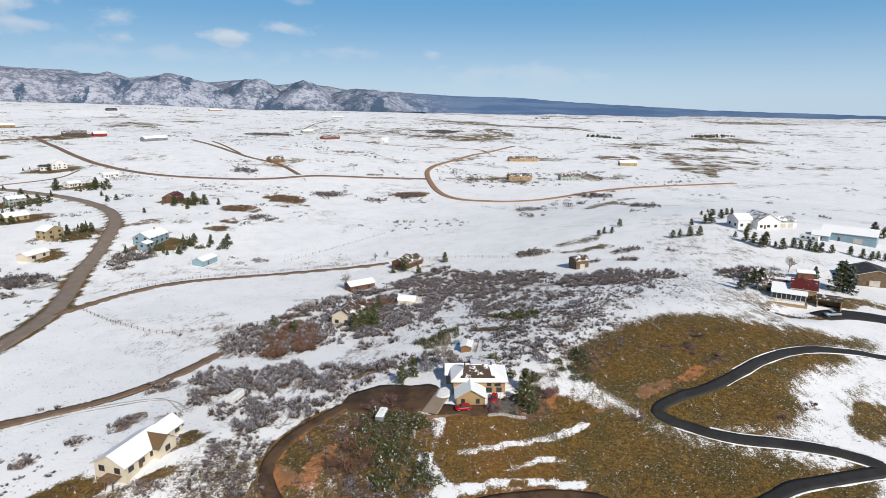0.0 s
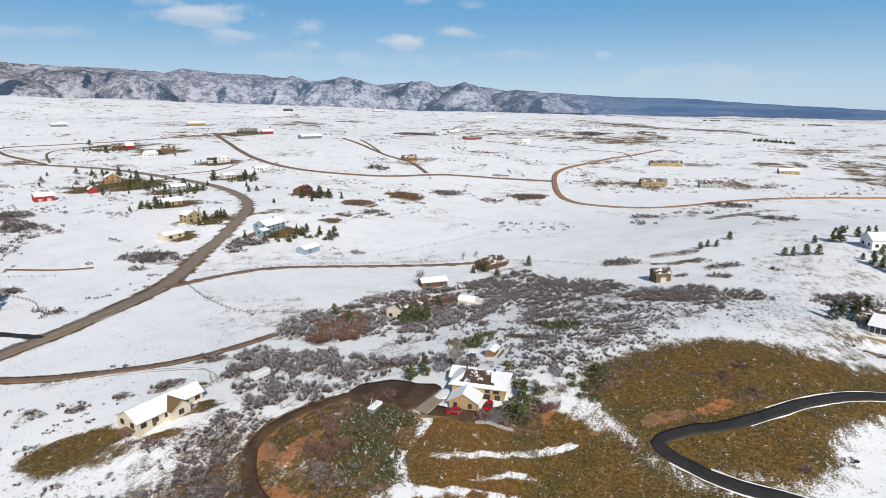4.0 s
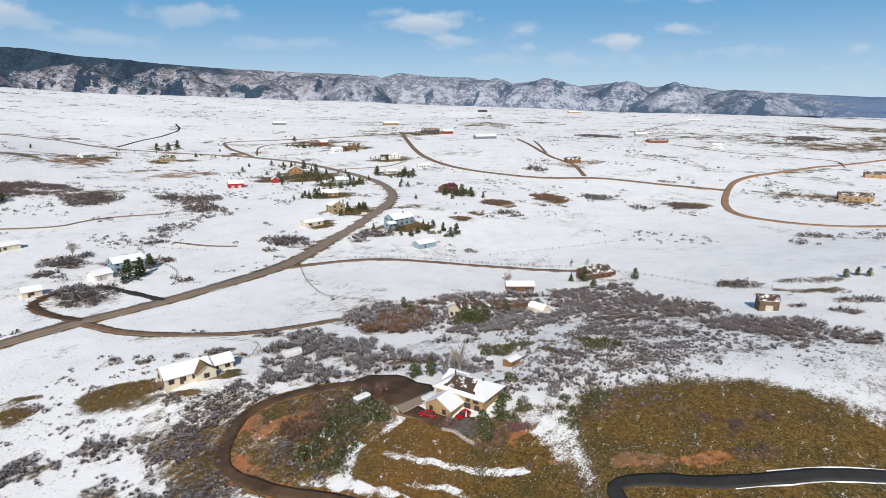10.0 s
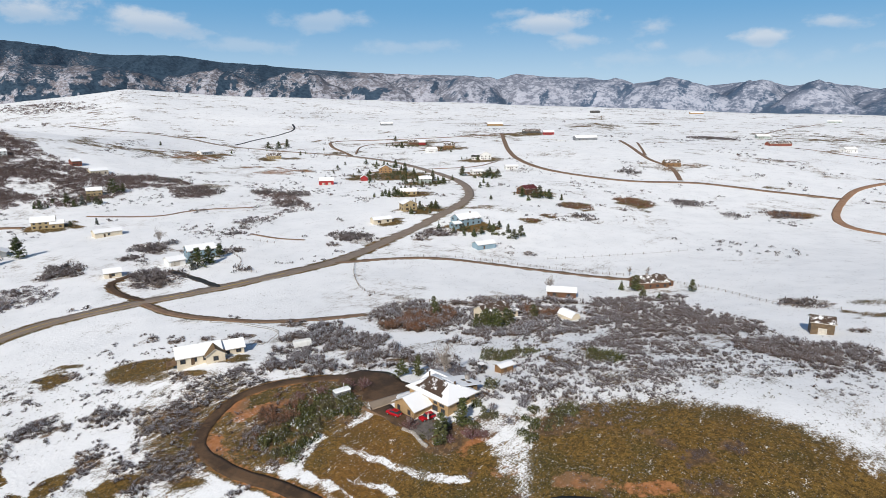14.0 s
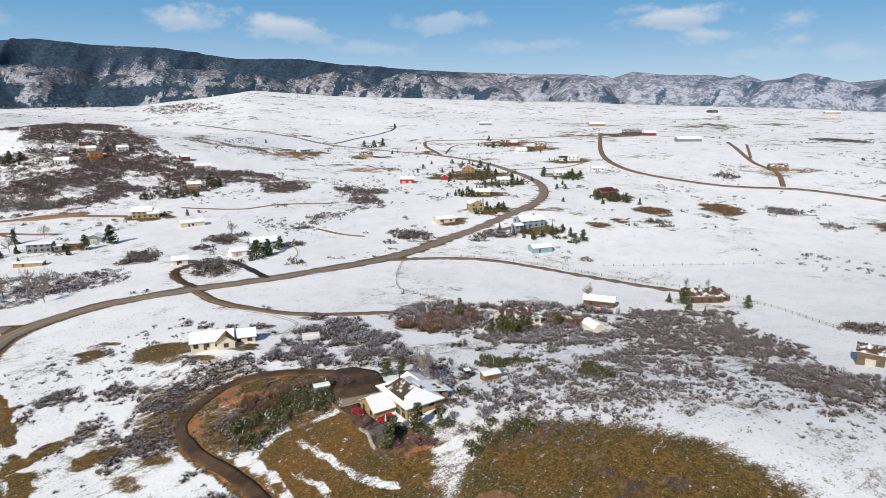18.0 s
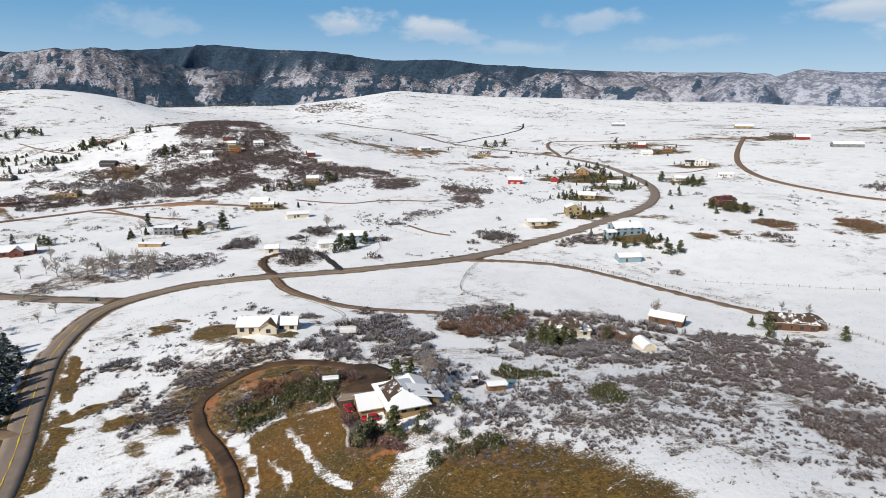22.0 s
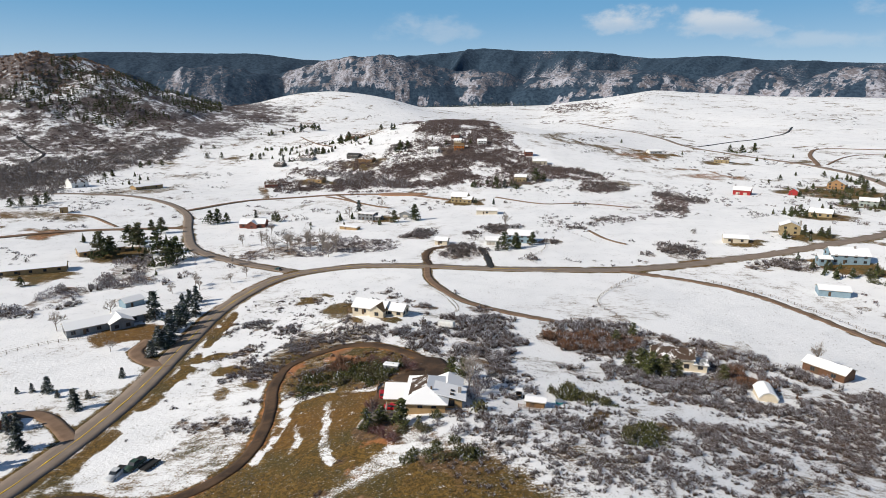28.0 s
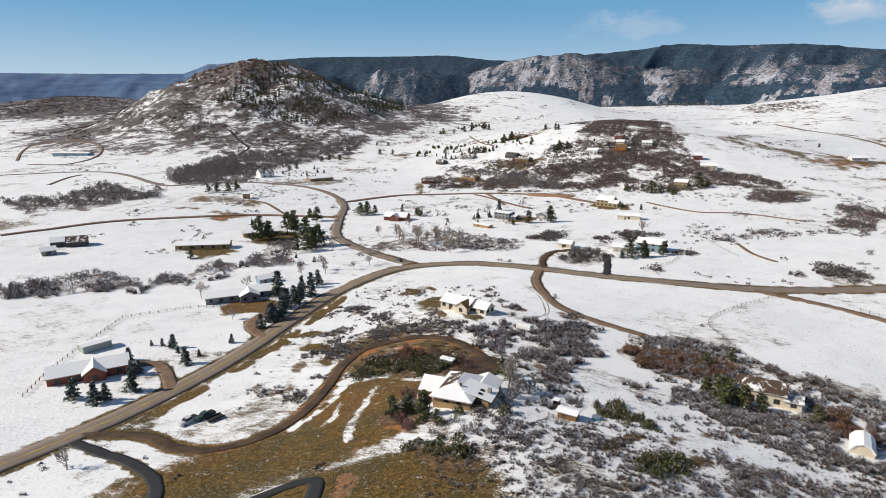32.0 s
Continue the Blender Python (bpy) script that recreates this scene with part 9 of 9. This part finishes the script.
for x in np.linspace(-5.0, 5.2, 8):
    s.box(x - 0.09, x + 0.09, 1.9, 2.1, 0.0, 2.6)
s.box(-5.1, 5.3, 1.9, 2.1, 0.0, 0.55).box(-5.1, 5.3, 1.9, 2.1, 2.45, 2.7).box(-5.1, -4.9, 1.9, 8.4, 0.0, 2.7)
part("sunroom_frame", s.mesh("sunroom_frame", [M_TRIM]), wz)
for x in np.linspace(-5.0, 5.2, 8)[:-1]:
    part("pane", Solid().box(x + 0.1, x + 1.36, 1.97, 2.02, 0.56, 2.44).mesh("pane", [M_GLASS]), wz)
s = Solid().loft([[(x, y, z) for y, z in ((1.4, 2.62), (1.4, 2.84), (8.8, 4.7), (8.8, 4.48))] for x in (-5.5, 5.7)])
part("sunroom_roof", s.mesh("sunroom_roof", [ROOF["snow"]]), wz, None, "snow-covered lean roof of the sunroom")
part("sunroom_back", Solid().box(-4.9, 5.1, 8.2, 8.5, 0.0, 4.4).mesh("sunroom_back", [WALL["tan"]]), wz)
part("retaining_wall", Solid().box(-6.6, 5.8, -2.6, -2.2, -5.0, 0.35).box(-6.6, -6.2, -2.2, 4, -5.0, 0.35).box(5.4, 5.8, -2.2, 4, -5.0, 0.35).mesh("retaining_wall", [WALL["tan"]]), wz)
part("terrace", Solid().box(-6.2, 5.4, -2.2, 8.2, -4.0, 0.0).mesh("terrace", [M_CONCRETE]), wz)
part("terrace_snow", Solid().box(-6.1, 5.3, -2.1, 1.8, 0.0, 0.12).mesh("terrace_snow", [ROOF["snow"]]), wz, None, "old snow lying on the terrace")
s = Solid().box(8.4, 15.5, 0.6, 0.9, 2.3, 2.7).box(8.4, 8.7, 0.6, 6.0, -3.0, 2.7).box(15.2, 15.5, 0.6, 6.0, -3.0, 2.7).box(8.4, 15.5, 5.7, 6.0, -3.0, 2.7)
part("carport_wall", s.mesh("carport_wall", [WALL["tan"]]), wz)
part("carport_roof", Solid().box(8.0, 15.9, 0.3, 6.3, 2.7, 2.95).mesh("carport_roof", [ROOF["melt"]]), wz)
simple("red_shed", "small brick-red shed behind the hilltop house", "shed", 142.0, 226.5, -20, 5.5, 3.0, 2.4, 0.7, "brick", "snow", front=0, back=0, sides=0)
ribbon("hilltop_pad", spline([(122, 184.5), (131, 187), (141, 186), (152, 180)], 2.0), 8.5, M_BLACK, "black asphalt parking area beside the hilltop house", 0.15, 5, 0.0, "yard")
building("brown_barn", "brown barn with a wide grey roof", "barn", 163, 218, -19, [(-8, 9, 0, 14, 3.6, 6.2, "y", 1, 0, 1)], "plank", "dark", garage=[(0, 0, 0, 3.5)])

# ---- vehicles ----
def paint_of(name, a, rough=0.3):
    return material(name, two_tone(a, tuple(v * 0.8 for v in a), 1.5), rough)


M_RED_CAR, M_WHITE_CAR, M_GREEN_CAR, M_SILVER = paint_of("red_car_paint", (0.42, 0.006, 0.012)), paint_of("white_car_paint", (0.62, 0.63, 0.64)), paint_of("green_car_paint", (0.05, 0.085, 0.06)), paint_of("silver_car_paint", (0.34, 0.36, 0.38))
M_RUBBER = material("tyre_rubber", two_tone((0.02, 0.02, 0.02), (0.035, 0.033, 0.03)), 0.9)


def wheels(ob, xs, half, r):
    for x in xs:
        for y in (-half, half):
            w = part("wheel", Solid().tube((x, y - 0.1, r), (x, y + 0.1, r), r, r, 14).mesh("tyre", [M_RUBBER]), ob)
            part("rim", Solid().tube((x, y - 0.115, r), (x, y + 0.115, r), r * 0.58, r * 0.58, 10).mesh("rim", [M_METAL]), w)


def section(x, half, zs):
    """A car's cross-section at x: sill, belt and shoulder, tapered towards the top."""
    z0, z1, z2 = zs
    return [(x, -half * 0.96, z0), (x, half * 0.96, z0), (x, half, z1), (x, half * 0.9, z2), (x, -half * 0.9, z2), (x, -half, z1)]


def hatchback(label, x, y, turn, mat, z=None):
    car = thing("car", label, "car", x, y, turn, z=z)
    s = Solid().loft([section(-2.0, 0.72, (0.35, 0.6, 0.78)), section(-1.85, 0.84, (0.25, 0.6, 0.86)), section(-0.9, 0.87, (0.22, 0.62, 0.94)), section(0.9, 0.87, (0.22, 0.62, 0.95)), section(1.75, 0.84, (0.25, 0.62, 0.96)), section(2.0, 0.74, (0.35, 0.6, 0.8))])
    part("body", s.mesh("body", [mat], True), car)
    s = Solid().loft([[(x0, -w0, 0.92), (x0, w0, 0.92), (x1, w1, 1.38), (x1, -w1, 1.38)] for x0, x1, w0, w1 in ((-0.95, -0.35, 0.76, 0.60), (1.85, 1.35, 0.76, 0.60))], cap=True)
    part("window_band", s.mesh("window_band", [M_GLASS]), car)
    part("roof", Solid().box(-0.38, 1.38, -0.61, 0.61, 1.37, 1.45).mesh("roof", [mat]), car)
    for yy in (-0.6, 0.6):
        part("headlight", Solid().box(-2.02, -1.9, yy - 0.15, yy + 0.15, 0.58, 0.74).mesh("headlight", [M_GLASS]), car)
        part("tail_light", Solid().box(1.9, 2.02, yy - 0.12, yy + 0.12, 0.65, 0.85).mesh("tail_light", [WALL["red"]]), car)
    part("number_plate", Solid().box(2.0, 2.03, -0.25, 0.25, 0.5, 0.62).mesh("number_plate", [WALL["white"]]), car)
    wheels(car, (-1.25, 1.3), 0.76, 0.31)


def pickup(label, x, y, turn, mat):
    car = thing("pickup_truck", label, "truck", x, y, turn)
    s = Solid().loft([section(-2.7, 0.85, (0.5, 0.75, 0.98)), section(-2.5, 0.94, (0.42, 0.8, 1.08)), section(-1.3, 0.97, (0.40, 0.85, 1.15)), section(2.5, 0.97, (0.42, 0.85, 1.15)), section(2.7, 0.93, (0.5, 0.8, 1.1))])
    part("body", s.mesh("body", [mat], True), car)
    s = Solid().loft([[(x0, -0.84, 1.13), (x0, 0.84, 1.13), (x1, 0.70, 1.72), (x1, -0.70, 1.72)] for x0, x1 in ((-1.25, -0.75), (0.75, 0.6))])
    part("window_band", s.mesh("window_band", [M_GLASS]), car)
    part("roof", Solid().box(-0.78, 0.62, -0.71, 0.71, 1.71, 1.80).mesh("roof", [mat]), car)
    part("bed", Solid().box(0.95, 2.55, -0.78, 0.78, 1.14, 1.17).mesh("bed", [M_RUBBER]), car)
    wheels(car, (-1.75, 1.65), 0.86, 0.38)


hatchback("small red hatchback parked before the garage", 5.2, 136.0, 10, M_RED_CAR)
hatchback("red car parked behind the patio", 13.2, 139.4, 80, M_RED_CAR, HZ + 0.87)
pickup("white pickup truck parked beside the drive", 30.9, 81.2, 176, M_WHITE_CAR)
pickup("dark green pickup truck beside the drive", 27.3, 83.4, 168, M_GREEN_CAR)
pickup("silver pickup truck on the hilltop drive", 126.5, 185.2, 8, M_SILVER)
pickup("white pickup truck beside the tan house", -222, 343, 70, M_WHITE_CAR)
hatchback("dark car parked under the deck of the farmhouse", -20, 304, 40, M_GREEN_CAR)
hatchback("dark car waiting at the road junction", -153.4, 55.4, 58, M_GREEN_CAR)
flat = thing("flatbed_trailer", "black flatbed trailer in the snow", "trailer", 27.6, 87.0, 162)
part("deck", Solid().box(-2.2, 2.2, -1.0, 1.0, 0.55, 0.68).box(-2.2, 2.2, -1.0, -0.95, 0.68, 1.0).box(-2.2, 2.2, 0.95, 1.0, 0.68, 1.0).mesh("deck", [M_BLACK]), flat)
part("drawbar", Solid().tube((-2.2, 0, 0.5), (-3.4, 0, 0.45), 0.06, 0.05, 6).mesh("drawbar", [M_BLACK]), flat)
wheels(flat, (-0.4, 0.5), 1.05, 0.33)


def motorhome(label, x, y, turn, long=8.0):
    rv = thing("travel_trailer", label, "trailer", x, y, turn)
    h = long / 2
    part("body", Solid().loft([[(x0, -1.15, 0.6), (x0, 1.15, 0.6), (x0, 1.2, 2.6), (x0, 1.0, 3.0), (x0, -1.0, 3.0), (x0, -1.2, 2.6)] for x0 in (-h, -h + 0.4, h)]).mesh("body", [WALL["white"]]), rv)
    part("stripe", Solid().box(-h + 0.5, h, -1.22, -1.18, 1.2, 1.6).mesh("stripe", [WALL["blue"]]), rv)
    for k in range(3):
        add_window(rv, -h + 1.5 + k * (long - 2.5) / 2.5, -1.2, 1.7, 0, 0.9, 0.6)
    wheels(rv, (-0.5, 0.5), 1.0, 0.36)


motorhome("white travel trailer with a blue stripe by the ranch", 173, 277.5, -49)
motorhome("white travel trailer beside the long ranch house", -147, -62, 119, 9.0)

# ---- fences ----
M_POST = material("weathered_fence_wood", two_tone((0.17, 0.13, 0.10), (0.25, 0.20, 0.155), 2.0), 0.9)
post_mesh = Solid().box(-0.08, 0.08, -0.08, 0.08, -0.4, 1.3).mesh("post", [M_POST])


def fence(label, pts, gap=3.0, rails=2, scale=1.0, rail_mat=None):
    """A post and rail fence along a line."""
    line = spline(pts, gap) if len(pts) > 2 else np.linspace(pts[0], pts[1], max(2, int(math.dist(*pts) / gap)))
    z = ground(line[:, 0], line[:, 1])
    ob = tagged(new("fence"), label, "fence", "field fences")
    ob.matrix_basis = pose(float(line[0, 0]), float(line[0, 1]), float(z[0]))
    rel = np.c_[line, z] - [line[0, 0], line[0, 1], z[0]]
    for k, p in enumerate(rel):
        part("post", post_mesh, ob, pose(*[float(v) for v in p]) @ Matrix.Diagonal((scale, scale, 1, 1)))
    for h in [0.5, 1.05][:rails]:
        for a, b in zip(rel[:-1], rel[1:]):
            s = Solid().tube(tuple(a + [0, 0, h]), tuple(b + [0, 0, h]), 0.04 * scale, 0.04 * scale, 4)
            part("rail", s.mesh("rail", [rail_mat or M_POST]), ob)


fence("weathered wooden fence along the farm field", [(-150, 238), (-128, 222), (-104, 210), (-86, 214), (-60, 228), (-38, 262)], 3.2)
fence("weathered wooden fence along the farm road", [(-146, 270), (-120, 296), (-80, 312), (-40, 326)], 3.4)
fence("weathered wooden fence round the barn field", [(-30, 330), (10, 318), (40, 300), (60, 300)], 3.6)
fence("wooden fence beside the pine house", [(-166, 190), (-178, 186), (-195, 196), (-215, 200)], 2.6)
fence("wooden field fence in the snow", [(-220, 230), (-260, 215), (-300, 205)], 5.0, 1)
fence("white board fence along the plateau lane", [(-560, 895), (-510, 862), (-470, 842), (-420, 828)], 9.0, 2, 4.0, WALL["white"])
fence("wooden fence by the brick ranch house", [(-30, -10), (-8, 0), (16, 12), (34, 24)], 3.0)
fence("wooden fence behind the metal shed", [(-30, -10), (-50, 6), (-58, 26)], 3.0)
fence("wooden field fence beyond the road", [(-90, 330), (-60, 372), (-40, 400)], 5.0, 1)
# yellow centre line
line = spline(ROADS["main_road"][3], 1.6)
line = line[(line[:, 0] > -170) & (line[:, 1] < 200)]
ribbon("centre_line", line, 0.32, M_LINE, "worn yellow centre line on the road", 0.175, 2, 0.0, "road marking")
